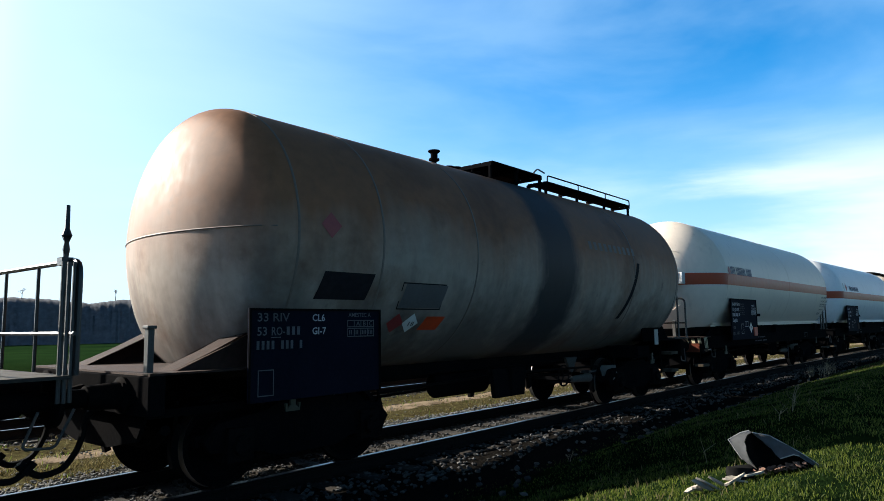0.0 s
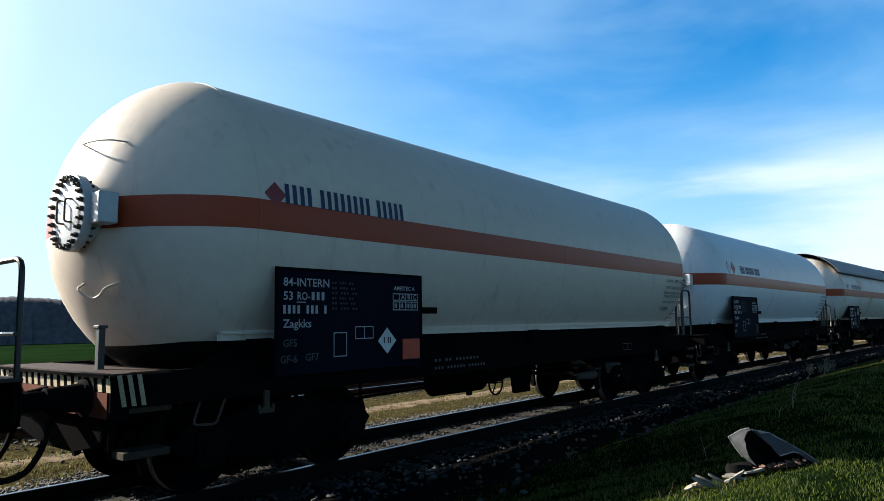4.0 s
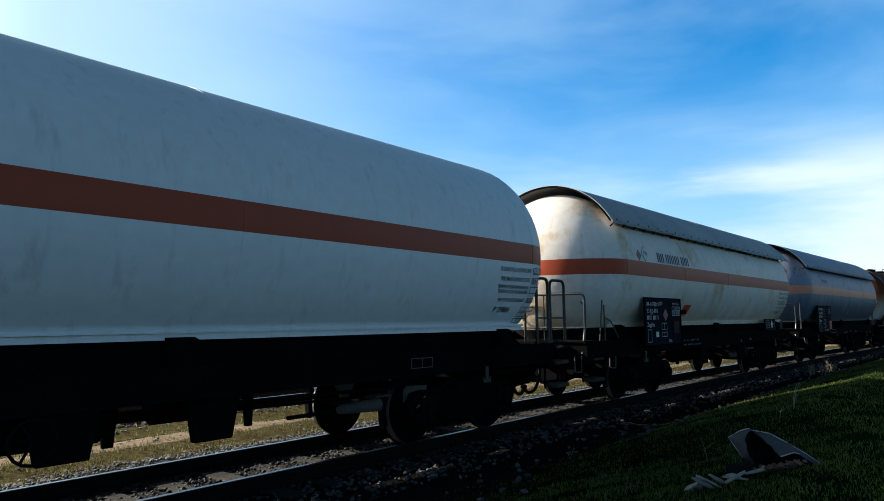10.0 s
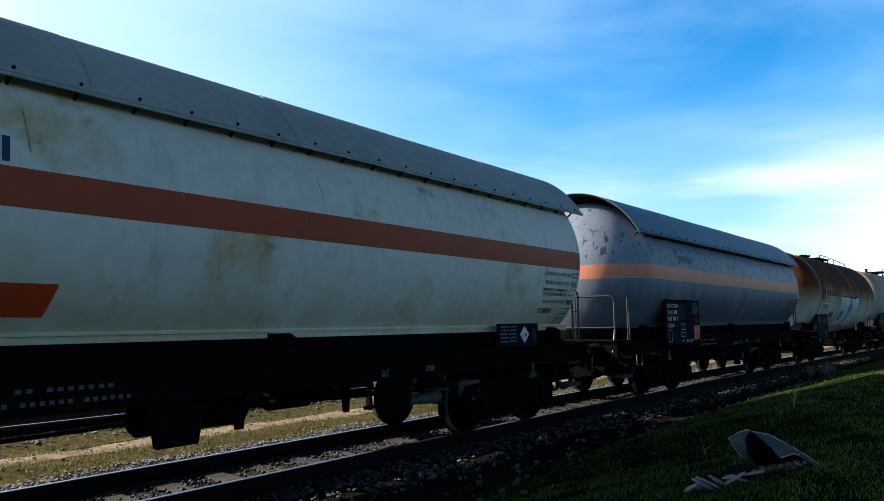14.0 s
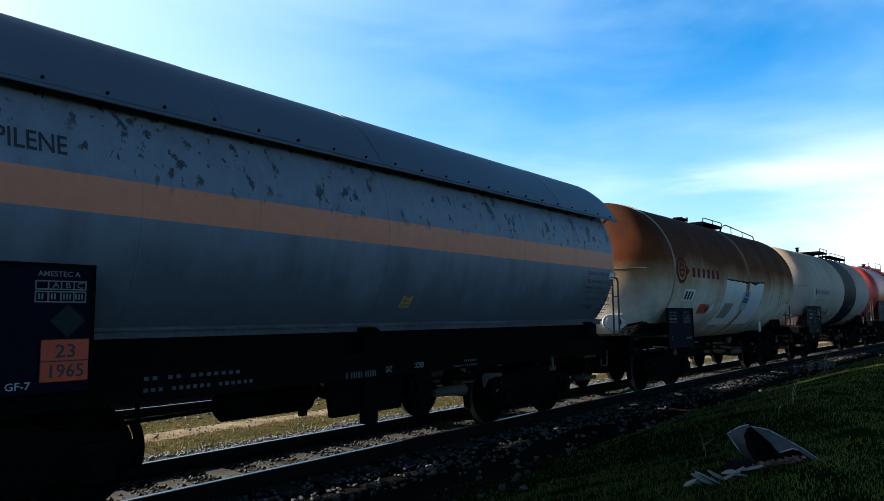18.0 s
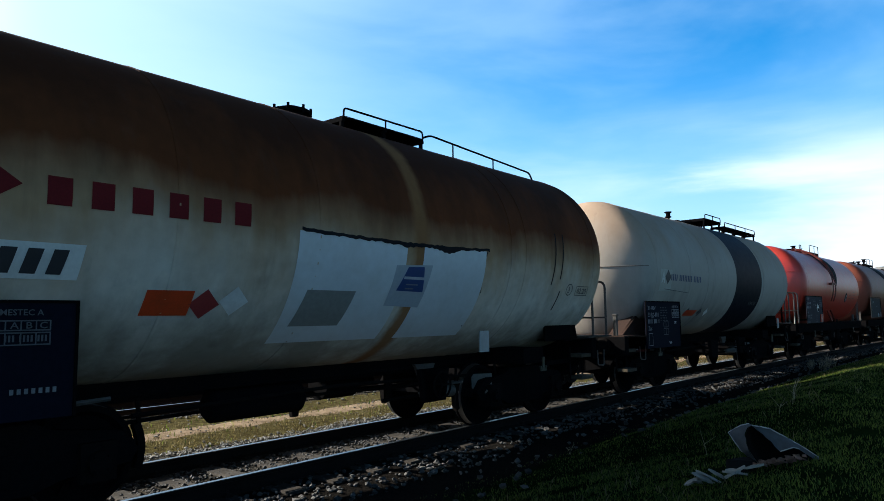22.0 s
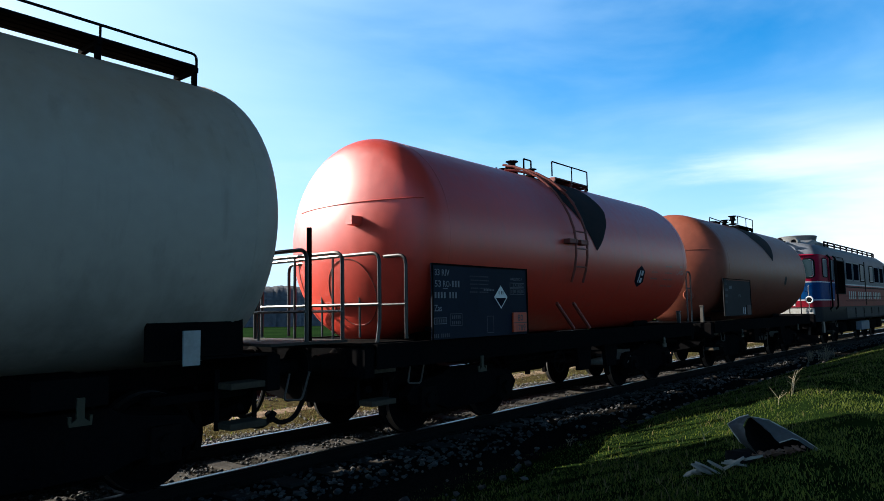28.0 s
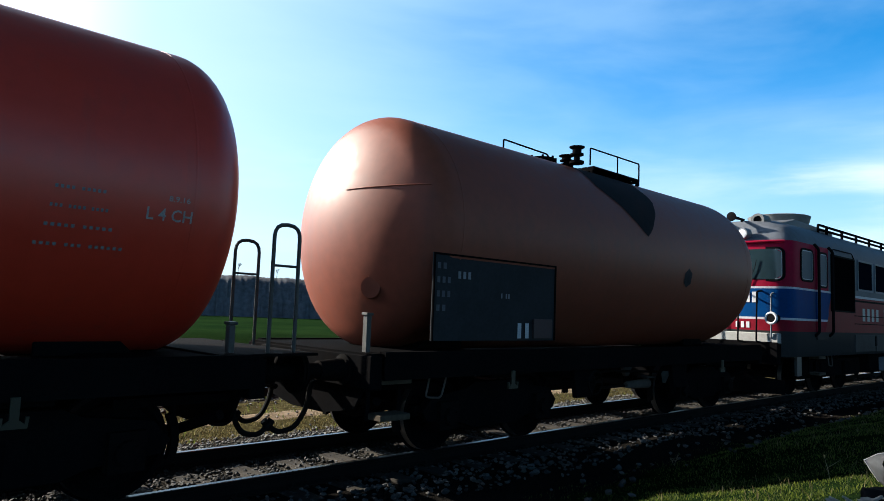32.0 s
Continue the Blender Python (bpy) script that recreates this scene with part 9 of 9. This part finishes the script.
def torn_sheet():
    """A stiff torn sheet of grey roofing felt standing folded on the grass, with broken bits under it."""
    bx, by = 4.76, -5.89
    z0 = float(height(np.array([bx]), np.array([by]))[0])
    right, ahead = Vector((0.629, -0.777, 0)), Vector((0.777, 0.629, 0))

    def at(a, b, c):
        return Vector((bx, by, z0)) + 0.745 * (right * a + Vector((0, 0, b)) + ahead * c)
    e = thing("torn_sheet", "stiff torn grey sheet standing folded on the grass", "rubbish")
    rnd = random.Random(3)

    def sheet(name, top, low, n=12, m_=6, belly=0.0, material="felt"):
        """A curved sheet between two edges, each a list of (a, b, c)."""
        bm = bmesh.new()

        def along(edge, s):
            k = min(int(s * (len(edge) - 1)), len(edge) - 2)
            q = s * (len(edge) - 1) - k
            return at(*edge[k]).lerp(at(*edge[k + 1]), q)
        grid = []
        for i in range(n + 1):
            row = []
            for j in range(m_ + 1):
                s, q = i / n, j / m_
                p = along(top, s).lerp(along(low, s), q) - ahead * belly * math.sin(math.pi * q)
                p += Vector((rnd.uniform(-1, 1), rnd.uniform(-1, 1), rnd.uniform(-1, 1))) * 0.005
                row.append(bm.verts.new(p))
            grid.append(row)
        for i in range(n):
            for j in range(m_):
                bm.faces.new((grid[i][j], grid[i + 1][j], grid[i + 1][j + 1], grid[i][j + 1]))
        bmesh.ops.solidify(bm, geom=bm.faces[:], thickness=0.01)
        return part(name, bm, M[material], e, smooth=50)
    outer = [(-0.03, 0.0, 0.10), (-0.153, 0.12, 0.10), (-0.21, 0.205, 0.11), (-0.26, 0.29, 0.12), (-0.14, 0.345, 0.14), (-0.06, 0.362, 0.14)]
    inner = [(-0.02, 0.01, 0.02), (-0.145, 0.138, -0.02), (-0.162, 0.205, -0.02), (-0.165, 0.29, 0.0), (-0.11, 0.335, 0.06), (-0.05, 0.355, 0.10)]
    ridge = [(-0.05, 0.35, 0.10), (-0.027, 0.345, 0.11), (0.108, 0.318, 0.12), (0.21, 0.26, 0.11), (0.30, 0.205, 0.085), (0.377, 0.155, 0.05), (0.537, 0.03, -0.03)]
    hem = [(-0.05, 0.34, 0.09), (0.04, 0.255, 0.04), (0.125, 0.146, -0.02), (0.24, 0.178, -0.02), (0.285, 0.168, -0.03), (0.43, 0.06, -0.05), (0.53, 0.0, -0.05)]
    sheet("felt_flap", outer, inner, belly=0.0)
    # hollow and back are black: the fold's shade is put into their colour
    sheet("felt_hollow", inner, [(0.19, 0.0, 0.16), (0.14, 0.08, 0.20), (0.09, 0.16, 0.20), (0.05, 0.24, 0.18), (0.0, 0.31, 0.15), (-0.04, 0.35, 0.12)], belly=-0.03, material="hose")
    sheet("felt_panel", ridge, hem, n=18, belly=0.01)
    sheet("felt_back", ridge, [(0.02, 0.0, 0.20), (0.08, 0.0, 0.22), (0.16, 0.0, 0.22), (0.24, 0.0, 0.20), (0.32, 0.0, 0.17), (0.40, 0.0, 0.10), (0.53, 0.0, 0.0)], material="hose")

    # rims paler than the felt: the sunlit edge is put into the colour
    def rim(pts, r):
        bm = bmesh.new()
        tube(bm, [at(*p) for p in pts], r * 0.745, 5)
        part("torn_edge", bm, M["edge"], e, "torn edge of the sheet, its sunlight put into the pale colour")
    rim(outer[1:], 0.0045)
    rim(ridge, 0.0055)
    rim(hem[2:5], 0.005)
    rim([(-0.24, -0.06, -0.10), (-0.10, -0.055, -0.16), (0.06, -0.03, -0.17), (0.24, -0.02, -0.12), (0.34, 0.03, -0.06)], 0.007)
    # dark crumpled lump and broken boards beside it
    bm = bmesh.new()
    turned(bm, [(-0.10, 0), (-0.07, 0.04), (-0.01, 0.06), (0.05, 0.05), (0.09, 0.03), (0.11, 0)], 10, Matrix.Translation(at(-0.22, 0.02, 0.0)) @ Matrix.Rotation(radians(-50), 4, "Z"))
    for v in bm.verts:
        v.co += Vector((rnd.uniform(-1, 1), rnd.uniform(-1, 1), rnd.uniform(-1, 1))) * 0.018
    tagged(part("crumpled_bag", bm, M["hose"], None, smooth=50), "crumpled black plastic on the grass", "rubbish")
    for k in range(92):
        board = k < 11
        a = (rnd.uniform(-0.75, -0.32) if k > 3 else rnd.uniform(-0.45, -0.15)) if board else rnd.uniform(-0.2, 0.32)
        c = rnd.uniform(-0.10, 0.06) - 0.12 * (a < -0.3)
        s = rnd.uniform(0.05, 0.11) if board else rnd.uniform(0.012, 0.036)
        bm = bmesh.new()
        out = [(s * rnd.uniform(0.7, 1.1) * math.cos(q), s * (0.35 if board else 0.6) * rnd.uniform(0.6, 1.1) * math.sin(q)) for q in [k2 * 1.05 for k2 in range(6)]]
        plate(bm, out, 0, 0.012 if board else 0.005, "z")
        p = at(a, 0, c)
        zz = float(height(np.array([p.x]), np.array([p.y]))[0]) + rnd.uniform(0.02, 0.05)
        m = pose(p.x, p.y, zz, rnd.uniform(-32, 32), rnd.uniform(-32, 32), -50 + rnd.uniform(-35, 35) * (1 if board else 3))
        for v in bm.verts:
            v.co = m @ v.co
        tagged(part("broken_board" if board else "dead_leaf", bm, M["rubble"] if board else M["leaf"], None), "pale broken board on the grass" if board else "dead brown leaf under the torn sheet", "rubble" if board else "leaf", "broken boards" if board else "dead leaves")


torn_sheet()


# ---- bare trees on the far bank ----
def bare_tree(x, y, tall, seed, z):
    rnd = random.Random(seed)
    e = thing("bare_tree", "small leafless tree on the skyline", "tree", "skyline trees")
    bm = bmesh.new()
    rod(bm, (x, y, z), (x, y, z + tall * 0.45), tall * 0.03, 7, tall * 0.02)
    part("trunk", bm, M["bark"], e)
    bm = bmesh.new()

    def grow(p, d, ln, r, lv):
        q = p + d * ln
        rod(bm, p, q, r, 5, r * 0.6)
        if lv:
            for _ in range(4 if lv > 1 else 5):
                nd = (d + Vector((rnd.uniform(-0.8, 0.8), rnd.uniform(-0.8, 0.8), rnd.uniform(-0.1, 0.6)))).normalized()
                grow(q, nd, ln * rnd.uniform(0.55, 0.8), r * 0.55, lv - 1)
    grow(Vector((x, y, z + tall * 0.42)), Vector((0, 0, 1)), tall * 0.2, tall * 0.02, 3)
    part("crown", bm, M["bark"], e)


for k in range(11):
    rnd = random.Random(300 + k)
    a = radians(44 + 2.7 * k + rnd.uniform(-1, 1))
    d = rnd.uniform(108.5, 110.5)
    bare_tree(d * math.cos(a), d * math.sin(a) - 7, rnd.uniform(2.2, 3.6), 400 + k, 5.0)


# ---- what moves ----
def motions():
    ts = [k / 2 for k in range(65)]
    for e, um in CARS:
        rows = []
        for t in ts:
            u = um - gone(t)
            x, y, a = line(u)
            rows.append((t, pose(x, y, 0, 0, 0, math.degrees(a))))
        walk(e, rows)
    tw = [k / 6 for k in range(193)]
    turn = [(t, math.degrees(gone(t) / WHEEL)) for t in tw]
    for w, ax in WHEELSETS:
        walk(w, [(t, pose(ax, 0, WHEEL, 0, -q, 0)) for t, q in turn])


motions()
